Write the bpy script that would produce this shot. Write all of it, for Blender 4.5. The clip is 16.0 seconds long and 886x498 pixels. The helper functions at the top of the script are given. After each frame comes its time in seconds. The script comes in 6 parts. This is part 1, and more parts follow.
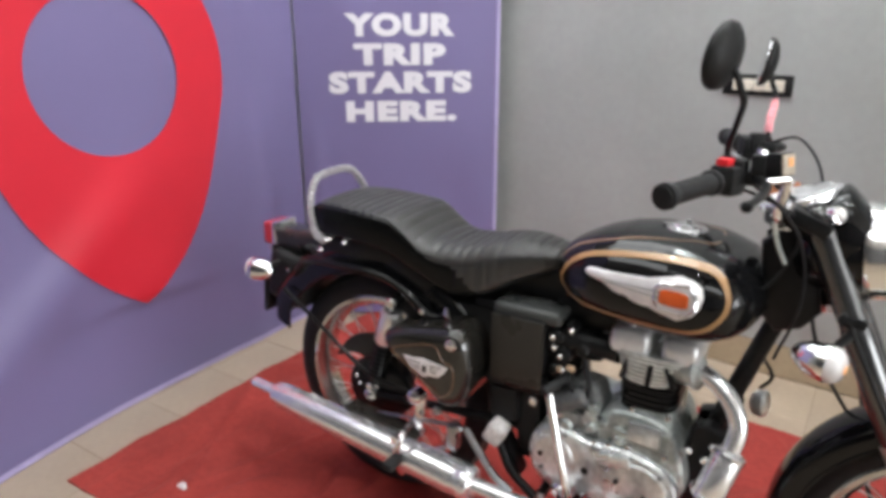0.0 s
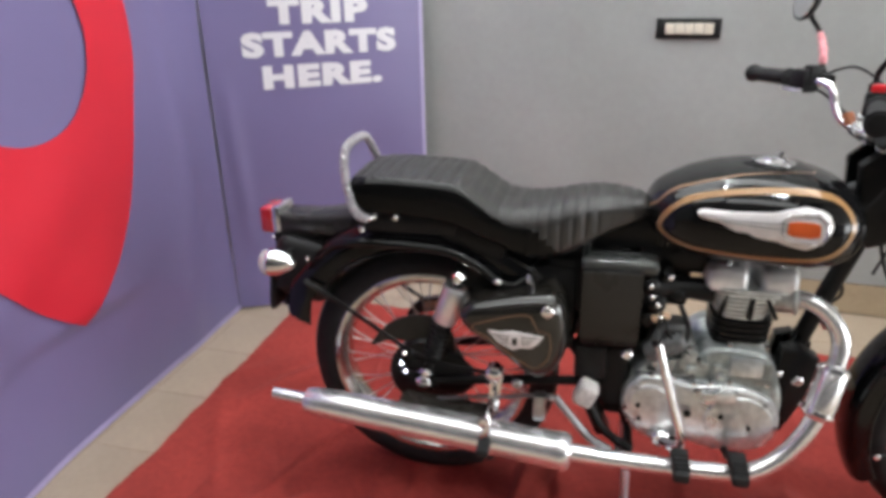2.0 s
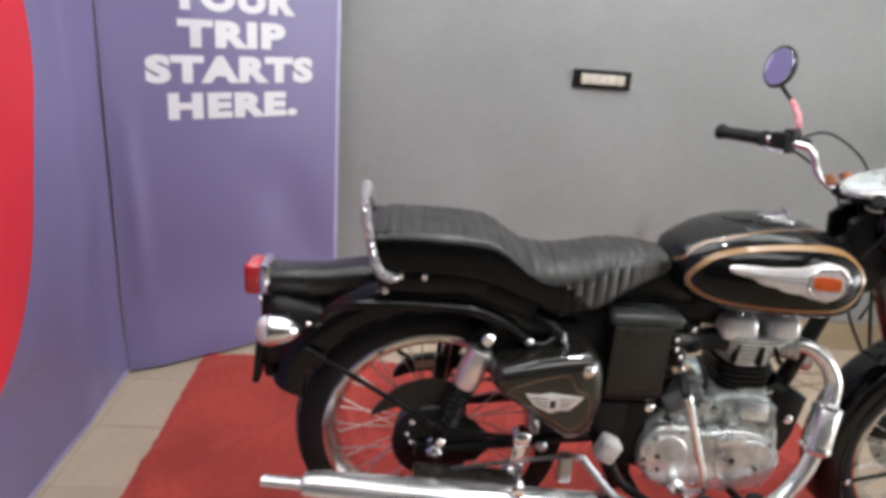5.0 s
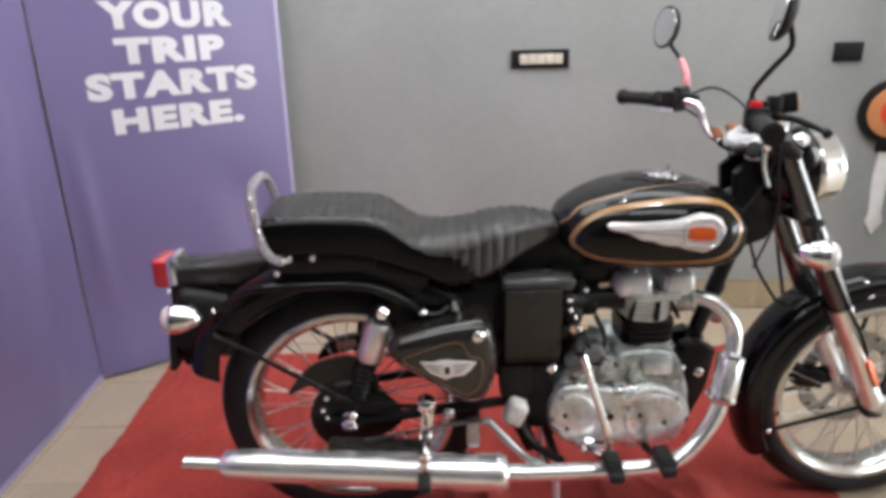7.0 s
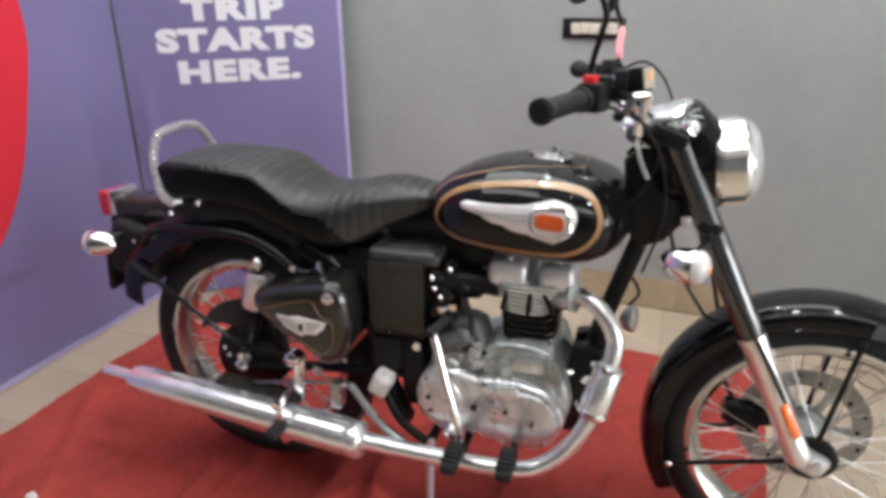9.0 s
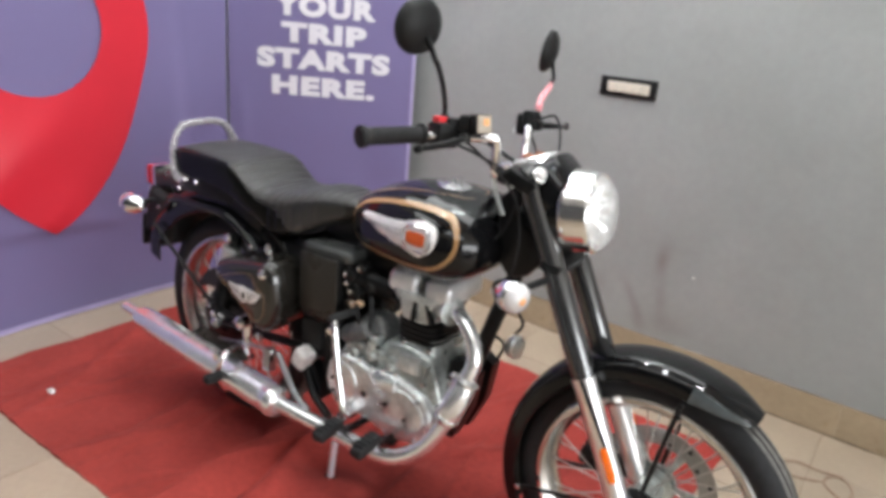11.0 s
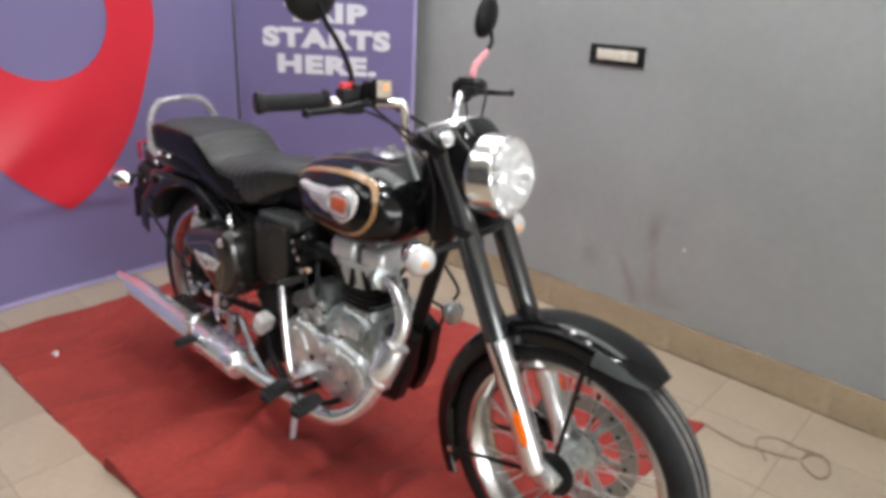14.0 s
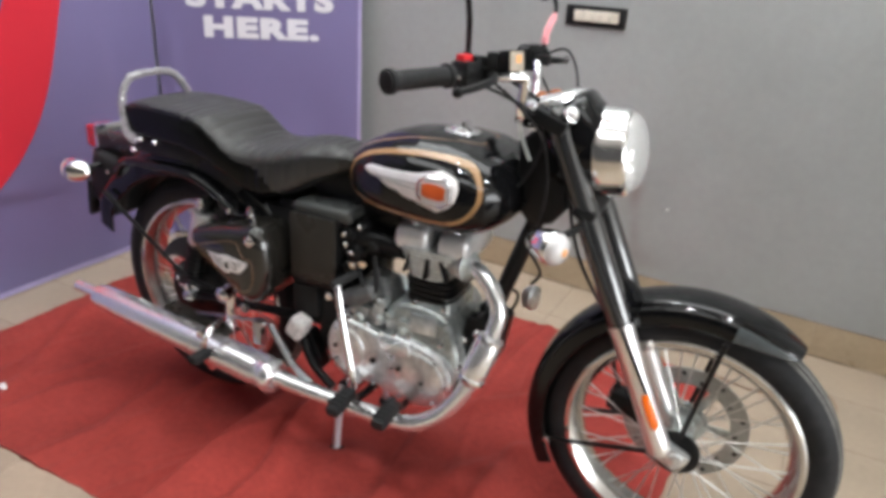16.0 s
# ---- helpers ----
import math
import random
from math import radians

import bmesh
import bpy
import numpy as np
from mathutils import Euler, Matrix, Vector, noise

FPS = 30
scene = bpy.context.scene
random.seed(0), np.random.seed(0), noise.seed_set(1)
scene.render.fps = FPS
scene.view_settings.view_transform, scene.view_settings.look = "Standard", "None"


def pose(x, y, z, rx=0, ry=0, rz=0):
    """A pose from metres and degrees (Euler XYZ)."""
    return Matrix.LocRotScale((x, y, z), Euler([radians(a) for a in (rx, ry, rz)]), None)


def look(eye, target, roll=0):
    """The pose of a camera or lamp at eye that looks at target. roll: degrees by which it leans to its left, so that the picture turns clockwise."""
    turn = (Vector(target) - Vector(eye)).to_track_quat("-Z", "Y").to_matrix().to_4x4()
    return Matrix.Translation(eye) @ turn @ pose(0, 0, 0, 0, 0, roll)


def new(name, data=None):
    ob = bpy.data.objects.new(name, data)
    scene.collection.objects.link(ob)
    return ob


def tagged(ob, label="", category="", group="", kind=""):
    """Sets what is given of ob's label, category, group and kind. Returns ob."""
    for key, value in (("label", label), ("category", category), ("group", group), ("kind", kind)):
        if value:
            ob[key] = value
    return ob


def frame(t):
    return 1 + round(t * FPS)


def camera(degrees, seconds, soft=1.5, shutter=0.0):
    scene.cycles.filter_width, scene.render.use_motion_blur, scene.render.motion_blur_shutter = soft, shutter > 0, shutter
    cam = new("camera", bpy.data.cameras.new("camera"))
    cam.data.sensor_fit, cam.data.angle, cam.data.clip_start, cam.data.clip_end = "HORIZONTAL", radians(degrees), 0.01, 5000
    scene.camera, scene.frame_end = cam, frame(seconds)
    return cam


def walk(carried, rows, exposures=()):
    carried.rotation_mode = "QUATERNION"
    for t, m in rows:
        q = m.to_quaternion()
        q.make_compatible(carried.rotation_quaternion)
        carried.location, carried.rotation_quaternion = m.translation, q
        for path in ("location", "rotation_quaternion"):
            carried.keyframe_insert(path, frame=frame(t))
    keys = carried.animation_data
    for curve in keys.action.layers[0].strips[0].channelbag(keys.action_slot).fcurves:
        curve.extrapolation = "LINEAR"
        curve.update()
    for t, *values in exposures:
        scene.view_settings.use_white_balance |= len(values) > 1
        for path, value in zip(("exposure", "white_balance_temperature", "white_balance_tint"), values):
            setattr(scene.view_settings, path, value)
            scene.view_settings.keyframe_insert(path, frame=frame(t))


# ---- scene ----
cam = camera(66.1, 16.0, soft=4.2)
PATH = [
    (0, (1.163, -1.339, 1.331), (0.040, 0.188, 0.691), -0.1),
    (0.5, (1.049, -1.465, 1.325), (0.161, 0.228, 0.737), -0.2),
    (1, (0.891, -1.566, 1.322), (0.240, 0.215, 0.686), 0.6),
    (1.5, (0.679, -1.521, 1.311), (-0.014, 0.264, 0.731), -1.8),
    (2, (0.524, -1.516, 1.289), (-0.051, 0.253, 0.556), -1),
    (2.5, (0.363, -1.577, 1.305), (0.102, 0.276, 0.599), 1.8),
    (3, (0.258, -1.586, 1.298), (0.081, 0.292, 0.634), 4.3),
    (3.2, (0.225, -1.549, 1.285), (0.044, 0.326, 0.614), 2.7),
    (5.3, (-0.015, -1.467, 1.306), (0.029, 0.425, 0.660), 3.5),
    (5.5, (0.008, -1.462, 1.300), (0.041, 0.424, 0.634), 1.9),
    (6, (0.074, -1.425, 1.286), (0.013, 0.436, 0.556), 0.1),
    (6.5, (0.194, -1.427, 1.276), (0.095, 0.431, 0.544), 0),
    (7, (0.326, -1.538, 1.286), (0.225, 0.350, 0.634), -1.4),
    (7.5, (0.516, -1.592, 1.278), (0.472, 0.296, 0.618), 3),
    (8, (0.747, -1.486, 1.271), (0.506, 0.379, 0.589), 0.5),
    (8.2, (0.824, -1.452, 1.263), (0.442, 0.378, 0.551), -1.6),
    (10.3, (1.494, -1.238, 1.247), (0.427, 0.304, 0.550), 0.3),
    (10.5, (1.551, -1.237, 1.279), (0.427, 0.266, 0.587), -2.3),
    (11, (1.743, -1.221, 1.287), (0.579, 0.279, 0.658), 4.9),
    (11.5, (1.895, -1.130, 1.305), (0.696, 0.331, 0.651), 2.1),
    (12, (2.031, -0.996, 1.293), (0.699, 0.331, 0.612), 2.1),
    (12.5, (2.107, -0.921, 1.286), (0.782, 0.417, 0.612), 1.3),
    (13, (2.113, -0.920, 1.281), (0.718, 0.335, 0.588), 1.1),
    (13.5, (2.078, -0.946, 1.272), (0.709, 0.291, 0.501), 1.5),
    (14, (2.019, -1.020, 1.281), (0.713, 0.327, 0.589), 2.7),
    (14.5, (1.937, -1.145, 1.304), (0.781, 0.326, 0.597), 3.2),
    (15, (1.839, -1.204, 1.298), (0.722, 0.333, 0.674), 6.8),
    (15.5, (1.652, -1.194, 1.273), (0.614, 0.350, 0.537), 0.9),
    (16, (1.492, -1.253, 1.259), (0.572, 0.345, 0.484), 3.6),
]
walk(cam, [(t, look(eye, target, roll)) for t, eye, target, roll in PATH],
     exposures=((0.0, 0.56), (1.5, 0.55), (3.0, 0.59), (5.5, 0.55), (6.0, 0.56), (8.0, 0.56), (10.5, 0.56), (11.5, 0.52), (12.0, 0.49), (13.0, 0.45), (14.0, 0.42), (15.0, 0.5), (16.0, 0.53)))

# ---- world and lamps ----
world = bpy.data.worlds.new("world")
scene.world = world
world.use_nodes = True
wn = world.node_tree.nodes
sky = wn.new("ShaderNodeTexSky")
sky.sky_type, sky.sun_disc = "NISHITA", False
sky.sun_elevation, sky.sun_rotation = radians(40), radians(200)
world.node_tree.links.new(sky.outputs[0], wn["Background"].inputs[0])
wn["Background"].inputs[1].default_value = 0.08


def area(name, m, size_x, size_y, power, colour):
    lamp = bpy.data.lights.new(name, "AREA")
    lamp.shape, lamp.size, lamp.size_y, lamp.energy, lamp.color = "RECTANGLE", size_x, size_y, power, colour
    ob = new(name, lamp)
    ob.matrix_world = m
    return ob


# daylight in the shop front's opening, beyond the front wheel
area("shopfront_daylight", look((9.42, -1.5, 1.4), (0.0, -0.5, 0.9)), 4.8, 2.6, 290, (0.96, 0.98, 1.0))


# ---- materials ----
def material(name, colour, rough=0.5, metal=0.0, grain=0.0, grain_scale=60.0, bump=0.0, bump_scale=200.0, stain=0.0, stain_scale=3.0,
             coat=0.0, rough_var=0.0, sheen=0.0, piece=0.0):
    m = bpy.data.materials.new(name)
    m.use_nodes = True
    n, l = m.node_tree.nodes, m.node_tree.links
    b = n["Principled BSDF"]
    b.inputs["Roughness"].default_value, b.inputs["Metallic"].default_value = rough, metal
    b.inputs["Coat Weight"].default_value, b.inputs["Coat Roughness"].default_value = coat, 0.05
    b.inputs["Sheen Weight"].default_value = sheen
    b.inputs["Base Color"].default_value = (*colour, 1)
    co = n.new("ShaderNodeTexCoord").outputs["Object"]

    def noise_of(scale, detail=4.0):
        t = n.new("ShaderNodeTexNoise")
        t.inputs["Scale"].default_value, t.inputs["Detail"].default_value = scale, detail
        l.new(co, t.inputs["Vector"])
        return t.outputs["Fac"]

    last = None
    for weight, scale in ((stain, stain_scale), (grain, grain_scale)):
        if not weight:
            continue
        r = n.new("ShaderNodeMapRange")
        r.inputs["From Min"].default_value, r.inputs["From Max"].default_value = 0.3, 0.7
        r.inputs["To Min"].default_value, r.inputs["To Max"].default_value = 1 - weight, 1 + weight
        l.new(noise_of(scale), r.inputs["Value"])
        mul = n.new("ShaderNodeVectorMath")
        mul.operation = "SCALE"
        if last is None:
            mul.inputs[0].default_value = colour
        else:
            l.new(last, mul.inputs[0])
        l.new(r.outputs[0], mul.inputs["Scale"])
        last = mul.outputs[0]
    if piece:
        info = n.new("ShaderNodeObjectInfo")
        r = n.new("ShaderNodeMapRange")
        r.inputs["To Min"].default_value, r.inputs["To Max"].default_value = 1 - piece, 1 + piece
        l.new(info.outputs["Random"], r.inputs["Value"])
        mul = n.new("ShaderNodeVectorMath")
        mul.operation = "SCALE"
        if last is None:
            mul.inputs[0].default_value = colour
        else:
            l.new(last, mul.inputs[0])
        l.new(r.outputs[0], mul.inputs["Scale"])
        last = mul.outputs[0]
    if last is not None:
        l.new(last, b.inputs["Base Color"])
    if rough_var:
        r = n.new("ShaderNodeMapRange")
        r.inputs["From Min"].default_value, r.inputs["From Max"].default_value = 0.3, 0.7
        r.inputs["To Min"].default_value, r.inputs["To Max"].default_value = max(rough - rough_var, 0.02), rough + rough_var
        l.new(noise_of(9.0), r.inputs["Value"])
        l.new(r.outputs[0], b.inputs["Roughness"])
    if bump:
        bp = n.new("ShaderNodeBump")
        bp.inputs["Strength"].default_value, bp.inputs["Distance"].default_value = bump, 0.002
        l.new(noise_of(bump_scale), bp.inputs["Height"])
        l.new(bp.outputs[0], b.inputs["Normal"])
    return m


def glow(name, colour, strength):
    m = bpy.data.materials.new(name)
    m.use_nodes = True
    b = m.node_tree.nodes["Principled BSDF"]
    b.inputs["Base Color"].default_value = (*colour, 1)
    b.inputs["Emission Color"].default_value, b.inputs["Emission Strength"].default_value = (*colour, 1), strength
    return m


def thin_glass(name):
    """A thin pressed-glass pane: seen through, slightly whitened to stand for the reflector's glare, with a light gloss
    on either face.
    """
    m = bpy.data.materials.new(name)
    m.use_nodes = True
    n, l = m.node_tree.nodes, m.node_tree.links
    n.remove(n["Principled BSDF"])
    clear, gloss, mix = n.new("ShaderNodeBsdfTransparent"), n.new("ShaderNodeBsdfGlossy"), n.new("ShaderNodeMixShader")
    clear.inputs["Color"].default_value = (0.97, 0.97, 0.97, 1)
    gloss.inputs["Roughness"].default_value = 0.03
    mix.inputs[0].default_value = 0.09
    l.new(clear.outputs[0], mix.inputs[1])
    l.new(gloss.outputs[0], mix.inputs[2])
    # diffuse white mixed in for the brightness of the lit reflector
    glare_white, glare_mix = n.new("ShaderNodeBsdfDiffuse"), n.new("ShaderNodeMixShader")
    glare_white.inputs["Color"].default_value = (0.88, 0.88, 0.88, 1)
    glare_mix.inputs[0].default_value = 0.14
    l.new(mix.outputs[0], glare_mix.inputs[1])
    l.new(glare_white.outputs[0], glare_mix.inputs[2])
    l.new(glare_mix.outputs[0], n["Material Output"].inputs["Surface"])
    return m


M_WALL = material("grey_wall_paint", (0.308, 0.316, 0.312), 0.6, grain=0.03, grain_scale=30, bump=0.15, bump_scale=150, stain=0.08, stain_scale=2.2)


def smear(m, marks, colour):
    """Brown rub marks with a shape of their own: x, z, half width, half height, slant, weight."""
    n, l = m.node_tree.nodes, m.node_tree.links
    bsdf = n["Principled BSDF"]
    src = bsdf.inputs["Base Color"].links[0].from_socket
    sep = n.new("ShaderNodeSeparateXYZ")
    l.new(n.new("ShaderNodeTexCoord").outputs["Object"], sep.inputs[0])
    ns = n.new("ShaderNodeTexNoise")
    ns.inputs["Scale"].default_value = 22.0

    def op(kind, a, b):
        q = n.new("ShaderNodeMath")
        q.operation = kind
        for k, v in enumerate((a, b)):
            if isinstance(v, (int, float)):
                q.inputs[k].default_value = v
            else:
                l.new(v, q.inputs[k])
        return q.outputs[0]

    total = None
    for x, z, hx, hz, slant, weight in marks:
        dz = op("SUBTRACT", sep.outputs["Z"], z)
        dx = op("SUBTRACT", op("SUBTRACT", sep.outputs["X"], x), op("MULTIPLY", dz, slant))
        d = op("ADD", op("POWER", op("ABSOLUTE", op("DIVIDE", dx, hx), 0), 2), op("POWER", op("ABSOLUTE", op("DIVIDE", dz, hz), 0), 2))
        f = op("MULTIPLY", op("POWER", 2.718, op("MULTIPLY", d, -1.0)), op("MULTIPLY", ns.outputs["Fac"], weight * 2))
        total = f if total is None else op("ADD", total, f)
    mix = n.new("ShaderNodeMix")
    mix.data_type, mix.clamp_factor = "RGBA", True
    l.new(total, mix.inputs["Factor"])
    l.new(src, mix.inputs["A"])
    mix.inputs["B"].default_value = (*colour, 1)
    l.new(mix.outputs["Result"], bsdf.inputs["Base Color"])


smear(M_WALL, ((0.847, 0.462, 0.028, 0.07, 0.05, 0.42), (0.868, 0.31, 0.022, 0.09, -0.1, 0.26), (0.745, 0.275, 0.02, 0.06, -0.6, 0.42), (0.79, 0.19, 0.03, 0.06, -0.3, 0.36), (0.9, 0.2, 0.1, 0.05, 0.0, 0.24), (0.583, 0.29, 0.05, 0.05, 0.0, 0.26)), (0.16, 0.11, 0.1))
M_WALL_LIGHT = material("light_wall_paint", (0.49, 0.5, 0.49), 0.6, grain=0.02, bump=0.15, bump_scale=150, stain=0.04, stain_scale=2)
M_WALL_UNSEEN = material("unseen_wall_dark", (0.08, 0.08, 0.083), 0.6, grain=0.03, stain=0.05)
M_CEILING = material("white_ceiling_paint", (0.8, 0.8, 0.79), 0.8, stain=0.03, bump=0.1)
M_TILE = material("beige_floor_tile", (0.372, 0.293, 0.22), 0.36, grain=0.05, grain_scale=45, stain=0.07, stain_scale=4, rough_var=0.06, bump=0.012, bump_scale=25, piece=0.05)
M_GROUT = material("dirty_grout", (0.24, 0.18, 0.125), 0.85, grain=0.2, grain_scale=90)
M_GRIME = material("brown_grime", (0.1, 0.065, 0.042), 0.9, grain=0.3, grain_scale=60)
M_SKIRT = material("beige_skirting_tile", (0.37, 0.285, 0.19), 0.34, grain=0.06, grain_scale=45, stain=0.1, stain_scale=5, rough_var=0.1, piece=0.03)
M_MAT = material("red_felt_carpet", (0.305, 0.039, 0.031), 0.9, grain=0.12, grain_scale=60, bump=0.4, bump_scale=400, stain=0.17, stain_scale=3.4, sheen=0.03)
M_MAT.node_tree.nodes["Principled BSDF"].inputs["Specular IOR Level"].default_value = 0.25
M_PURPLE = material("purple_vinyl", (0.158, 0.134, 0.266), 0.33, grain=0.02, grain_scale=300, stain=0.025, stain_scale=2)
M_RED = material("red_print_vinyl", (0.54, 0.02, 0.037), 0.36, stain=0.03, stain_scale=4)
for m in (M_PURPLE, M_RED):
    m.node_tree.nodes["Principled BSDF"].inputs["Specular IOR Level"].default_value = 0.35
M_WHITE_PRINT = material("white_print_vinyl", (0.63, 0.62, 0.65), 0.35, stain=0.03, stain_scale=6)
M_HEM = material("pale_vinyl_hem", (0.36, 0.31, 0.52), 0.35, stain=0.1, stain_scale=9)
M_BLACK = material("black_gloss_paint", (0.004, 0.004, 0.0045), 0.1, sheen=0.01, stain=0.2, stain_scale=8, rough_var=0.04)
M_LEG = material("black_fork_enamel", (0.016, 0.016, 0.017), 0.22, coat=0.8, grain=0.15, grain_scale=60, stain=0.15, stain_scale=9, rough_var=0.06)
M_SATIN = material("black_satin_metal", (0.007, 0.007, 0.0075), 0.34, grain=0.2, grain_scale=80, rough_var=0.1)
M_PLASTIC = material("black_plastic", (0.01, 0.01, 0.0105), 0.5, grain=0.15, grain_scale=150, bump=0.2, bump_scale=600)
M_BOX = material("dark_grey_box_paint", (0.03, 0.027, 0.023), 0.3, grain=0.1, grain_scale=150, rough_var=0.08)
M_RUBBER = material("black_rubber", (0.02, 0.02, 0.021), 0.75, grain=0.2, grain_scale=60, stain=0.2, stain_scale=12, bump=0.3, bump_scale=300)
M_TYRE = material("tyre_rubber", (0.015, 0.015, 0.0165), 0.6, grain=0.2, grain_scale=60, stain=0.25, stain_scale=10, bump=0.3, bump_scale=200)
M_TREAD = material("dusty_tread_rubber", (0.13, 0.125, 0.118), 0.85, grain=0.25, grain_scale=90, stain=0.3, stain_scale=12, bump=0.4, bump_scale=250)
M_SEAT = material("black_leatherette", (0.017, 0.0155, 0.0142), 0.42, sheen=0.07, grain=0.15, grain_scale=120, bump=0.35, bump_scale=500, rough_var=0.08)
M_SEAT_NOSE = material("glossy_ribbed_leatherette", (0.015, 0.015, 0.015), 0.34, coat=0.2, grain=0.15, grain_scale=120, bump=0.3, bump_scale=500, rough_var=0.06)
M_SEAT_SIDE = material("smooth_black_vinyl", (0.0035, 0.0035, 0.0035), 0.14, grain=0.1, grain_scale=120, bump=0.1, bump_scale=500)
for m in (M_SATIN, M_PLASTIC, M_BOX, M_RUBBER, M_SEAT_SIDE, M_TYRE):
    m.node_tree.nodes["Principled BSDF"].inputs["Specular IOR Level"].default_value = 0.24
M_BLACK.node_tree.nodes["Principled BSDF"].inputs["Specular IOR Level"].default_value = 0.36
M_LEG.node_tree.nodes["Principled BSDF"].inputs["Specular IOR Level"].default_value = 0.9
M_SEAT_NOSE.node_tree.nodes["Principled BSDF"].inputs["Specular IOR Level"].default_value = 0.9
M_SEAT.node_tree.nodes["Principled BSDF"].inputs["Specular IOR Level"].default_value = 0.4
M_CHROME = material("chrome", (0.86, 0.86, 0.87), 0.13, metal=1.0, rough_var=0.06, grain=0.03, grain_scale=30)
M_MUFFLER = material("film_covered_chrome", (0.9, 0.9, 0.91), 0.22, metal=0.82, rough_var=0.05, grain=0.03, grain_scale=12)
M_ROCKER = material("polished_rocker_cover", (0.8, 0.8, 0.81), 0.32, metal=0.45, grain=0.06, grain_scale=60, stain=0.08, stain_scale=20)
M_ALU = material("polished_aluminium", (0.74, 0.76, 0.77), 0.33, metal=0.85, grain=0.12, grain_scale=60, stain=0.3, stain_scale=15, rough_var=0.1, bump=0.08, bump_scale=200)
M_CAST = material("cast_aluminium", (0.47, 0.51, 0.5), 0.36, metal=0.65, grain=0.25, grain_scale=55, stain=0.5, stain_scale=16, rough_var=0.12, bump=0.5, bump_scale=90)
M_FIN = material("machined_fin_aluminium", (0.7, 0.74, 0.73), 0.4, metal=0.5, grain=0.15, grain_scale=60, stain=0.15, stain_scale=30)
M_SLIDER = material("polished_fork_slider", (0.93, 0.92, 0.92), 0.38, metal=1.0, grain=0.03, grain_scale=40, rough_var=0.06)
M_CAST_DARK = material("dull_cast_aluminium", (0.16, 0.165, 0.165), 0.6, metal=0.6, grain=0.2, grain_scale=80, bump=0.3, bump_scale=300)
M_LAMP_RIM = material("headlamp_rim_chrome", (0.88, 0.88, 0.87), 0.17, metal=1.0, rough_var=0.04)
M_RIM = material("dull_chrome_rim", (0.6, 0.59, 0.57), 0.2, metal=1.0, rough_var=0.08, grain=0.05, grain_scale=40, stain=0.1, stain_scale=12)
M_SPOKE = material("galvanised_spoke", (0.62, 0.62, 0.6), 0.36, metal=1.0, grain=0.1, grain_scale=90)
M_COVER = material("dark_bronze_black_paint", (0.013, 0.0118, 0.0102), 0.14, coat=0.5, stain=0.1, stain_scale=9, rough_var=0.05)
M_BOX_TOP = material("grey_gloss_box_paint", (0.045, 0.047, 0.046), 0.2, grain=0.1, grain_scale=100, rough_var=0.06)
M_TAIL = material("grey_black_tail_plastic", (0.02, 0.019, 0.017), 0.27, grain=0.1, grain_scale=150, rough_var=0.08)
M_STAND = material("blue_zinc_plate", (0.75, 0.8, 0.88), 0.3, metal=0.6, grain=0.08, grain_scale=80)
M_STEEL = material("zinc_steel", (0.4, 0.42, 0.44), 0.3, metal=1.0, grain=0.12, grain_scale=80, rough_var=0.1)
M_DISC = material("brushed_disc_steel", (0.42, 0.43, 0.42), 0.34, metal=0.7, grain=0.1, grain_scale=60, rough_var=0.08)
M_SLEEVE = material("orange_brown_sleeve", (0.3, 0.1, 0.04), 0.45, grain=0.1)
M_GOLD = material("gold_pinstripe", (0.32, 0.175, 0.075), 0.3, coat=0.6, stain=0.1, stain_scale=30)
M_GOLD_DIM = material("dull_bronze_pinstripe", (0.17, 0.085, 0.038), 0.3, coat=0.5, stain=0.1, stain_scale=30)
M_SILVER = material("silver_badge", (0.8, 0.77, 0.77), 0.3, metal=0.3, grain=0.05, grain_scale=60, stain=0.06, stain_scale=40)
M_ORANGE = material("orange_enamel", (0.62, 0.1, 0.02), 0.3, coat=0.5, stain=0.08, stain_scale=40)
M_REFLECTOR = material("orange_reflector", (0.9, 0.16, 0.005), 0.18, coat=1.0, grain=0.2, grain_scale=400)
M_LENS_RED = material("red_lens", (0.45, 0.012, 0.02), 0.1, coat=1.0, grain=0.1, grain_scale=300)
M_LENS_CLEAR = material("clear_indicator_lens", (0.62, 0.6, 0.6), 0.15, coat=1.0, grain=0.06, grain_scale=300)
M_GLASS = thin_glass("headlamp_glass")
M_REFL = material("headlamp_reflector", (0.93, 0.93, 0.93), 0.17, metal=0.75, rough_var=0.04)
M_MIRROR = material("mirror_glass", (0.85, 0.86, 0.88), 0.02, metal=1.0)
M_PINK = material("pink_bubble_wrap", (0.75, 0.3, 0.33), 0.3, grain=0.25, grain_scale=90, bump=0.9, bump_scale=120)
M_WHITE = material("white_plastic", (0.75, 0.74, 0.73), 0.4, grain=0.05, stain=0.05, stain_scale=20)
M_WRAP = material("frosted_plastic_wrap", (0.6, 0.57, 0.56), 0.4, grain=0.25, grain_scale=120, bump=0.9, bump_scale=150)
M_RAIL = material("wrapped_chrome_rail", (0.42, 0.4, 0.42), 0.3, metal=0.2, grain=0.3, grain_scale=140, bump=0.9, bump_scale=160)
M_RAIL.node_tree.nodes["Principled BSDF"].inputs["Alpha"].default_value = 0.75
M_FILM = material("grey_protective_film", (0.07, 0.08, 0.084), 0.2, grain=0.15, grain_scale=50, stain=0.2, stain_scale=20)
M_SWITCH_RED = material("red_switch", (0.75, 0.02, 0.03), 0.4, grain=0.05)
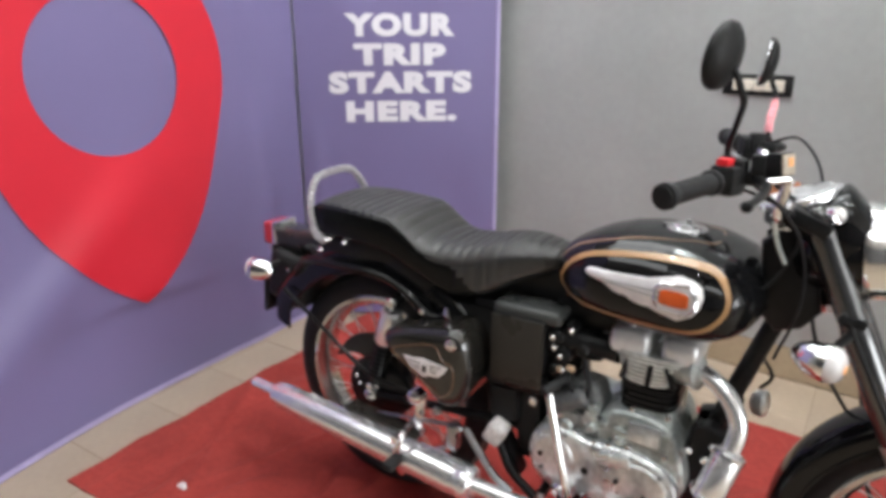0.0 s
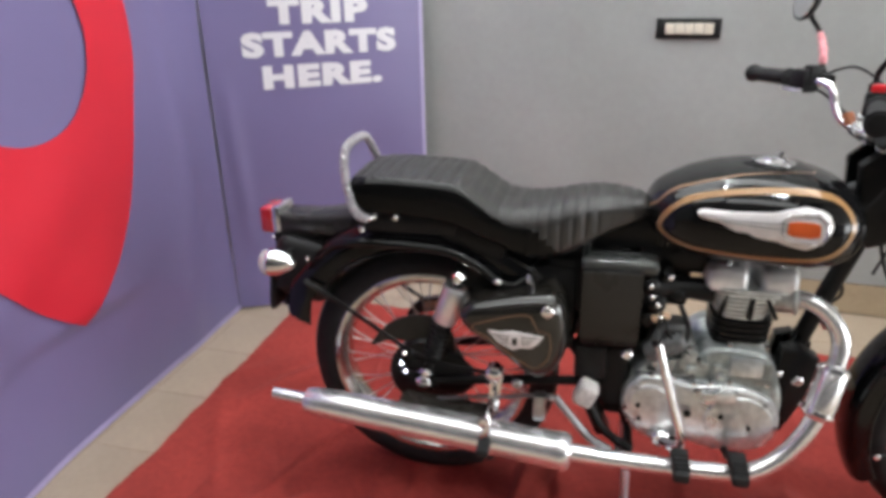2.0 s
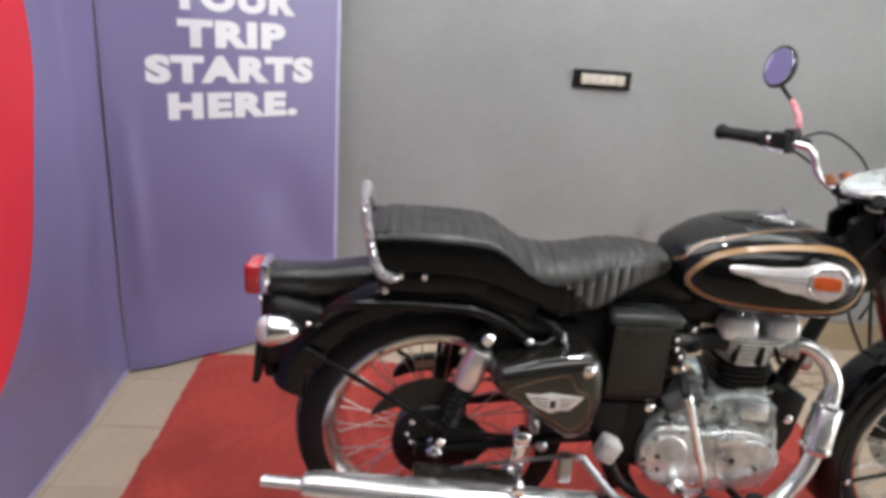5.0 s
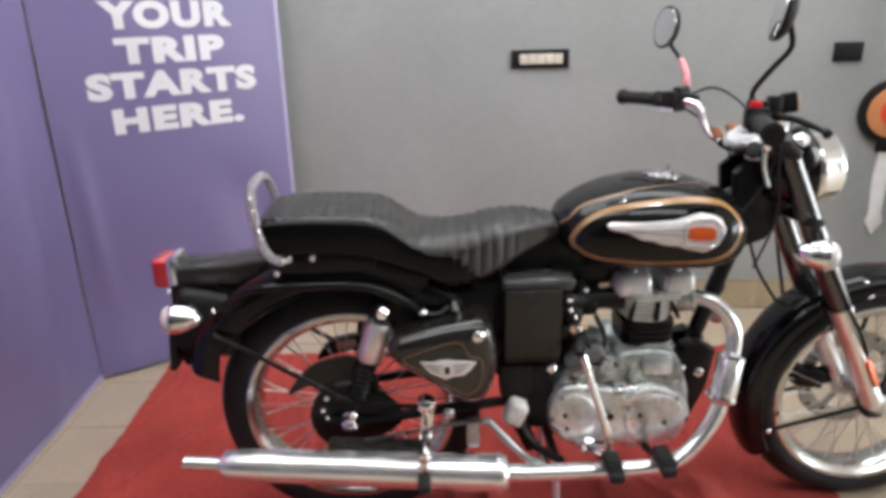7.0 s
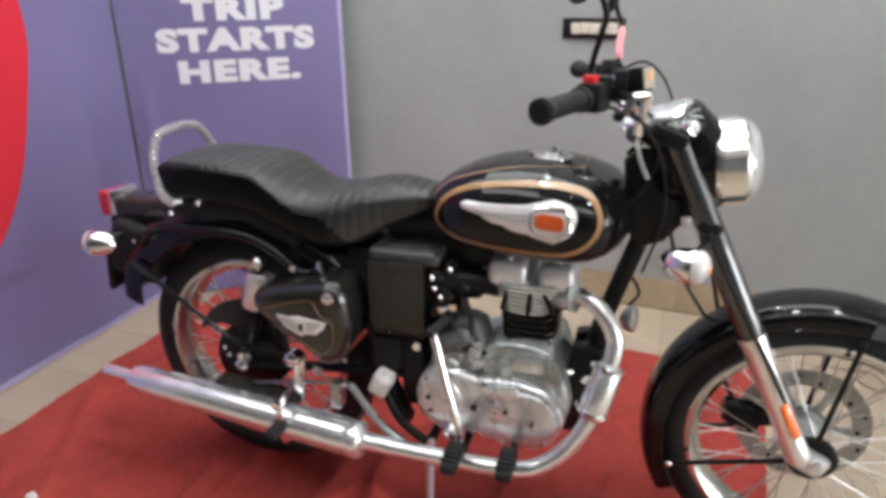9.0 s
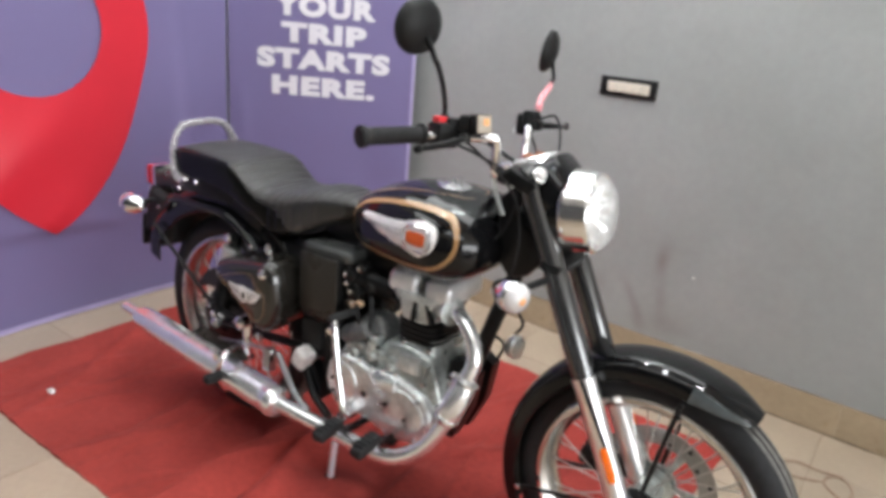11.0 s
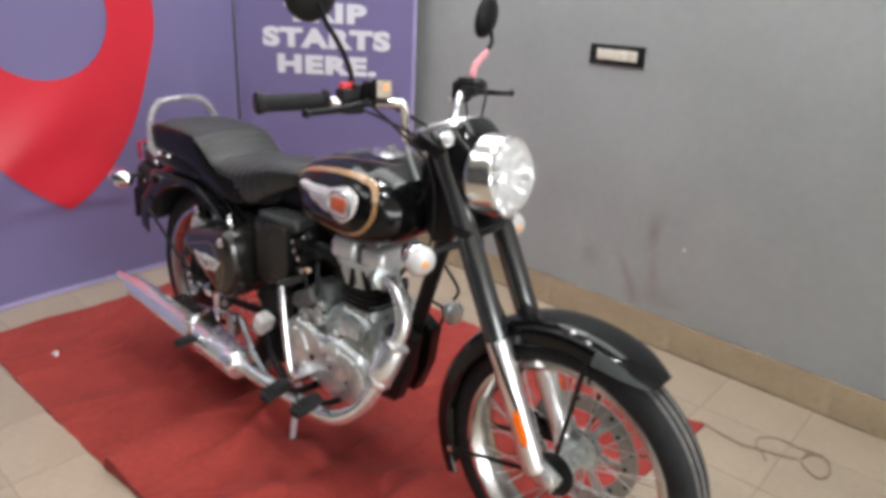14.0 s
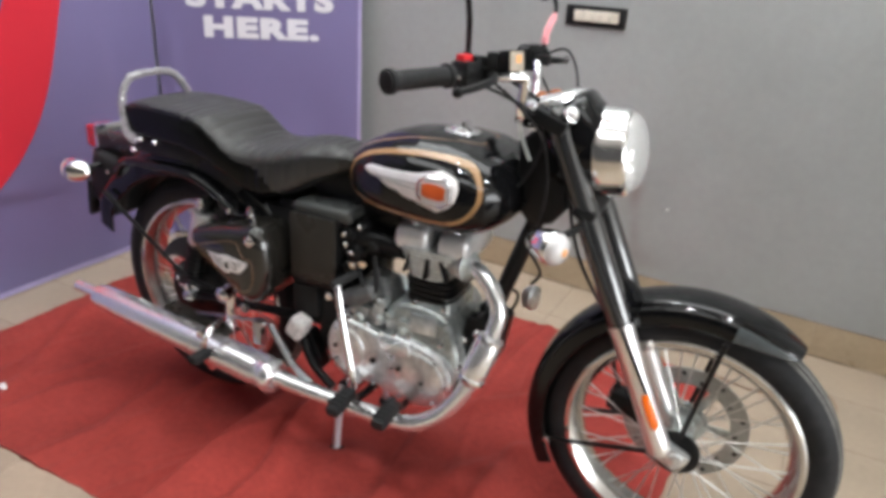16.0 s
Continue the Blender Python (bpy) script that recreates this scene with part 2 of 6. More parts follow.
M_KEY_ORANGE = material("orange_print", (0.6, 0.24, 0.1), 0.5, stain=0.06, stain_scale=10)
M_KEY_RED = material("orange_red_print", (0.72, 0.06, 0.02), 0.5, stain=0.06, stain_scale=10)
M_KEY_YELLOW = material("yellow_print", (0.72, 0.3, 0.03), 0.5, stain=0.05, stain_scale=10)
M_AMBER = material("pale_amber_bulb", (0.85, 0.4, 0.16), 0.4)
M_LABEL = material("buff_label", (0.72, 0.5, 0.34), 0.5, grain=0.06)
M_BUFF = material("dull_buff_sticker", (0.42, 0.36, 0.29), 0.5, grain=0.15, grain_scale=120)
M_CREAM = material("cream_switch_plastic", (0.66, 0.61, 0.52), 0.4, grain=0.05, stain=0.06, stain_scale=30)
M_CORD = material("brown_cord", (0.26, 0.16, 0.115), 0.7, grain=0.2, grain_scale=200)
M_LED = glow("led_diffuser", (0.95, 1.0, 1.0), 235.0)
M_LED_FILL = glow("fill_panel_glow", (0.97, 1.0, 1.0), 3.5)


# ---- builders ----
def bm_new():
    return bmesh.new()


def part(name, bm, mat, parent=None, label="", sharp=38.0):
    bmesh.ops.remove_doubles(bm, verts=bm.verts, dist=1e-5)
    bmesh.ops.recalc_face_normals(bm, faces=bm.faces)
    for f in bm.faces:
        f.smooth = True
    lim = radians(sharp)
    for e in bm.edges:
        if len(e.link_faces) == 2 and e.calc_face_angle(0) > lim:
            e.smooth = False
    me = bpy.data.meshes.new(name)
    bm.to_mesh(me)
    bm.free()
    me.materials.append(mat)
    ob = new(name, me)
    if parent is not None:
        ob.parent = parent
    if label:
        ob["label"] = label
    return ob


def thing(name, m, label, category, group="", kind=""):
    ob = new(name)
    ob.matrix_world = m
    ob.empty_display_size = 0.05
    return tagged(ob, label, category, group, kind)


def add_box(bm, c, s, bev=0.0, rot=None, seg=2):
    r = bmesh.ops.create_cube(bm, size=1.0)
    vs = r["verts"]
    bmesh.ops.scale(bm, vec=s, verts=vs)
    if bev:
        es = list({e for v in vs for e in v.link_edges})
        out = bmesh.ops.bevel(bm, geom=es, offset=bev, segments=seg, affect="EDGES", profile=0.6)
        vs = list({v for f in out["faces"] for v in f.verts} | {v for v in vs if v.is_valid})
    m = Matrix.Translation(c) @ (rot.to_4x4() if rot is not None else Matrix.Identity(4))
    bmesh.ops.transform(bm, matrix=m, verts=vs)
    return bm


def rings(bm, loops, close=True, caps=True):
    """Skin a run of point loops."""
    rows = [[bm.verts.new(p) for p in loop] for loop in loops]
    n = len(rows[0])
    for a, b in zip(rows, rows[1:]):
        for i in range(n if close else n - 1):
            bm.faces.new((a[i], a[(i + 1) % n], b[(i + 1) % n], b[i]))
    if caps and close:
        bm.faces.new(rows[0][::-1])
        bm.faces.new(rows[-1])
    return bm


def frame_of(axis):
    a = Vector(axis).normalized()
    u = a.orthogonal().normalized()
    return a, u, a.cross(u)


def lathe(bm, origin, axis, profile, seg=32, caps=True):
    """profile: (distance along the axis, radius)."""
    a, u, w = frame_of(axis)
    o = Vector(origin)
    loops = [[o + a * d + (u * math.cos(2 * math.pi * i / seg) + w * math.sin(2 * math.pi * i / seg)) * max(r, 1e-4) for i in range(seg)]
             for d, r in profile]
    return rings(bm, loops, True, caps)


def spline(pts, steps=8):
    p = [Vector(q) for q in pts]
    p = [p[0] * 2 - p[1]] + p + [p[-1] * 2 - p[-2]]
    out = []
    for i in range(1, len(p) - 2):
        for k in range(steps):
            t = k / steps
            a, b, c, d = p[i - 1], p[i], p[i + 1], p[i + 2]
            out.append(0.5 * (2 * b + (c - a) * t + (2 * a - 5 * b + 4 * c - d) * t * t + (3 * b - a - 3 * c + d) * t ** 3))
    out.append(p[-2])
    return out


def tube(bm, pts, radius, seg=12, smooth=True, steps=8, caps=True, flat=1.0):
    """Sweep a circle; radius may be a list, one a given point."""
    line = spline(pts, steps) if smooth else [Vector(p) for p in pts]
    if isinstance(radius, (int, float)):
        rad = [radius] * len(line)
    else:
        k = (len(radius) - 1) / (len(line) - 1)
        rad = [float(np.interp(i * k, range(len(radius)), radius)) for i in range(len(line))]
    tan = [(line[min(i + 1, len(line) - 1)] - line[max(i - 1, 0)]).normalized() for i in range(len(line))]
    u = tan[0].orthogonal().normalized()
    loops = []
    for p, t, r in zip(line, tan, rad):
        u = (u - t * u.dot(t)).normalized()
        w = t.cross(u)
        loops.append([p + (u * math.cos(2 * math.pi * i / seg) + w * flat * math.sin(2 * math.pi * i / seg)) * r for i in range(seg)])
    return rings(bm, loops, True, caps)


def bolt(bm, p, axis, r=0.008, h=0.006):
    return lathe(bm, p, axis, ((0, r), (h * 0.7, r), (h, r * 0.7), (h * 1.05, 0.0005)), 8)


def plate(bm, outline, to3d, depth_dir, t, bev=0.0):
    """An outline in 2D, laid out by to3d, thickened along depth_dir, its outer rim rounded by bev."""
    d = Vector(depth_dir)
    c = sum((Vector(q) for q in outline), Vector((0, 0))) / len(outline)
    base = [to3d(*q) for q in outline]
    loops = [base]
    if bev:
        loops.append([p + d * (t - bev) for p in base])
        for k in (1, 2, 3):
            a = k * math.pi / 6
            ring = []
            for q in outline:
                v = Vector(q) - c
                v = v - v.normalized() * bev * (1 - math.cos(a))
                ring.append(to3d(*(c + v)) + d * (t - bev + bev * math.sin(a)))
            loops.append(ring)
    else:
        loops.append([p + d * t for p in base])
    return rings(bm, loops)


def smooth_outline(pts, steps=6):
    p = [Vector((x, z, 0)) for x, z in pts]
    n = len(p)
    out = []
    for i in range(n):
        a, b, c, d = p[i - 1], p[i], p[(i + 1) % n], p[(i + 2) % n]
        for k in range(steps):
            t = k / steps
            q = 0.5 * (2 * b + (c - a) * t + (2 * a - 5 * b + 4 * c - d) * t * t + (3 * b - a - 3 * c + d) * t ** 3)
            out.append((q.x, q.y))
    return out


# ---- the room ----
def slab(name, lo, hi, mat, label, category, bev=0.0):
    bm = bm_new()
    c = [(a + b) / 2 for a, b in zip(lo, hi)]
    s = [b - a for a, b in zip(lo, hi)]
    add_box(bm, c, s, bev)
    return tagged(part(name, bm, mat), label, category, kind="structure")


WALL_Y = 1.365
slab("wall_back", (-2.6, WALL_Y, 0), (2.17, WALL_Y + 0.2, 3.0), M_WALL, "grey painted plaster wall with faint scuffs", "wall")
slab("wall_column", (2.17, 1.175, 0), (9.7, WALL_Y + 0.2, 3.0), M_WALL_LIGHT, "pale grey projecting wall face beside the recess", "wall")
slab("wall_left", (-2.8, -4.2, 0), (-2.6, WALL_Y + 0.2, 3.0), M_WALL, "grey painted side wall behind the panels", "wall")
slab("ceiling", (-2.8, -4.4, 3.0), (9.7, WALL_Y + 0.2, 3.15), M_CEILING, "plain white painted showroom ceiling", "ceiling")
# wall out of view, darkened so that the black paintwork reflects little
slab("wall_front", (-2.8, -4.4, 0), (9.7, -4.2, 3.0), M_WALL_UNSEEN, "unseen added wall, dark to keep reflections in black paint low", "wall")
bm = bm_new()
for lo, hi in (((9.5, -4.2, 0), (9.7, -2.6, 3.0)), ((9.5, 0.6, 0), (9.7, 1.175, 3.0)), ((9.5, -2.6, 2.7), (9.7, 0.6, 3.0)), ((9.5, -2.6, 0), (9.7, 0.6, 0.08))):
    add_box(bm, [(p + q) / 2 for p, q in zip(lo, hi)], [q - p for p, q in zip(lo, hi)])
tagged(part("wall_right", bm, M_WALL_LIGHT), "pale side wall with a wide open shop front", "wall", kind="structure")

# floor: a grout bed with every tile laid on it
bm = bm_new()
add_box(bm, (3.4, -1.4, -0.0565), (12.6, 6.2, 0.11))
floor = tagged(part("floor", bm, M_GROUT), "glossy beige square ceramic floor tiles", "floor", kind="structure")

# ceiling lamps: a few small downlights over the machine; unseen oblong fill panels added over the whole floor
for x, y in ((0.35, 0.3), (0.95, -0.35), (1.9, -0.2)):
    lamp = thing("ceiling_light", pose(x, y, 3.0), "small round white recessed ceiling downlight", "ceiling light", "ceiling downlights")
    bm = bm_new()
    lathe(bm, (0, 0, 0), (0, 0, -1), [(-0.002, 0.06), (0.0, 0.09), (0.008, 0.09), (0.014, 0.08), (0.012, 0.071), (0.004, 0.069)], 32, False)
    part("trim_ring", bm, M_WHITE, lamp)
    bm = bm_new()
    lathe(bm, (0, 0, 0), (0, 0, -1), [(0.004, 0.07), (0.009, 0.069), (0.0095, 0.001)], 32)
    part("diffuser", bm, M_LED, lamp, "glowing white diffuser")
# flat oblong panels: added fill light, placed to even out the brightness
for x, y in ((-0.66, 0.35), (-0.66, -1.1), (-0.2, 1.05), (1.15, 0.88), (0.95, -1.5), (2.5, -1.5)):
    lamp = thing("fill_panel_light", pose(x, y, 3.0), "added flat oblong white fill light panel, out of view", "ceiling light", "ceiling light panels")
    for dx, dy, sx, sy in ((0.74, 0, 0.02, 0.75), (-0.74, 0, 0.02, 0.75), (0, 0.365, 1.46, 0.02), (0, -0.365, 1.46, 0.02)):
        bm = bm_new()
        add_box(bm, (dx, dy, -0.008), (sx, sy, 0.022), 0.002)
        part("frame_bar", bm, M_WHITE, lamp)
    bm = bm_new()
    add_box(bm, (0, 0, -0.006), (1.458, 0.708, 0.012), 0.002)
    part("diffuser", bm, M_LED_FILL, lamp, "glowing opal face of the added fill panel")

# ---- display panels ----
FOLD = Vector((-1.118, 0.703, 0))
D1 = Vector((0.0775, -0.997, 0))
D2 = Vector((0.7514, 0.6599, 0))
N1 = Vector((0.997, 0.0775, 0))
N2 = Vector((0.6599, -0.7514, 0))


def ridge(s, z, s0, z0, s1, z1, width, height):
    """A soft fold along a line."""
    d = Vector((s1 - s0, z1 - z0))
    t = max(0.0, min(1.0, ((s - s0) * d.x + (z - z0) * d.y) / d.length_squared))
    q = math.hypot(s - s0 - d.x * t, z - z0 - d.y * t)
    return height * math.exp(-(q / width) ** 2) * math.sin(math.pi * min(1, 0.15 + t * 0.85))


def sag1(s, z):
    h = ridge(s, z, 1.75, 0.0, 0.6, 0.98, 0.1, 0.026)
    h += ridge(s, z, 0.35, 0.05, 0.12, 1.2, 0.08, 0.014) + ridge(s, z, 0.2, 0.3, 0.3, 1.9, 0.04, 0.006)
    # the sheet bellies out over a crease under the pin, hangs back below it, and its foot swings forward away from the fold
    belly = math.exp(-((s - 0.72) / 0.34) ** 2)
    edge = 0.372 + 0.012 * math.sin(s * 9)
    lift = 1 / (1 + math.exp(-max(-60.0, min(60.0, (z - edge) / 0.01))))
    h += belly * 0.042 * min(1.0, max(0.0, z / 0.5)) ** 1.3 * (math.exp(-((z - 0.5) / 0.35) ** 2) if z > 0.5 else 1.0)
    h += 0.018 * lift * math.exp(-((s - 0.85) / 0.24) ** 2) * math.exp(-(max(0.0, z - edge) / 0.12) ** 2)
    foot = 0.012 + 0.045 * max(0.0, (s - 1.0) / 0.4) ** 1.4
    h += foot * math.exp(-(z / 0.3) ** 2)
    return h + 0.004 * noise.noise((s * 3, z * 3, 1.7))


def sag2(s, z):
    h = ridge(s, z, 0.09, 0.3, 0.06, 1.0, 0.03, 0.012) + ridge(s, z, 0.8, 0.2, 0.55, 0.8, 0.1, -0.012)
    h += ridge(s, z, 0.35, 0.0, 0.7, 0.65, 0.1, 0.01) + ridge(s, z, 0.1, 1.5, 0.5, 1.05, 0.09, 0.006)
    # its foot kicks forward over the floor
    h += 0.046 * (0.4 + 0.6 * min(1.0, s / 0.12)) * math.exp(-(z / 0.2) ** 2)
    return h + 0.003 * noise.noise((s * 3, z * 3, 7.7))


def on1(s, z, off=0.0):
    return FOLD + D1 * s + N1 * (sag1(s, z) + off) + Vector((0, 0, z))


def on2(s, z, off=0.0):
    return FOLD + D2 * s + N2 * (sag2(s, z) + off) + Vector((0, 0, z))


def sheet(at, s0, s1, z0, z1, ns, nz, thick):
    bm = bm_new()
    for off in (0.0, -thick):
        vs = [[bm.verts.new(at(s0 + (s1 - s0) * i / ns, z0 + (z1 - z0) * j / nz, off)) for j in range(nz + 1)] for i in range(ns + 1)]
        for i in range(ns):
            for j in range(nz):
                bm.faces.new((vs[i][j], vs[i + 1][j], vs[i + 1][j + 1], vs[i][j + 1]))
    return bm


PANEL_H = 2.35
panel_a = thing("display_panel", pose(0, 0, 0), "tall purple vinyl display panel with a large red map pin", "display panel", "purple display panels")
part("vinyl_sheet", sheet(on1, 0.006, 1.95, 0.012, PANEL_H, 120, 190, 0.004), M_PURPLE, panel_a)
part("hem", sheet(lambda s, z, o: on1(s, z, o + 0.003), 0.002, 1.95, 0.004, 0.026, 90, 2, 0.01), M_HEM, panel_a, "pale folded bottom hem")
panel_b = thing("display_panel", pose(0, 0, 0), "tall purple vinyl display panel with white lettering", "display panel", "purple display panels")
part("vinyl_sheet", sheet(on2, 0.006, 0.872, 0.012, PANEL_H, 50, 100, 0.004), M_PURPLE, panel_b)
part("hem", sheet(lambda s, z, o: on2(s, z, o + 0.002), 0.864, 0.879, 0.01, PANEL_H, 2, 60, 0.012), M_HEM, panel_b, "pale folded side hem")
for holder, at, run in ((panel_a, on1, (0.06, 1.0, 1.9)), (panel_b, on2, (0.06, 0.82))):
    for s in run:
        bm = bm_new()
        base = at(s, 1.2, 0) - (N1 if holder is panel_a else N2) * 0.06
        add_box(bm, (base.x, base.y, PANEL_H / 2), (0.03, 0.03, PANEL_H), 0.002)
        part("post", bm, M_STEEL, holder, "thin steel support post")

# the red map pin: a band between its round hole and its drop-shaped outline
PIN_S, PIN_Z, PIN_R, PIN_HOLE = 0.868, 1.165, 0.465, 0.262


def pin_rim(a):
    """Radius of the drop at the angle a from straight down."""
    d = abs(math.atan2(math.sin(a), math.cos(a)))
    return PIN_R + (0.792 - PIN_R) * max(0.0, 1 - d / 1.25) ** 1.9


bm = bm_new()
loops = []
for k in range(49):
    f = k / 48
    loop = []
    for i in range(180):
        a = 2 * math.pi * i / 180
        r = PIN_HOLE + (pin_rim(a) - PIN_HOLE) * f
        loop.append(on1(PIN_S + r * math.sin(a), PIN_Z - r * math.cos(a), 0.008))
    loops.append(loop)
rings(bm, loops, True, False)
part("map_pin", bm, M_RED, panel_a, "glossy red printed map pin")


def lettering(text, s0, s1, z0, z1):
    cu = bpy.data.curves.new("lettering", "FONT")
    cu.body, cu.offset, cu.resolution_u, cu.space_character = text, 0.062, 4, 1.14
    ob = bpy.data.objects.new("lettering", cu)
    scene.collection.objects.link(ob)
    bpy.context.view_layer.update()
    me = bpy.data.meshes.new_from_object(ob.evaluated_get(bpy.context.evaluated_depsgraph_get()))
    bpy.data.objects.remove(ob)
    bm = bm_new()
    bm.from_mesh(me)
    xs, ys = [v.co.x for v in bm.verts], [v.co.y for v in bm.verts]
    x0, x1, y0, y1 = min(xs), max(xs), min(ys), max(ys)
    bmesh.ops.triangulate(bm, faces=bm.faces)
    bmesh.ops.subdivide_edges(bm, edges=[e for e in bm.edges if e.calc_length() > 0.12], cuts=2)
    for v in bm.verts:
        s = s0 + (v.co.x - x0) / (x1 - x0) * (s1 - s0)
        z = z0 + (v.co.y - y0) / (y1 - y0) * (z1 - z0)
        v.co = on2(s, z, 0.003)
    part("lettering", bm, M_WHITE_PRINT, panel_b, "bold white printed capitals")


for text, s0, s1, z0, z1 in (("YOUR", 0.214, 0.683, 1.262, 1.356), ("TRIP", 0.25, 0.643, 1.144, 1.234), ("STARTS", 0.139, 0.757, 1.025, 1.118), ("HERE.", 0.207, 0.691, 0.903, 0.993)):
    lettering(text, s0, s1, z0, z1)

# ---- red mat on the floor ----
MAT = [Vector(p) for p in ((-0.785, -0.617), (1.31, -0.45), (1.318, 0.962), (-0.885, 0.87))]


# tucks of the felt: line ends, steep run, gentle run, height
FOLDS = ((0.245, 0.06, 0.282, -0.53, 0.015, 0.13, 0.042), (0.36, 0.0, 0.43, -0.36, 0.016, 0.06, 0.02), (-0.14, -0.12, -0.08, -0.33, 0.013, 0.06, 0.01),
         (-0.31, -0.27, -0.385, -0.5, 0.013, 0.05, 0.009), (0.68, 0.12, 0.74, -0.4, 0.02, 0.08, 0.016), (0.92, 0.2, 0.98, -0.4, 0.02, 0.09, 0.018), (-0.55, -0.35, -0.5, -0.58, 0.015, 0.06, 0.008))


def tucked(x, y, x0, y0, x1, y1, steep, gentle, height):
    """A tuck: it rises steeply on one side of its line and runs out gently on the other."""
    d = Vector((x1 - x0, y1 - y0))
    t = ((x - x0) * d.x + (y - y0) * d.y) / d.length_squared
    side = ((x - x0) * -d.y + (y - y0) * d.x) / d.length + 0.012 * math.sin(t * 5 + x0 * 20)
    past = max(0.0, -t, t - 1) * d.length
    return height * math.exp(-(side / (gentle if side > 0 else steep)) ** 2 - (past / 0.05) ** 2)


def mat_at(u, v):
    a = MAT[0].lerp(MAT[1], u)
    b = MAT[3].lerp(MAT[2], u)
    p = a.lerp(b, v)
    wob = 0.012 * noise.noise((p.x * 4, p.y * 4, 3.1)) + 0.005 * noise.noise((p.x * 19, p.y * 19, 8.1))
    ex = min(u, 1 - u, v, 1 - v)
    p = p + Vector((wob, wob)) * (1 if ex < 0.02 else 0.4)
    h = 0.004 + 0.003 * max(0.0, noise.noise((p.x * 3, p.y * 1.5, 0.4)))
    h += 0.02 * max(0.0, 0.14 - abs(noise.noise((p.x * 3.1, p.y * 1.1, 11.2)))) + 0.012 * max(0.0, 0.1 - abs(noise.noise((p.x * 6, p.y * 1.6 + p.x, 2.9))))
    for x0, y0, x1, y1, w, hh in ((-0.12, -0.58, -0.02, -0.25, 0.03, 0.014), (0.62, -0.5, 0.72, -0.12, 0.035, 0.02), (1.02, -0.46, 1.12, -0.12, 0.035, 0.028),
                                  (0.7, 0.3, 1.2, 0.8, 0.03, 0.018), (-0.7, 0.1, -0.4, 0.6, 0.04, 0.015), (0.45, -0.5, 0.95, -0.36, 0.04, 0.022)):
        h += ridge(p.x, p.y, x0, y0, x1, y1, w, hh)
    for fold in FOLDS:
        h += tucked(p.x, p.y, *fold)
    for x, y, r, hh in ((0.9, 0.01, 0.085, 0.034), (0.78, -0.05, 0.07, 0.018), (0.58, -0.13, 0.085, 0.03), (0.47, -0.17, 0.06, 0.02), (0.66, -0.3, 0.08, 0.02), (0.95, -0.22, 0.08, 0.022)):
        h += hh * math.exp(-(((p.x - x) ** 2 + 0.6 * (p.y - y) ** 2) / r ** 2) ** 1.6)
    for k, (ang, fr) in enumerate(((0.35, 2.3), (-0.5, 3.1), (0.1, 4.2))):
        q = noise.noise((p.x * fr * math.cos(ang) + p.y * fr * 0.5 * math.sin(ang), p.y * fr * 0.4, 5.7 + 3 * k))
        h += 0.011 / (k + 1.5) * math.exp(-(q / 0.045) ** 2)
    return Vector((p.x, p.y, h))


bm = bm_new()
NU, NV = 310, 170
top = [[bm.verts.new(mat_at(i / NU, j / NV)) for j in range(NV + 1)] for i in range(NU + 1)]
for i in range(NU):
    for j in range(NV):
        bm.faces.new((top[i][j], top[i + 1][j], top[i + 1][j + 1], top[i][j + 1]))
edge = [top[i][0] for i in range(NU + 1)] + [top[NU][j] for j in range(1, NV + 1)] + [top[i][NV] for i in range(NU - 1, -1, -1)] + [top[0][j] for j in range(NV - 1, 0, -1)]
low = [bm.verts.new((v.co.x, v.co.y, 0.0)) for v in edge]
for i in range(len(edge)):
    k = (i + 1) % len(edge)
    bm.faces.new((edge[i], edge[k], low[k], low[i]))
tagged(part("floor_mat", bm, M_MAT, None, sharp=70), "wrinkled red felt carpet mat under the motorcycle", "mat")

bm = bm_new()
tube(bm, ((-0.482, -0.44, 0.013), (-0.465, -0.434, 0.018), (-0.448, -0.438, 0.013)), [0.006, 0.011, 0.007], 8, True, 4, True, 0.6)
tagged(part("paper_scrap", bm, M_WHITE), "small crumpled white scrap lying on the red mat", "paper")

# ---- things on the back wall ----
sw = thing("switch_plate", pose(0.587, WALL_Y, 1.104), "black wall switch plate with white rocker switches", "switch plate")
bm = bm_new()
add_box(bm, (0, -0.005, 0), (0.235, 0.012, 0.074), 0.004)
part("plate", bm, M_PLASTIC, sw)
for i in range(5):
    bm = bm_new()
    add_box(bm, (-0.066 + 0.035 * i, -0.013, 0.001 * (i % 2)), (0.033, 0.008, 0.04), 0.002, Euler((0.06 * (-1) ** i, 0, 0)).to_matrix())
    part("rocker", bm, M_CREAM, sw, "cream white rocker switch")
sp = thing("blank_plate", pose(1.81, WALL_Y, 1.107), "black blank wall socket plate on grey wall", "socket plate")
bm = bm_new()
add_box(bm, (0, -0.006, 0), (0.112, 0.014, 0.075), 0.004)
part("plate", bm, M_PLASTIC, sp)
bm = bm_new()
add_box(bm, (0, -0.0145, 0), (0.088, 0.004, 0.05), 0.0015)
part("cover", bm, M_PLASTIC, sp)

key = thing("key_sign", pose(2.025, WALL_Y - 0.004, 0.867), "large key-shaped wall sign with orange round emblem", "wall sign")


def disc(bm, x, z, rx, rz, y, t, turn=0.0, n=40):
    q = [(x + rx * math.cos(2 * math.pi * i / n) * math.cos(turn) - rz * math.sin(2 * math.pi * i / n) * math.sin(turn),
          z + rx * math.cos(2 * math.pi * i / n) * math.sin(turn) + rz * math.sin(2 * math.pi * i / n) * math.cos(turn)) for i in range(n)]
    return plate(bm, q, lambda a, b: Vector((a, y, b)), (0, -1, 0), t, min(t * 0.4, 0.003))


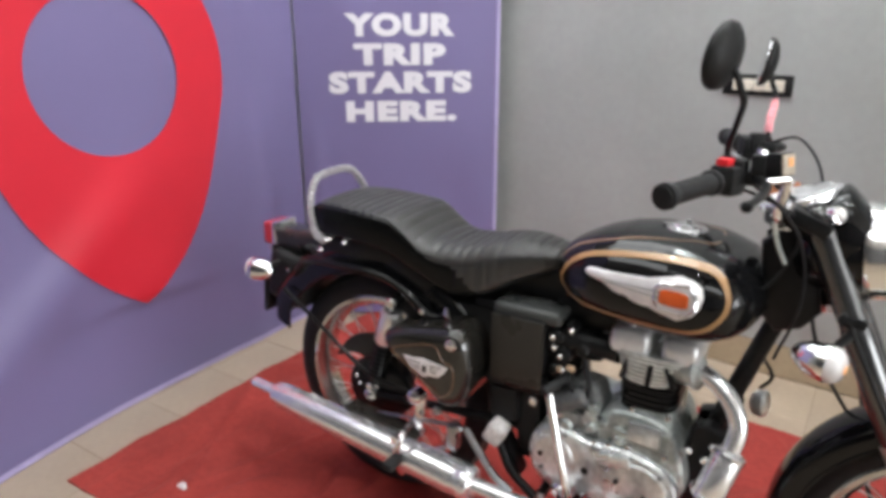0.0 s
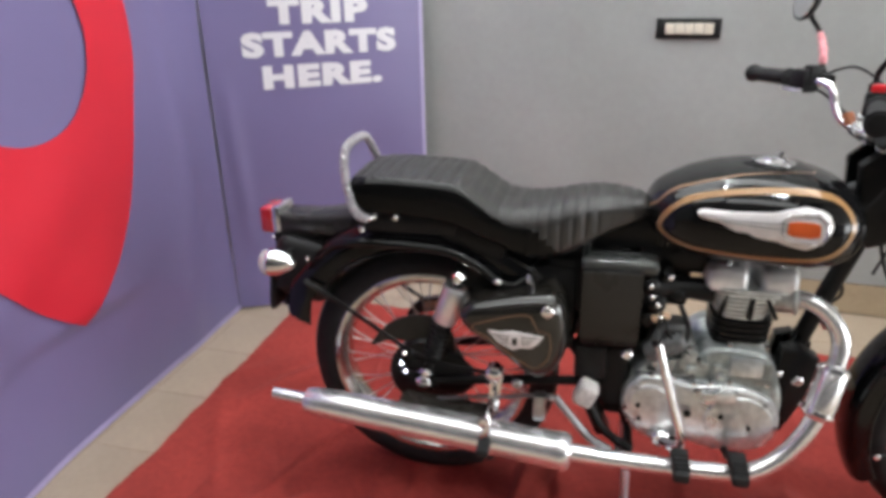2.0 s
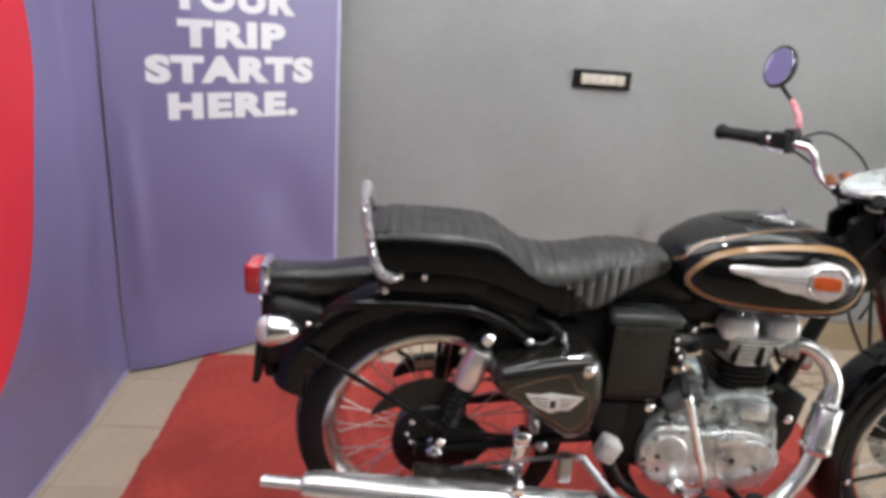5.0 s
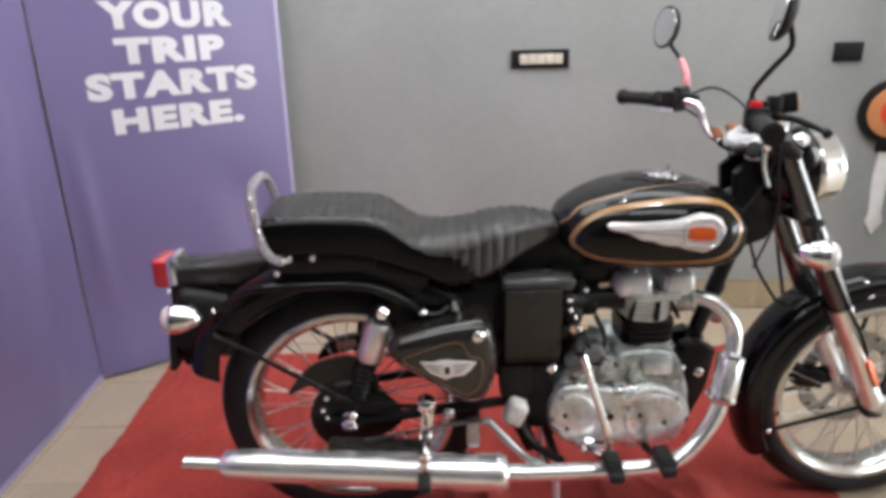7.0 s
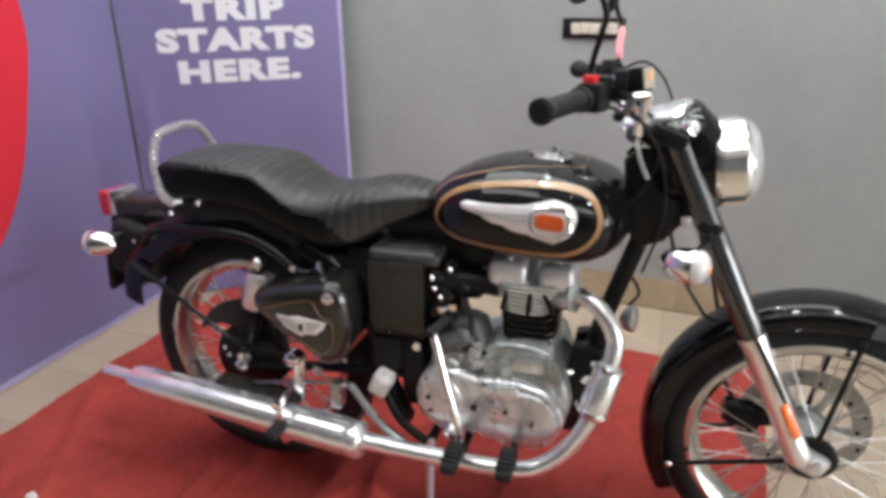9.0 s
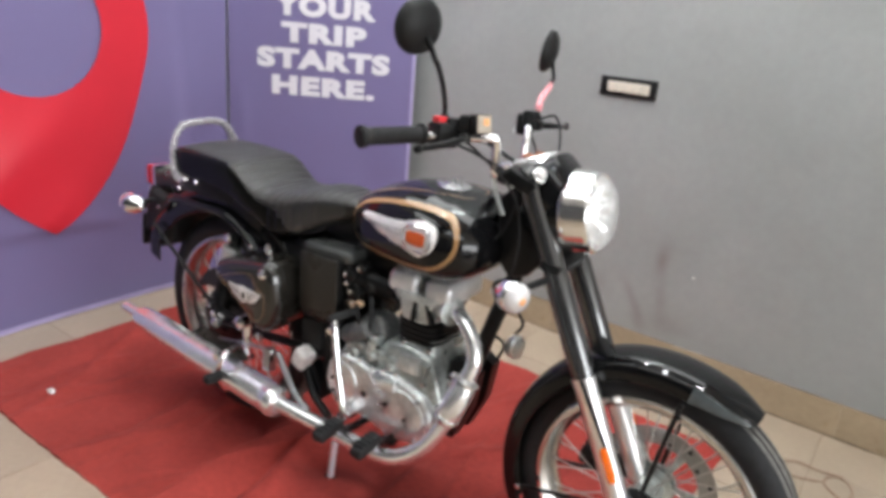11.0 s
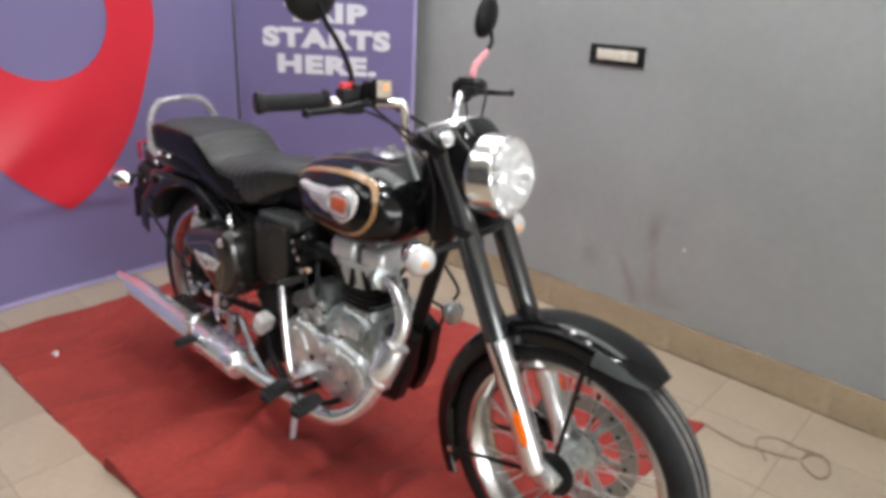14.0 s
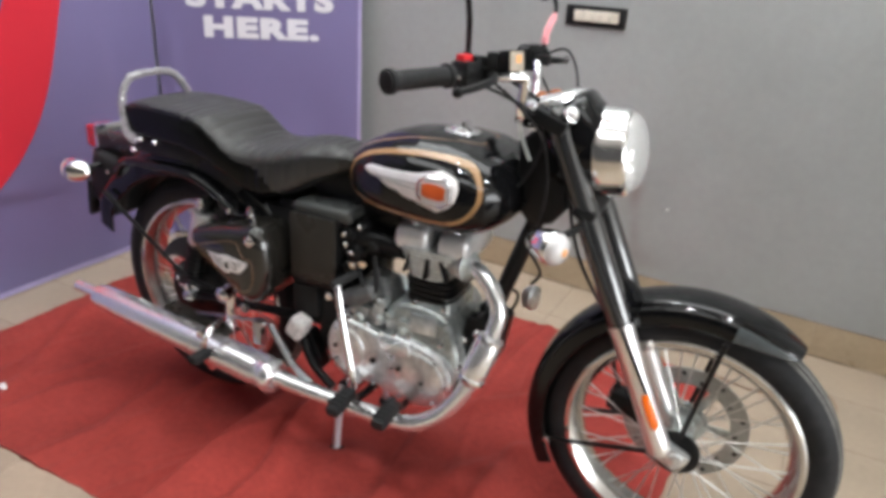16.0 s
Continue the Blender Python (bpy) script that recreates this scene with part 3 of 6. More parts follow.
bm = bm_new()
disc(bm, 0, 0, 0.138, 0.132, 0, 0.02)
part("bow", bm, M_PLASTIC, key, "black round key head")
bm = bm_new()
disc(bm, 0.088, 0.118, 0.055, 0.045, 0.0, 0.018, -0.4)
part("loop", bm, M_PLASTIC, key)
bm = bm_new()
disc(bm, 0.09, 0.12, 0.034, 0.023, -0.018, 0.004, -0.4)
part("loop_window", bm, M_WHITE, key, "white oval in the key loop")
bm = bm_new()
disc(bm, 0, 0, 0.108, 0.104, -0.02, 0.004)
part("emblem", bm, M_KEY_ORANGE, key, "pale orange round emblem")
bm = bm_new()
disc(bm, 0.004, 0.002, 0.062, 0.06, -0.024, 0.003)
part("emblem_centre", bm, M_KEY_RED, key, "orange-red round emblem centre")
for dz in (0.02, -0.024):
    bm = bm_new()
    disc(bm, 0.004, dz, 0.02, 0.008, -0.027, 0.002)
    part("emblem_mark", bm, M_KEY_YELLOW, key)
bm = bm_new()
add_box(bm, (0.0, -0.009, -0.145), (0.085, 0.018, 0.04), 0.004)
part("collar", bm, M_PLASTIC, key)
bm = bm_new()
plate(bm, [(-0.026, -0.165), (-0.03, -0.3), (-0.02, -0.43), (-0.03, -0.47), (0.002, -0.53), (0.04, -0.47), (0.028, -0.43), (0.03, -0.3), (0.028, -0.165)], lambda a, b: Vector((a, 0, b)), (0, -1, 0), 0.012, 0.003)
part("blade", bm, M_WHITE, key, "white key blade with an arrow tip")
# faint drip stains and a chip in the paint
bm = bm_new()
add_box(bm, (0.98, WALL_Y - 0.0005, 0.423), (0.009, 0.002, 0.009), 0.0008)
tagged(part("paint_chip", bm, M_WHITE), "tiny pale chip in the wall paint", "wall mark", kind="structure")

# ---- cord on the floor ----
bm = bm_new()
tube(bm, ((1.32, 0.974, 0.006), (1.379, 0.962, 0.004), (1.448, 0.956, 0.004), (1.499, 0.971, 0.005), (1.52, 0.955, 0.004), (1.538, 0.928, 0.004)), 0.0024, 6)
tube(bm, ((1.499, 0.965, 0.007), (1.483, 0.993, 0.005), (1.476, 1.035, 0.004), (1.517, 1.078, 0.004), (1.581, 1.077, 0.004), (1.639, 1.089, 0.004), (1.675, 1.06, 0.005), (1.691, 1.009, 0.004), (1.677, 0.965, 0.004), (1.643, 0.976, 0.005), (1.609, 1.012, 0.007),
          (1.619, 1.065, 0.008), (1.65, 1.091, 0.006)), 0.0024, 6)
tube(bm, ((1.505, 0.977, 0.004), (1.555, 0.992, 0.004), (1.601, 1.013, 0.005)), 0.0024, 6)
tagged(part("cord", bm, M_CORD), "thin tangled brown cord lying on floor tiles", "cord")

# ---- the motorcycle: x ahead from the rear axle, y to its left, z up ----
bike = thing("motorcycle", pose(0, 0, 0, 0, 0, 4.8), "black classic motorcycle with gold pinstripes and chrome exhaust", "motorcycle")
HEAD = Vector((1.0, 0, 0.975))
STEER = Matrix.Translation(HEAD + Vector((0, -0.0125, 0))) @ Matrix.Rotation(radians(3.4), 4, Vector((-0.41, 0, 0.912))) @ Matrix.Translation(-HEAD)
STEER_F = Matrix.Translation(HEAD + Vector((0, -0.02, 0))) @ Matrix.Rotation(radians(3.4), 4, Vector((-0.41, 0, 0.912))) @ Matrix.Translation(-HEAD)
STEER_W = Matrix.Translation(HEAD + Vector((0, -0.004, 0))) @ Matrix.Rotation(radians(-0.6), 4, Vector((-0.41, 0, 0.912))) @ Matrix.Translation(-HEAD)
AX_R, AX_F = Vector((0, 0, 0.339)), Vector((1.35, 0, 0.317))


def steered(bm):
    bmesh.ops.transform(bm, matrix=STEER, verts=bm.verts)
    return bm


def forked(bm):
    bmesh.ops.transform(bm, matrix=STEER_F, verts=bm.verts)
    return bm


def wheeled(bm):
    bmesh.ops.transform(bm, matrix=STEER_W, verts=bm.verts)
    return bm


def wheel(name, hub_c, steer, disc_side, tyre_r=0.323, shrink=0.0):
    fix = wheeled if steer else (lambda b: b)
    ax = (0, 1, 0)
    bm = bm_new()
    prof = [(-0.046, 0.252), (-0.047, 0.262), (-0.043, 0.268), (-0.038, 0.262), (-0.03, 0.25), (-0.012, 0.243), (0.012, 0.243), (0.03, 0.25), (0.038, 0.262),
            (0.043, 0.268), (0.047, 0.262), (0.046, 0.252), (0.03, 0.238), (0.012, 0.231), (-0.012, 0.231), (-0.03, 0.238), (-0.046, 0.252)]
    lathe(bm, hub_c, ax, [(y, r - shrink) for y, r in prof], 72, False)
    rim = part(name, fix(bm), M_RIM, bike, "chrome spoked wheel rim")
    bm = bm_new()
    s = shrink
    lathe(bm, hub_c, ax, [(-0.036, 0.255 - s), (-0.046, 0.27 - s), (-0.05, 0.285 - s), (-0.046, 0.302 - s), (-0.034, tyre_r - 0.01), (-0.02, tyre_r - 0.004), (-0.0195, tyre_r - 0.007), (-0.0165, tyre_r - 0.006), (-0.016, tyre_r - 0.0025), (-0.004, tyre_r), (-0.003, tyre_r - 0.003), (0.003, tyre_r - 0.003), (0.004, tyre_r), (0.016, tyre_r - 0.0025), (0.0165, tyre_r - 0.006), (0.0195, tyre_r - 0.007), (0.02, tyre_r - 0.004), (0.034, tyre_r - 0.01),
                          (0.046, 0.302 - s), (0.05, 0.285 - s), (0.046, 0.27 - s), (0.036, 0.255 - s)], 72, False)
    part("tyre", fix(bm), M_TYRE, rim, "black rubber tyre with dusty tread")
    bm = bm_new()
    for y0, y1 in ((-0.033, -0.0205), (-0.0155, -0.0045), (0.0045, 0.0155), (0.0205, 0.033)):
        r0, r1 = [tyre_r - 0.004 * (abs(y) / 0.02) ** 2.2 + 0.0012 for y in (y0, y1)]
        lathe(bm, hub_c, ax, [(y0, r0 - 0.006), (y0, r0), ((y0 + y1) / 2, (r0 + r1) / 2 + 0.0004), (y1, r1), (y1, r1 - 0.006)], 72, False)
    part("tread", fix(bm), M_TREAD, rim, "dusty grey ribbed tread")
    bm = bm_new()
    lathe(bm, hub_c, ax, [(-0.055, 0.012), (-0.055, 0.034), (-0.05, 0.045), (-0.044, 0.045), (-0.038, 0.03), (0.038, 0.03), (0.044, 0.045), (0.05, 0.045), (0.055, 0.034), (0.055, 0.012)], 32)
    part("hub", fix(bm), M_CAST, rim)
    for i in range(40):
        a = 2 * math.pi * i / 40
        side = 1 if i % 2 else -1
        lean = 0.42 * (1 if (i // 2) % 2 else -1)
        p = hub_c + Vector((math.cos(a + lean) * 0.042, side * 0.047, math.sin(a + lean) * 0.042))
        q = hub_c + Vector((math.cos(a) * (0.238 - shrink), side * 0.008, math.sin(a) * (0.238 - shrink)))
        bm = bm_new()
        tube(bm, (p, p.lerp(q, 0.86), q), [0.0016, 0.0016, 0.003], 6, False)
        part("spoke", fix(bm), M_SPOKE, rim)
    if disc_side:
        bm = bm_new()
        y = disc_side
        lathe(bm, hub_c, ax, [(y - 0.0025, 0.1), (y - 0.0025, 0.14), (y + 0.0025, 0.14), (y + 0.0025, 0.1), (y - 0.0025, 0.1)], 64, False)
        part("brake_disc", fix(bm), M_DISC, rim, "drilled steel brake disc")
        for i in range(6):
            a = 2 * math.pi * i / 6
            bm = bm_new()
            p = hub_c + Vector((math.cos(a) * 0.068, y, math.sin(a) * 0.068))
            add_box(bm, p + Vector((math.cos(a), 0, math.sin(a))) * 0.004, (0.064, 0.006, 0.018), 0.002, Matrix.Rotation(-a, 3, "Y"))
            part("carrier_arm", fix(bm), M_CAST, rim)
        bm = bm_new()
        lathe(bm, hub_c, ax, [(y - 0.006, 0.02), (y - 0.006, 0.05), (y + 0.006, 0.05), (y + 0.006, 0.02)], 32)
        part("disc_carrier", fix(bm), M_CAST, rim)
        bm = bm_new()
        for i in range(18):
            a = 2 * math.pi * i / 18
            p = hub_c + Vector((math.cos(a) * (0.111 + 0.016 * (i % 2)), y - 0.0028, math.sin(a) * (0.111 + 0.016 * (i % 2))))
            lathe(bm, p, (0, -1, 0), ((0, 0.0055), (0.0005, 0.0055)), 10)
        part("disc_hole", fix(bm), M_SATIN, rim)["kind"] = "stuff"
    return rim


wheel("front_wheel", AX_F, True, 0.062, 0.316, 0.012)
wheel("rear_wheel", AX_R, False, 0, 0.334)

# rear drum plate, sprocket side and axle
bm = bm_new()
lathe(bm, AX_R, (0, -1, 0), [(0.03, 0.096), (0.075, 0.1), (0.082, 0.094), (0.085, 0.05), (0.09, 0.03), (0.09, 0.002)], 40)
drum = part("rear_drum", bm, M_SATIN, bike, "black rear brake drum plate")
for x, z, r in ((-0.053, 0.403, 0.008), (-0.064, 0.37, 0.008), (-0.054, 0.347, 0.008), (-0.035, 0.321, 0.012), (0.04, 0.31, 0.011), (0.036, 0.366, 0.011), (0.049, 0.386, 0.008)):
    bm = bm_new()
    bolt(bm, (x, -0.083, z), (0, -1, 0), r, 0.012)
    part("bolt", bm, M_CHROME, drum)
bm = bm_new()
lathe(bm, AX_R + Vector((0, -0.085, 0)), (0, -1, 0), [(0, 0.028), (0.012, 0.027), (0.016, 0.022), (0.034, 0.02), (0.04, 0.013), (0.046, 0.002)], 6)
part("axle_nut", bm, M_CHROME, drum, "chrome axle nut")
bm = bm_new()
plate(bm, smooth_outline([(-0.151, 0.405), (-0.11, 0.462), (-0.063, 0.492), (0.005, 0.503), (0.06, 0.47), (0.07, 0.39), (0.0, 0.4), (-0.06, 0.425), (-0.1, 0.425)], 4), lambda a, b: Vector((a, -0.06, b)), (0, -1, 0), 0.01, 0.003)
part("torque_arm", bm, M_BOX, bike, "dark grey brake torque plate")


def lip(bm, c, r, y, a0, a1, t=0.004, n=40):
    pts = [c + Vector((math.cos(a0 + (a1 - a0) * i / n) * r, y, math.sin(a0 + (a1 - a0) * i / n) * r)) for i in range(n + 1)]
    return tube(bm, pts, t, 8, False)


def fender(c, prof, a0, a1, n=48, grow=None, tip=None, slim=None):
    """prof: (y, radius) across the blade; angles run from a0 to a1."""
    bm = bm_new()
    loops = []
    for i in range(n + 1):
        a = a0 + (a1 - a0) * i / n
        g = grow(i / n) if grow else 0.0
        lo = tip(i / n) if tip else 0.0
        w = slim(i / n) if slim else 1.0
        blade = [(y * w, max(r, lo)) for y, r in prof]
        loop = [c + Vector((math.cos(a) * (r + g), y, math.sin(a) * (r + g))) for y, r in blade]
        loop += [c + Vector((math.cos(a) * (r + g - 0.004), y * 0.95, math.sin(a) * (r + g - 0.004))) for y, r in reversed(blade)]
        loops.append(loop)
    return rings(bm, loops)


def arch(half, low, high, n=12):
    out = [(-half, low)]
    for i in range(n + 1):
        a = math.pi * i / n
        out.append((-half * math.cos(a), high - (high - low) * 0.62 * (1 - math.sin(a) ** 0.8)))
    return out + [(half, low)]


# front mudguard with its stays
bm = fender(AX_F, arch(0.066, 0.3, 0.35), radians(56.5), radians(208), 90, lambda f: -0.004 * max(0.0, 1 - f / 0.3), lambda f: 0.338 - 0.038 * min(1.0, f / 0.15) ** 0.6,
            lambda f: 1 - 0.42 * max(0.0, 1 - f / 0.1) ** 2)
fg = part("front_mudguard", wheeled(bm), M_BLACK, bike, "glossy black front mudguard")
bm = bm_new()
for y in (-0.066, 0.066):
    lip(bm, AX_F, 0.2995, y, radians(102), radians(208), 0.0035)
part("rolled_edge", wheeled(bm), M_BLACK, fg)
film = [(y, r) for y, r in arch(0.0668, 0.3, 0.3506, 16) if r < 0.338]
for side in (film[:len(film) // 2], film[len(film) // 2:]):
    loops = []
    for k in range(19):
        f = k / 18
        a = radians(56.3 + 22.7 * f)
        w = 1 - 0.42 * max(0.0, 1 - f / 0.667) ** 2
        lo = 0.3384 - 0.038 * min(1.0, f) ** 0.6
        blade = [(y * w, max(r, lo) - 0.004 * (1 - f * 0.5)) for y, r in side]
        loops.append([AX_F + Vector((math.cos(a) * r, y * g, math.sin(a) * r)) for g, o in ((1.0, 1), (0.97, -1)) for y, r in blade[::o]])
    bm = bm_new()
    rings(bm, loops)
    part("protective_film", wheeled(bm), M_FILM, fg, "dull grey protective film on the mudguard tip")
for y in (-0.07, 0.07):
    for p, q in (((1.397, y, 0.6), (1.352, y, 0.34)), ((1.072, y * 1.03, 0.245), (1.31, y, 0.305)), ((1.195, y * 0.95, 0.587), (1.25, y, 0.45))):
        bm = bm_new()
        tube(bm, (p, Vector(p).lerp(Vector(q), 0.5) + Vector((0, 0, 0.0)), q), 0.0055, 8, False)
        bolt(bm, p, (0, 1 if y > 0 else -1, 0), 0.007)
        part("stay", wheeled(bm), M_SATIN, fg, "thin black mudguard stay")
    for p in ((1.072, y * 1.05, 0.245), (1.195, y, 0.585)):
        bm = bm_new()
        bolt(bm, p, (0, 1 if y > 0 else -1, 0), 0.0075, 0.007)
        part("bolt", wheeled(bm), M_CHROME, fg)

# fork legs
LEG = Vector((0.317, 0, -0.67)).normalized()
for y in (-0.066, 0.066):
    o = Vector((1.005, y, 0.985))
    LEG = Vector((0.317, -0.011 if y < 0 else 0, -0.67)).normalized()
    bm = bm_new()
    lathe(bm, o, LEG, [(-0.03, 0.018), (-0.02, 0.025), (0.0, 0.0255), (0.2, 0.0255), (0.21, 0.0275), (0.42, 0.0275), (0.432, 0.0265)], 28)
    leg = part("fork_leg", forked(bm), M_LEG, bike, "fork leg with black cover and polished slider")
    bm = bm_new()
    lathe(bm, o, LEG, [(0.43, 0.0255), (0.44, 0.0275), (0.46, 0.026), (0.6, 0.0245), (0.66, 0.0245), (0.7, 0.026), (0.725, 0.026), (0.735, 0.02), (0.738, 0.004)], 28)
    part("slider", forked(bm), M_SLIDER, leg, "polished aluminium fork slider")
    bm = bm_new()
    add_box(bm, (1.34, y, 0.318), (0.07, 0.034, 0.05), 0.012, Matrix.Rotation(radians(25), 3, "Y"))
    lathe(bm, (1.35, y - 0.022 * (1 if y > 0 else 1), 0.317), (0, 1, 0), [(-0.004, 0.006), (0, 0.016), (0.03, 0.02), (0.044, 0.016), (0.046, 0.004)], 12)
    part("axle_lug", forked(bm), M_ALU, leg)
    bm = bm_new()
    side = -1 if y < 0 else 1
    n2 = Vector((0.38, side * 0.9, 0.18)).normalized()
    c = o + LEG * 0.625 + n2 * 0.024
    w = LEG.cross(n2)
    q = []
    for i in range(24):
        a = 2 * math.pi * i / 24
        q.append((max(-1, min(1, 1.25 * math.cos(a))) * 0.0105, max(-1, min(1, 1.12 * math.sin(a))) * 0.04))
    plate(bm, q, lambda a, b: c + w * a + LEG * b, n2, 0.008, 0.003)
    part("reflector", forked(bm), M_REFLECTOR, leg, "orange oblong reflector")
# yokes and steering head
LEG = Vector((0.317, 0, -0.67)).normalized()
bm = bm_new()
add_box(bm, (0.992, 0, 0.985), (0.075, 0.2, 0.03), 0.01, Matrix.Rotation(radians(24), 3, "Y"))
part("upper_yoke", forked(bm), M_SATIN, bike, "black upper fork yoke")
bm = bm_new()
add_box(bm, (1.085, 0, 0.815), (0.05, 0.19, 0.03), 0.012, Matrix.Rotation(radians(24), 3, "Y"))
part("lower_yoke", forked(bm), M_SATIN, bike, "black lower fork yoke")
bm = bm_new()
for s in (-1, 1):
    plate(bm, [(0.918, 0.925), (0.95, 0.955), (1.0, 0.965), (1.02, 0.9), (1.04, 0.8), (1.01, 0.76), (0.965, 0.745), (0.93, 0.78), (0.925, 0.86)], lambda p, q: Vector((p, 0.03 * s, q)), (0, s, 0), 0.022, 0.01)
part("head_gusset", bm, M_SATIN, bike, "black steering head gusset")
bm = bm_new()
lathe(bm, (0.985, 0, 0.97), LEG, [(0, 0.03), (0.02, 0.034), (0.15, 0.034), (0.17, 0.03)], 24)
part("head_tube", bm, M_SATIN, bike)
bm = bm_new()
lathe(bm, (1.352, -0.057, 0.318), (0, -1, 0), [(-0.001, 0.044), (0.002, 0.05), (0.012, 0.05), (0.018, 0.042), (0.02, 0.015), (0.021, 0.002)], 36)
part("speed_drive", wheeled(bm), M_SATIN, bike, "black hub-mounted speed drive")
bm = bm_new()
tube(bm, ((1.31, -0.06, 0.36), (1.25, -0.1, 0.5), (1.16, -0.1, 0.66), (1.08, -0.09, 0.82), (1.04, -0.05, 0.95)), 0.0045, 8)
part("speed_cable", forked(bm), M_RUBBER, bike)
# brake caliper on the left leg
bm = bm_new()
add_box(bm, (1.222, 0.06, 0.338), (0.085, 0.056, 0.05), 0.014, Matrix.Rotation(radians(12), 3, "Y"))
lathe(bm, (1.205, 0.085, 0.336), (0, 1, 0), [(0, 0.021), (0.012, 0.02), (0.014, 0.001)], 20)
lathe(bm, (1.243, 0.085, 0.34), (0, 1, 0), [(0, 0.018), (0.01, 0.017), (0.012, 0.001)], 20)
caliper = part("brake_caliper", forked(bm), M_SATIN, bike, "black front disc brake caliper")
bm = bm_new()
plate(bm, [(1.235, 0.36), (1.265, 0.37), (1.31, 0.345), (1.32, 0.32), (1.25, 0.315)], lambda a, b: Vector((a, 0.05, b)), (0, 1, 0), 0.008, 0.002)
part("bracket", forked(bm), M_SATIN, caliper)
for p in ((1.258, 0.058, 0.35), (1.3, 0.058, 0.332)):
    bm = bm_new()
    bolt(bm, p, (0, 1, 0), 0.008, 0.006)
    part("bolt", forked(bm), M_CHROME, caliper)
bm = bm_new()
tube(bm, ((1.205, 0.062, 0.362), (1.178, 0.075, 0.42), (1.15, 0.092, 0.56), (1.11, 0.09, 0.72), (1.05, 0.06, 0.93), (0.95, -0.08, 1.03), (0.9, -0.19, 1.09)), 0.0045, 8)
part("brake_hose", forked(bm), M_RUBBER, bike)

# headlamp, its black shell and the nacelle behind it
LAMP = Vector((1.046, 0.002, 0.921))
LAX = Vector((0.99, 0, 0.12)).normalized()
bm = bm_new()
lathe(bm, LAMP, LAX, [(-0.075, 0.03), (-0.065, 0.053), (-0.04, 0.072), (0.0, 0.084), (0.02, 0.086), (0.047, 0.0865)], 40, False)
shell = part("headlamp_shell", forked(bm), M_BLACK, bike, "glossy black headlamp shell")
bm = bm_new()
lathe(bm, LAMP, LAX, [(0.037, 0.084), (0.038, 0.0895), (0.042, 0.0915), (0.052, 0.0915), (0.056, 0.09), (0.09, 0.0895), (0.097, 0.0875), (0.1, 0.084), (0.098, 0.0815), (0.088, 0.082)], 48, False)
part("chrome_rim", forked(bm), M_LAMP_RIM, shell, "chrome headlamp rim")
bm = bm_new()
_, hu, hw = frame_of(LAX)
loops = []
for d, r in ((0.022, 0.001), (0.024, 0.012), (0.028, 0.025), (0.04, 0.044), (0.051, 0.056), (0.063, 0.065), (0.078, 0.074), (0.093, 0.0805)):
    loop = []
    for i in range(144):
        a = 2 * math.pi * i / 144
        rr = r * (1 - 0.42 * abs(math.sin(a * 6)) * max(0.0, 1 - (r / 0.0805) ** 8))
        loop.append(LAMP + LAX * d + (hu * math.cos(a) + hw * math.sin(a)) * min(rr, 0.0815))
    loops.append(loop)
rings(bm, loops, True, False)
part("reflector_bowl", forked(bm), M_REFL, shell, "fluted mirror reflector bowl", )
bm = bm_new()
lathe(bm, LAMP, LAX, [(0.05, 0.004), (0.055, 0.011), (0.075, 0.011), (0.082, 0.006), (0.083, 0.001)], 16)
part("bulb", forked(bm), M_WHITE, shell)
bm = bm_new()
lathe(bm, LAMP, LAX, [(0.094, 0.0815), (0.106, 0.077), (0.117, 0.066), (0.125, 0.05), (0.13, 0.028), (0.132, 0.001), (0.1285, 0.001), (0.1265, 0.027), (0.1215, 0.048), (0.114, 0.063), (0.103, 0.0745), (0.092, 0.079)], 48, False)
lens = part("lens", forked(bm), M_GLASS, shell, "clear domed glass lens")
lens.visible_shadow = False
# nacelle top
bm = bm_new()
loops = []
for x, zc, hy, hz in ((0.925, 0.985, 0.04, 0.012), (0.945, 0.984, 0.062, 0.02), (0.97, 0.98, 0.072, 0.03), (1.0, 0.974, 0.076, 0.046), (1.028, 0.961, 0.081, 0.077), (1.045, 0.957, 0.084, 0.088), (1.054, 0.954, 0.084, 0.087), (1.068, 0.948, 0.082, 0.079), (1.084, 0.941, 0.079, 0.072), (1.09, 0.938, 0.076, 0.068)):
    loops.append([Vector((x, hy * math.cos(a) * (abs(math.cos(a)) ** -0.25 if abs(math.cos(a)) > 0.01 else 1), zc + hz * math.sin(a) * (abs(math.sin(a)) ** -0.25 if abs(math.sin(a)) > 0.01 else 1)))
                  for a in [2 * math.pi * i / 36 for i in range(36)]])
rings(bm, loops)
part("nacelle", forked(bm), M_BLACK, bike, "glossy black headlamp nacelle")
bm = bm_new()
lathe(bm, (0.968, 0, 1.016), (-0.38, 0, 1), [(-0.012, 0.069), (-0.009, 0.073), (0.002, 0.074), (0.005, 0.071), (0.005, 0.001)], 44)
dial = part("dial", forked(bm), M_MUFFLER, bike, "round chrome-ringed dial")
bm = bm_new()
lathe(bm, Vector((0.968, 0, 1.016)) + Vector((-0.38, 0, 1)).normalized() * 0.0055, (-0.38, 0, 1), [(0.0, 0.06), (0.001, 0.06), (0.0012, 0.001)], 32)
part("dial_face", forked(bm), M_ALU, dial)
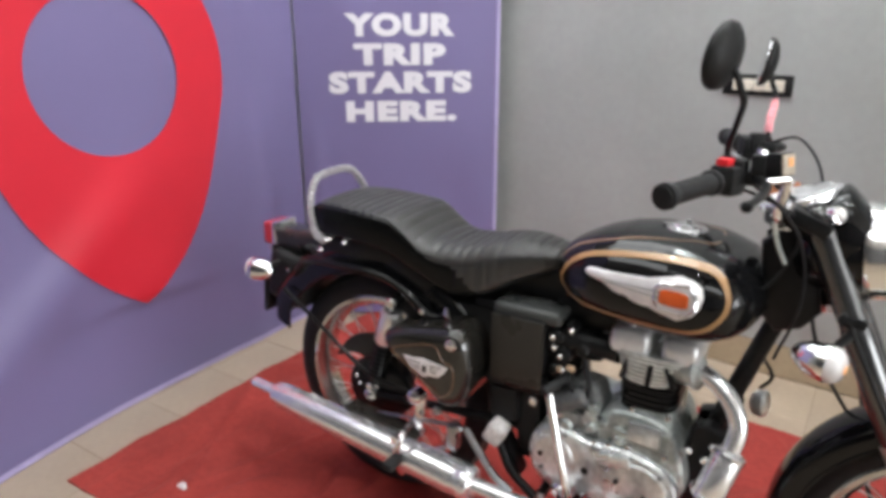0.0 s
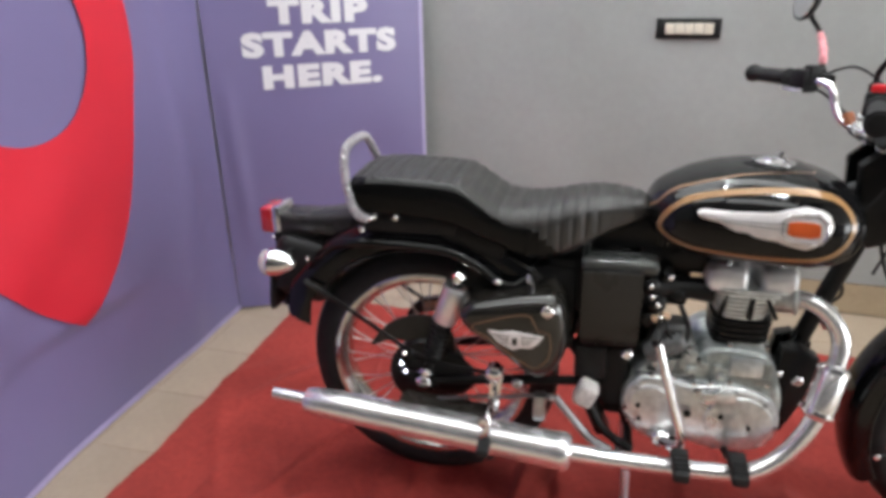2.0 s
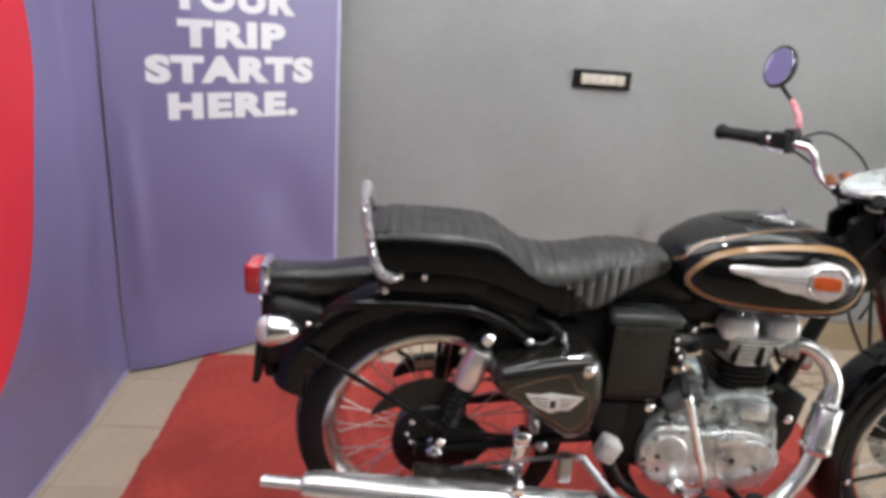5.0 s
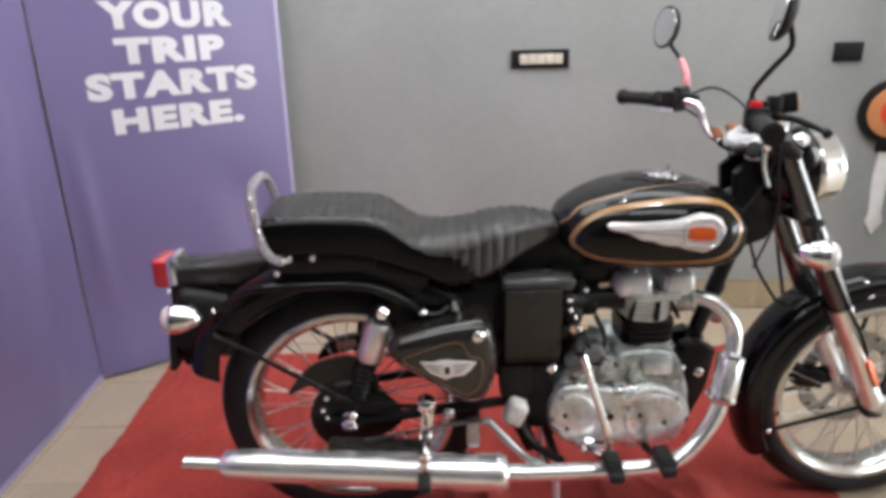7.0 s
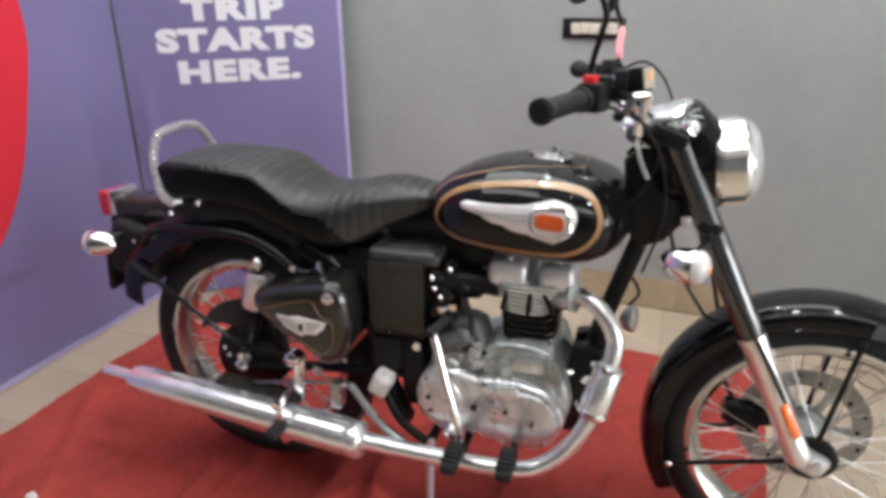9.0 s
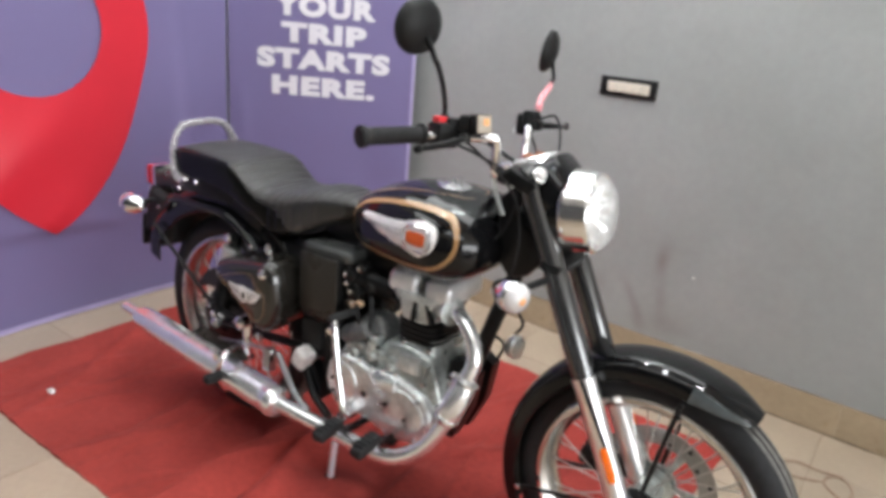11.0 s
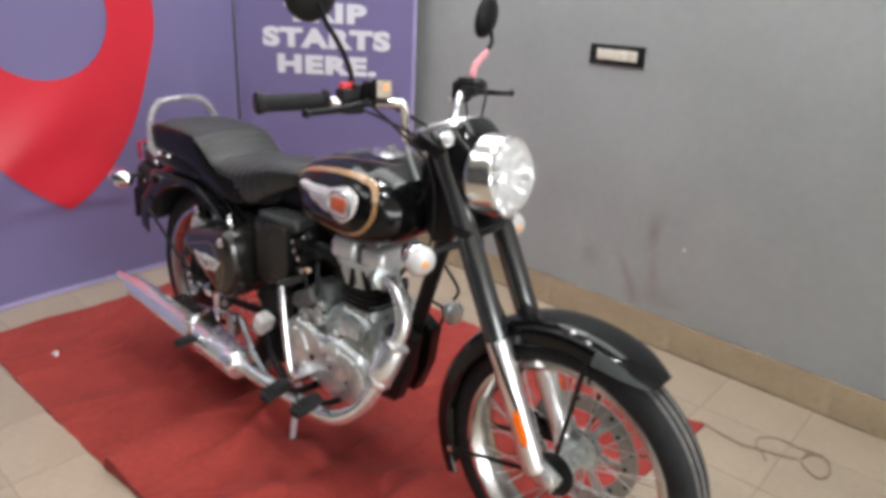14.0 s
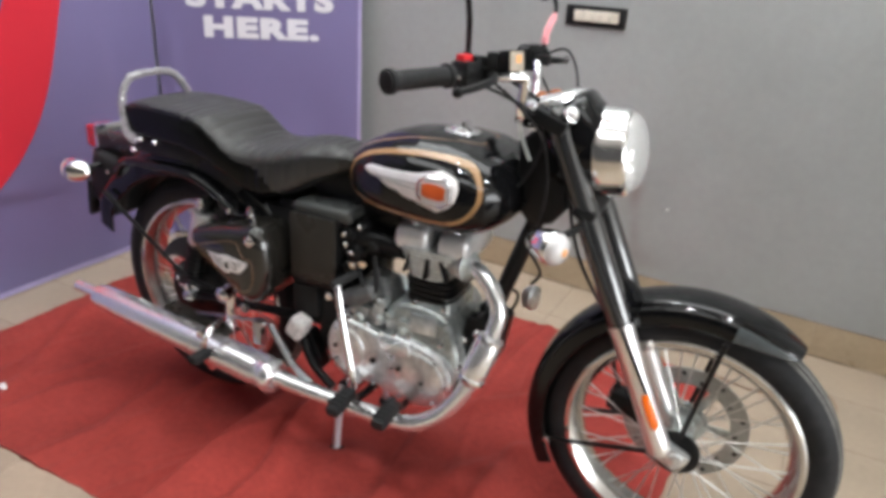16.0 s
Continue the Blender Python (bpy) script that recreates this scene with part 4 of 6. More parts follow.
for y in (-0.062, 0.062):
    bm = bm_new()
    lathe(bm, (1.03, y * 1.32, 1.004), (0.75, 0.55 * (-1 if y < 0 else 1), 0.3), [(-0.022, 0.012), (-0.01, 0.016), (0.006, 0.0165), (0.008, 0.013)], 20)
    pilot = part("pilot_lamp", forked(bm), M_CHROME, bike, "small chrome pilot lamp")
    bm = bm_new()
    lathe(bm, (1.03, y * 1.32, 1.004), (0.75, 0.55 * (-1 if y < 0 else 1), 0.3), [(0.007, 0.0135), (0.012, 0.0115), (0.0155, 0.006), (0.0165, 0.001)], 20)
    part("lens", forked(bm), M_LENS_CLEAR, pilot, "clear pilot lens")

# indicators: chrome bullets on short stalks
def indicator(c, ax, stalk, steer):
    fix = forked if steer else (lambda b: b)
    c, ax = Vector(c), Vector(ax).normalized()
    bm = bm_new()
    lathe(bm, c, ax, [(-0.048, 0.002), (-0.046, 0.01), (-0.036, 0.02), (-0.015, 0.03), (0.008, 0.034), (0.018, 0.0345), (0.022, 0.032)], 28)
    body = part("indicator", fix(bm), M_CHROME, bike, "chrome bullet indicator with clear lens")
    bm = bm_new()
    lathe(bm, c, ax, [(0.021, 0.0325), (0.03, 0.031), (0.039, 0.0235), (0.0435, 0.012), (0.045, 0.001)], 28)
    part("lens", fix(bm), M_LENS_CLEAR, body, "clear domed indicator lens")
    bm = bm_new()
    lathe(bm, c + ax * 0.0435, ax, [(0, 0.0095), (0.0012, 0.008), (0.002, 0.001)], 14)
    part("bulb", fix(bm), M_AMBER, body, "amber bulb")
    bm = bm_new()
    tube(bm, (c, c.lerp(Vector(stalk), 0.5), stalk), [0.009, 0.0075, 0.009], 10, False)
    part("stalk", fix(bm), M_SATIN, body)


for y in (-1, 1):
    indicator((1.04, 0.178 * y, 0.77), (0.9, -0.35 + 0.08 * y, -0.03), (1.085, 0.09 * y, 0.79), True)
    indicator((-0.352, 0.148 * y, 0.655), (-0.97, 0.1 * y, 0), (-0.335, 0.03 * y, 0.665), False)

# handlebar, grips, levers and switches
BAR = [(0.79, -0.375, 1.066), (0.82, -0.29, 1.068), (0.863, -0.2, 1.066), (0.92, -0.16, 1.068), (0.944, -0.14, 1.068), (0.947, -0.133, 1.058), (0.938, -0.115, 1.005), (0.94, -0.1, 0.986), (0.945, -0.05, 0.974), (0.955, 0, 0.972)]
bar_pts = BAR + [(0.945, 0.055, 0.974), (0.915, 0.096, 0.992), (0.902, 0.117, 1.02), (0.897, 0.13, 1.052), (0.887, 0.15, 1.066), (0.86, 0.2, 1.07), (0.82, 0.29, 1.068), (0.79, 0.375, 1.066)]
bm = bm_new()
tube(bm, bar_pts, 0.0098, 14, True, 6)
bar = part("handlebar", steered(bm), M_CHROME, bike, "bent chrome handlebar")
for s in (-1, 1):
    a = Vector((0.788, 0.38 * s, 1.066))
    b = Vector((0.838, 0.245 * s, 1.069))
    ax = b - a
    bm = bm_new()
    lathe(bm, a, ax, [(-0.004, 0.012), (-0.003, 0.021), (0.006, 0.0215), (0.01, 0.018), (0.03, 0.0165)] + [(0.03 + 0.006 * k, 0.0165 + 0.0012 * (k % 2)) for k in range(1, 17)] + [(0.132, 0.0165), (0.136, 0.022), (0.143, 0.022), (0.145, 0.012)], 24)
    g = part("grip", steered(bm), M_RUBBER, bike, "ribbed black rubber grip")
    bm = bm_new()
    lathe(bm, a - ax.normalized() * 0.003, -ax, [(0, 0.0165), (0.003, 0.016), (0.004, 0.001)], 20)
    part("end_cap", steered(bm), M_PLASTIC, g)
    bm = bm_new()
    c = Vector((0.856, 0.2 * s, 1.068))
    rot = Matrix.Rotation(radians(22 * s), 3, "Z")
    add_box(bm, c, (0.046, 0.05, 0.052), 0.01, rot)
    add_box(bm, c + Vector((0.012, -0.012 * s, 0.018)), (0.03, 0.03, 0.035), 0.006, rot)
    sg = part("switch_box", steered(bm), M_PLASTIC, bike, "black handlebar switch housing")
    bm = bm_new()
    add_box(bm, c + (Vector((-0.006, 0.004 * s, 0.03)) if s < 0 else Vector((0.028, -0.008, 0.012))), (0.022, 0.026, 0.014) if s < 0 else (0.008, 0.014, 0.012), 0.004, rot)
    part("switch_button", steered(bm), M_SWITCH_RED if s < 0 else M_KEY_YELLOW, sg, "bright red kill switch" if s < 0 else "yellow switch button")
    bm = bm_new()
    add_box(bm, c + Vector((-0.024, 0, -0.02)), (0.012, 0.06, 0.008), 0.003, rot)
    part("switch_trim", steered(bm), M_ALU, sg)
    # lever
    p0 = Vector((0.892, 0.178 * s, 1.072))
    bm = bm_new()
    tube(bm, (p0, (0.918, 0.23 * s, 1.07), (0.915, 0.3 * s, 1.064), (0.902, 0.36 * s, 1.06)), [0.009, 0.0075, 0.0065, 0.006], 10)
    lathe(bm, (0.902, 0.36 * s, 1.06), (0, 1, 0), [(-0.008, 0.002), (-0.006, 0.007), (0, 0.0095), (0.006, 0.007), (0.008, 0.002)], 14)
    add_box(bm, p0, (0.035, 0.036, 0.026), 0.008)
    part("lever", steered(bm), M_SATIN, bar, "black control lever with ball end")
bm = bm_new()
RES = Matrix.Translation((0.93, -0.185, 1.098)) @ Matrix.Rotation(radians(-32), 4, "Z") @ Matrix.Rotation(radians(-10), 4, "Y")
add_box(bm, (0, 0, 0), (0.034, 0.036, 0.04), 0.006)
bmesh.ops.transform(bm, matrix=RES, verts=bm.verts)
mc = part("brake_reservoir", steered(bm), M_PLASTIC, bike, "black brake fluid reservoir")
bm = bm_new()
add_box(bm, (0.0175, 0, 0), (0.003, 0.031, 0.034), 0.001)
bmesh.ops.transform(bm, matrix=RES, verts=bm.verts)
part("reservoir_label", steered(bm), M_BUFF, mc, "dull buff label on the reservoir")
bm = bm_new()
add_box(bm, (0.0195, 0.003, 0.004), (0.002, 0.012, 0.014), 0.0006)
bmesh.ops.transform(bm, matrix=RES, verts=bm.verts)
part("sight_glass", steered(bm), M_AMBER, mc, "amber sight glass")
bm = bm_new()
add_box(bm, (0.9, -0.185, 1.096), (0.024, 0.03, 0.034), 0.006)
part("master_cylinder", steered(bm), M_PLASTIC, bar)
bm = bm_new()
tube(bm, [(0.927, -0.077, 0.986), (0.945, -0.05, 0.973), (0.955, 0, 0.972), (0.945, 0.05, 0.973), (0.929, 0.073, 0.983)], 0.0145, 12)
part("rubber_sleeve", steered(bm), M_RUBBER, bar, "black rubber sleeve round the bar")
for y in (-0.04, 0.04):
    bm = bm_new()
    add_box(bm, (0.955, y, 0.978), (0.035, 0.03, 0.045), 0.006)
    part("bar_clamp", steered(bm), M_ALU, bar)
for x, y, z in ((0.924, 0.09, 0.998), (0.957, 0.078, 1.008)):
    bm = bm_new()
    lathe(bm, (x, y, z), (0.3, -0.4, -0.8), [(-0.014, 0.0125), (0.012, 0.0145), (0.014, 0.004)], 14)
    part("cable_sleeve", steered(bm), M_SLEEVE, bar, "orange-brown cable sleeve")
for pts in ([(0.885, 0.19, 1.08), (0.95, 0.16, 1.1), (1.0, 0.08, 1.04), (1.0, 0.03, 0.93), (0.93, 0.0, 0.8)],
            [(0.86, -0.2, 1.06), (0.92, -0.15, 1.03), (0.975, -0.09, 0.98), (0.96, -0.06, 0.88), (0.86, -0.04, 0.74)],
            [(0.86, 0.2, 1.06), (0.9, 0.16, 1.035), (0.955, 0.1, 0.97), (0.97, 0.07, 0.88)],
            [(0.88, -0.18, 1.07), (0.94, -0.15, 1.02), (0.985, -0.09, 0.94), (1.0, -0.08, 0.83), (0.97, -0.06, 0.7)]):
    bm = bm_new()
    tube(bm, pts, 0.003, 8)
    part("control_cable", steered(bm), M_RUBBER, bar)
bm = bm_new()
tube(bm, [(0.936, -0.112, 0.995), (0.938, -0.106, 0.97), (0.946, -0.1, 0.94), (0.962, -0.096, 0.905)], 0.0045, 8)
part("steel_cable", steered(bm), M_CAST, bar)

bm = bm_new()
tube(bm, [(0.985, 0.06, 0.9), (1.02, 0.06, 0.76), (1.04, 0.06, 0.69), (1.067, 0.06, 0.63), (1.12, 0.06, 0.55), (1.17, 0.06, 0.47)], 0.0042, 8)
part("clutch_cable", bm, M_RUBBER, bike)

# mirrors
def mirror(s, path, centre, normal, wrap):
    bm = bm_new()
    tube(bm, path, 0.0055, 10, True, 6)
    lathe(bm, Vector(path[0]) - Vector((0, 0, 0.012)), (0, 0, 1), [(0, 0.011), (0.016, 0.011), (0.02, 0.007)], 10)
    stem = part("mirror_stem", steered(bm), M_SATIN, bike, "black bent mirror stem")
    c, n = Vector(centre), Vector(normal).normalized()
    bm = bm_new()
    lathe(bm, c, n, [(-0.021, 0.001), (-0.0195, 0.016), (-0.013, 0.038), (-0.004, 0.05), (0.004, 0.053), (0.008, 0.052), (0.007, 0.048)], 40)
    head = part("mirror_head", steered(bm), M_PLASTIC, stem, "round black mirror housing")
    bm = bm_new()
    lathe(bm, c, n, [(0.0072, 0.048), (0.009, 0.047), (0.0095, 0.001)], 40)
    part("mirror_glass", steered(bm), M_MIRROR, stem, "round mirror glass")
    if wrap:
        bm = bm_new()
        line = spline(path, 8)[8:26]
        tube(bm, line, [0.0075, 0.0095, 0.0075, 0.0095, 0.008, 0.009, 0.007], 12, False)
        part("wrapping", steered(bm), M_PINK, stem, "pink bubble wrap round the stem")


mirror(-1, [(0.85, -0.19, 1.1), (0.85, -0.192, 1.125), (0.861, -0.225, 1.165), (0.87, -0.262, 1.2), (0.867, -0.275, 1.217), (0.858, -0.28, 1.24), (0.849, -0.285, 1.258)], (0.836, -0.287, 1.27), (-0.94, 0.3, 0.17), False)
mirror(1, [(0.887, 0.195, 1.09), (0.887, 0.195, 1.105), (0.887, 0.207, 1.135), (0.889, 0.245, 1.165), (0.885, 0.272, 1.185), (0.876, 0.283, 1.202), (0.872, 0.282, 1.222)], (0.861, 0.28, 1.247), (-0.97, -0.15, 0.16), True)

# fuel tank: stations of x, top, bottom, half width
TANK = ((0.508, 0.815, 0.79, 0.03), (0.515, 0.835, 0.775, 0.062), (0.53, 0.856, 0.758, 0.085), (0.56, 0.88, 0.738, 0.112), (0.6, 0.899, 0.725, 0.133), (0.65, 0.914, 0.718, 0.148), (0.71, 0.922, 0.715, 0.16),
        (0.77, 0.923, 0.715, 0.171), (0.83, 0.915, 0.718, 0.18), (0.87, 0.902, 0.725, 0.178), (0.9, 0.885, 0.738, 0.163), (0.925, 0.86, 0.757, 0.132), (0.94, 0.838, 0.776, 0.092), (0.945, 0.82, 0.79, 0.05))
TANK = tuple((x, t - 0.006 if 0.55 < x < 0.9 else t, b, w + 0.006 if 0.52 < x < 0.85 else w) for x, t, b, w in TANK)
TX = [t[0] for t in TANK]


def tank_dims(x):
    return [float(np.interp(x, TX, [t[k] for t in TANK])) for k in (1, 2, 3)]


def tank_side(x, z, off=0.0):
    """The place on the tank's right flank above x, z, pushed out by off."""
    top, bot, hw = tank_dims(x)
    zc, hz = bot + (top - bot) * 0.47, (top - bot) / 2
    hz = top - zc if z > zc else zc - bot
    k = min(0.999, abs(z - zc) / hz)
    e = 2.5 if z > zc else 3.6
    y = hw * (1 - k ** e) ** (1 / e)
    return Vector((x, -y - off, z))


bm = bm_new()
loops = []
xs = sorted(set(TX) | {0.508 + 0.0115 * i for i in range(39) if 0.508 + 0.0115 * i < 0.945})
for x in xs:
    top, bot, hw = tank_dims(x)
    zc = bot + (top - bot) * 0.47
    loop = []
    for i in range(48):
        a = 2 * math.pi * i / 48
        c, s = math.cos(a), math.sin(a)
        hz = top - zc if s > 0 else zc - bot
        pw = 2 / 2.5 if s > 0 else 2 / 3.6
        loop.append(Vector((x, hw * math.copysign(abs(c) ** pw, c), zc + hz * math.copysign(abs(s) ** pw, s))))
    loops.append(loop)
rings(bm, loops)
bmesh.ops.smooth_vert(bm, verts=bm.verts, factor=0.5, use_axis_x=True, use_axis_y=True, use_axis_z=True)
tank = part("fuel_tank", bm, M_BLACK, bike, "glossy black teardrop fuel tank", sharp=60)


def stripe(pts, width, closed, flip=False):
    """A painted band that lies on the tank's flank; flip: on the other flank."""
    line = [tank_side(x, z, 0.0015) for x, z in pts]
    n = len(line)
    bm = bm_new()
    rows = []
    for i, p in enumerate(line):
        t = (line[(i + 1) % n] - line[i - 1]) if closed or 0 < i < n - 1 else (line[1] - line[0] if i == 0 else line[-1] - line[-2])
        flat = 1.0 if closed else max(0.16, min(1.0, 1 - (p.x - 0.6) / 0.2))
        side = Vector((t.z, 0, -t.x)).normalized() * width * flat / 2
        rows.append([tank_side(p.x + side.x * k, p.z + side.z * k, 0.0016) for k in (-1, -0.33, 0.33, 1)])
    if closed:
        rows.append(rows[0])
    if flip:
        rows = [[Vector((p.x, -p.y, p.z)) for p in r] for r in rows]
    return rings(bm, rows, False, False)


OVAL = smooth_outline([(0.535, 0.79), (0.553, 0.83), (0.59, 0.858), (0.64, 0.874), (0.7, 0.884), (0.76, 0.889), (0.82, 0.887), (0.86, 0.876), (0.883, 0.853), (0.89, 0.825), (0.88, 0.797), (0.855, 0.773), (0.815, 0.76), (0.76, 0.754), (0.7, 0.752), (0.65, 0.753), (0.6, 0.756), (0.56, 0.766)], 6)
TOPLINE = [(p.x, p.z) for p in spline([(0.515, 0, 0.822), (0.549, 0, 0.857), (0.586, 0, 0.877), (0.646, 0, 0.896), (0.709, 0, 0.9075), (0.775, 0, 0.911), (0.821, 0, 0.908), (0.842, 0, 0.9048)], 8)]
for flip in (False, True):
    part("oval_pinstripe", stripe(OVAL, 0.0095, True, flip), M_GOLD, tank, "gold oval pinstripe")
    part("pinstripe", stripe(TOPLINE, 0.0034, False, flip), M_GOLD_DIM, tank, "thin gold upper pinstripe")
    up = ((0.604, 0.838), (0.612, 0.8435), (0.625, 0.8445), (0.684, 0.8465), (0.742, 0.852), (0.773, 0.861), (0.8, 0.867), (0.831, 0.861), (0.845, 0.852), (0.848, 0.836))
    dn = ((0.604, 0.834), (0.609, 0.829), (0.617, 0.8265), (0.648, 0.8225), (0.662, 0.814), (0.677, 0.8085), (0.7, 0.8075), (0.71, 0.8015), (0.729, 0.7975), (0.75, 0.797), (0.765, 0.7915), (0.805, 0.784), (0.834, 0.801), (0.846, 0.82), (0.848, 0.834))
    bm = bm_new()
    for off in (0.005,):
        rows = []
        for i in range(49):
            x = 0.604 + 0.244 * i / 48
            z1, z0 = np.interp(x, *zip(*up)), np.interp(x, *zip(*dn))
            zs = [z0 + (z1 - z0) * k / 8 for k in range(9)]
            row = [tank_side(x, z0, 0.0)] + [tank_side(x, z, off + 0.003 * math.sin(math.pi * k / 8)) for k, z in enumerate(zs)] + [tank_side(x, z1, 0.0)]
            rows.append([Vector((p.x, -p.y, p.z)) if flip else p for p in row])
        rings(bm, rows, False, False)
    part("badge", bm, M_SILVER, tank, "silver winged tank badge")
    bm = bm_new()
    rows = []
    for i in range(13):
        x = 0.767 + 0.057 * i / 12
        h = 0.0152 * (1 - abs(i / 6 - 1) ** 4 * 0.35)
        row = [tank_side(x, 0.827 + h * k / 4, 0.0105) for k in range(-4, 5)]
        row = [tank_side(x, 0.827 - h, 0.005)] + row + [tank_side(x, 0.827 + h, 0.005)]
        rows.append([Vector((p.x, -p.y, p.z)) if flip else p for p in row])
    rings(bm, rows, False, False)
    part("badge_panel", bm, M_ORANGE, tank, "orange enamel badge panel")
    bm = bm_new()
    oct_ring = [(0.758, 0.815), (0.77, 0.8), (0.82, 0.8), (0.837, 0.814), (0.837, 0.84), (0.82, 0.856), (0.77, 0.853), (0.758, 0.84)]
    ring = [tank_side(x, z, 0.0105) for x, z in oct_ring]
    ring = [Vector((p.x, -p.y, p.z)) if flip else p for p in ring]
    tube(bm, ring + [ring[0]], 0.0032, 8, False)
    part("badge_frame", bm, M_CHROME, tank, "bright frame round the enamel")
    for k in range(2):
        bm = bm_new()
        line = [tank_side(0.64 + 0.012 * k + 0.13 * f, 0.827 - 0.0095 * (k - 0.6) * (0.3 + f), 0.0082) for f in [q / 8 for q in range(9)]]
        tube(bm, [Vector((p.x, -p.y, p.z)) if flip else p for p in line], 0.0009, 6, False)
        part("feather_line", bm, M_CAST_DARK, tank, "fine grey line along the wing")
bm = bm_new()
lathe(bm, (0.768, 0, 0.909), (0.03, 0, 1), [(0, 0.042), (0.008, 0.042), (0.01, 0.036), (0.011, 0.026), (0.016, 0.024), (0.018, 0.018), (0.0185, 0.001)], 32)
add_box(bm, (0.742, 0, 0.919), (0.045, 0.014, 0.008), 0.003)
add_box(bm, (0.776, 0, 0.932), (0.012, 0.03, 0.014), 0.004)
part("fuel_cap", bm, M_CHROME, tank, "chrome hinged fuel cap")

# seat
SEAT = ((-0.172, 0.842, 0.812, 0.1), (-0.168, 0.858, 0.797, 0.12), (-0.16, 0.868, 0.79, 0.128), (-0.12, 0.874, 0.788, 0.132), (-0.05, 0.875, 0.785, 0.133), (0.04, 0.871, 0.779, 0.134), (0.09, 0.866, 0.769, 0.134), (0.12, 0.854, 0.756, 0.134),
        (0.15, 0.833, 0.736, 0.133), (0.185, 0.813, 0.72, 0.132), (0.22, 0.808, 0.695, 0.13), (0.255, 0.809, 0.682, 0.128), (0.29, 0.813, 0.683, 0.125), (0.32, 0.818, 0.691, 0.12), (0.35, 0.828, 0.704, 0.114), (0.38, 0.833, 0.722, 0.106),
        (0.41, 0.836, 0.741, 0.097), (0.44, 0.836, 0.756, 0.087), (0.47, 0.832, 0.768, 0.076), (0.505, 0.825, 0.785, 0.06), (0.52, 0.812, 0.798, 0.042))
RIDGE = ((-0.16, -0.1, 0.02, 0.08, 0.11, 0.147, 0.172, 0.198, 0.23, 0.262, 0.295, 0.326, 0.352, 0.377, 0.42, 0.52), (0.868, 0.872, 0.868, 0.862, 0.848, 0.82, 0.797, 0.783, 0.773, 0.768, 0.772, 0.783, 0.8, 0.816, 0.824, 0.815))
SX = [t[0] for t in SEAT]
bm = bm_new()
loops = []
NS = 170
for k in range(NS + 1):
    x = SX[0] + (SX[-1] - SX[0]) * k / NS
    top, bot, hw = [float(np.interp(x, SX, [t[j] for t in SEAT])) for j in (1, 2, 3)]
    zc, hz = (top + bot) / 2, (top - bot) / 2
    rib = 0.5 + 0.5 * math.cos(2 * math.pi * x / 0.027)
    rib = rib ** 6
    loop = []
    for i in range(80):
        a = 2 * math.pi * i / 80
        c, s = math.cos(a), math.sin(a)
        sq = 0.2 + 0.3 * min(1.0, max(0.0, (x - 0.1) / 0.1))
        y = hw * math.copysign(abs(c) ** sq, c)
        z = zc + hz * math.copysign(abs(s) ** sq, s)
        up_face = max(0.0, s) ** 1.5
        front = min(1.0, max(0.0, (x - 0.21) / 0.05)) * min(1.0, max(0.0, (0.44 - x) / 0.05)) * (1 if s > -0.5 else 0)
        d = 0.0046 * rib * max(up_face * (0.95 if abs(c) < 0.9 else 0.4), front * 0.85)
        crown = 0.006 * max(0.0, s) * (1 - (y / hw) ** 2)
        taper = 1 - 0.13 * max(0.0, s) * min(1, max(0, (0.2 - x) / 0.08))
        nose = min(1.0, max(0.0, (x - 0.15) / 0.1)) * min(1.0, max(0.0, (0.5 - x) / 0.08))
        taper -= 0.1 * nose * max(0.0, s + 0.5) / 1.5
        loop.append(Vector((x, y * taper * (1 - d / hw), z - d * max(0.0, s) + crown)))
    loops.append(loop)
rings(bm, loops)
seat = part("seat", bm, M_SEAT, bike, "black ribbed leatherette dual seat", sharp=75)
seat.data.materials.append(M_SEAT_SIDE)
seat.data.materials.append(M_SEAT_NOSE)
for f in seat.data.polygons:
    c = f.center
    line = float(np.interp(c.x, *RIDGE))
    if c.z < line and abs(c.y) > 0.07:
        # slanted edge between black flank and paler nose puts curved shading into the colour
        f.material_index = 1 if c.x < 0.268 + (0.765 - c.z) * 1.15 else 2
# grab rail wound in bubble wrap
RAIL = spline([(-0.105, -0.137, 0.776), (-0.135, -0.137, 0.784), (-0.155, -0.132, 0.81), (-0.17, -0.12, 0.87), (-0.18, -0.088, 0.92), (-0.182, -0.04, 0.933), (-0.182, 0.03, 0.933), (-0.18, 0.075, 0.92), (-0.17, 0.108, 0.87),
               (-0.155, 0.125, 0.81), (-0.135, 0.137, 0.784), (-0.105, 0.137, 0.776)], 8)
bm = bm_new()
tube(bm, RAIL, 0.0068, 12, False)
rail = part("grab_rail", bm, M_CHROME, bike, "chrome grab rail in bubble wrap")
bm = bm_new()
rng = random.Random(9)
for k in range(3, len(RAIL) - 3):
    axis, u, w = frame_of(RAIL[k + 1] - RAIL[k - 1])
    for q in range(4):
        a = 2 * math.pi * (q + 0.5 * (k % 2)) / 4 + rng.uniform(-0.3, 0.3)
        d = u * math.cos(a) + w * math.sin(a)
        r = rng.uniform(0.0038, 0.0056)
        lathe(bm, RAIL[k] + d * 0.0072, d, [(0, r), (r * 0.55, r * 0.8), (r * 0.85, r * 0.4), (r * 0.92, 0.0004)], 7)
part("bubble_wrap", bm, M_RAIL, rail, "grey bubble wrap on the rail")
bm = bm_new()
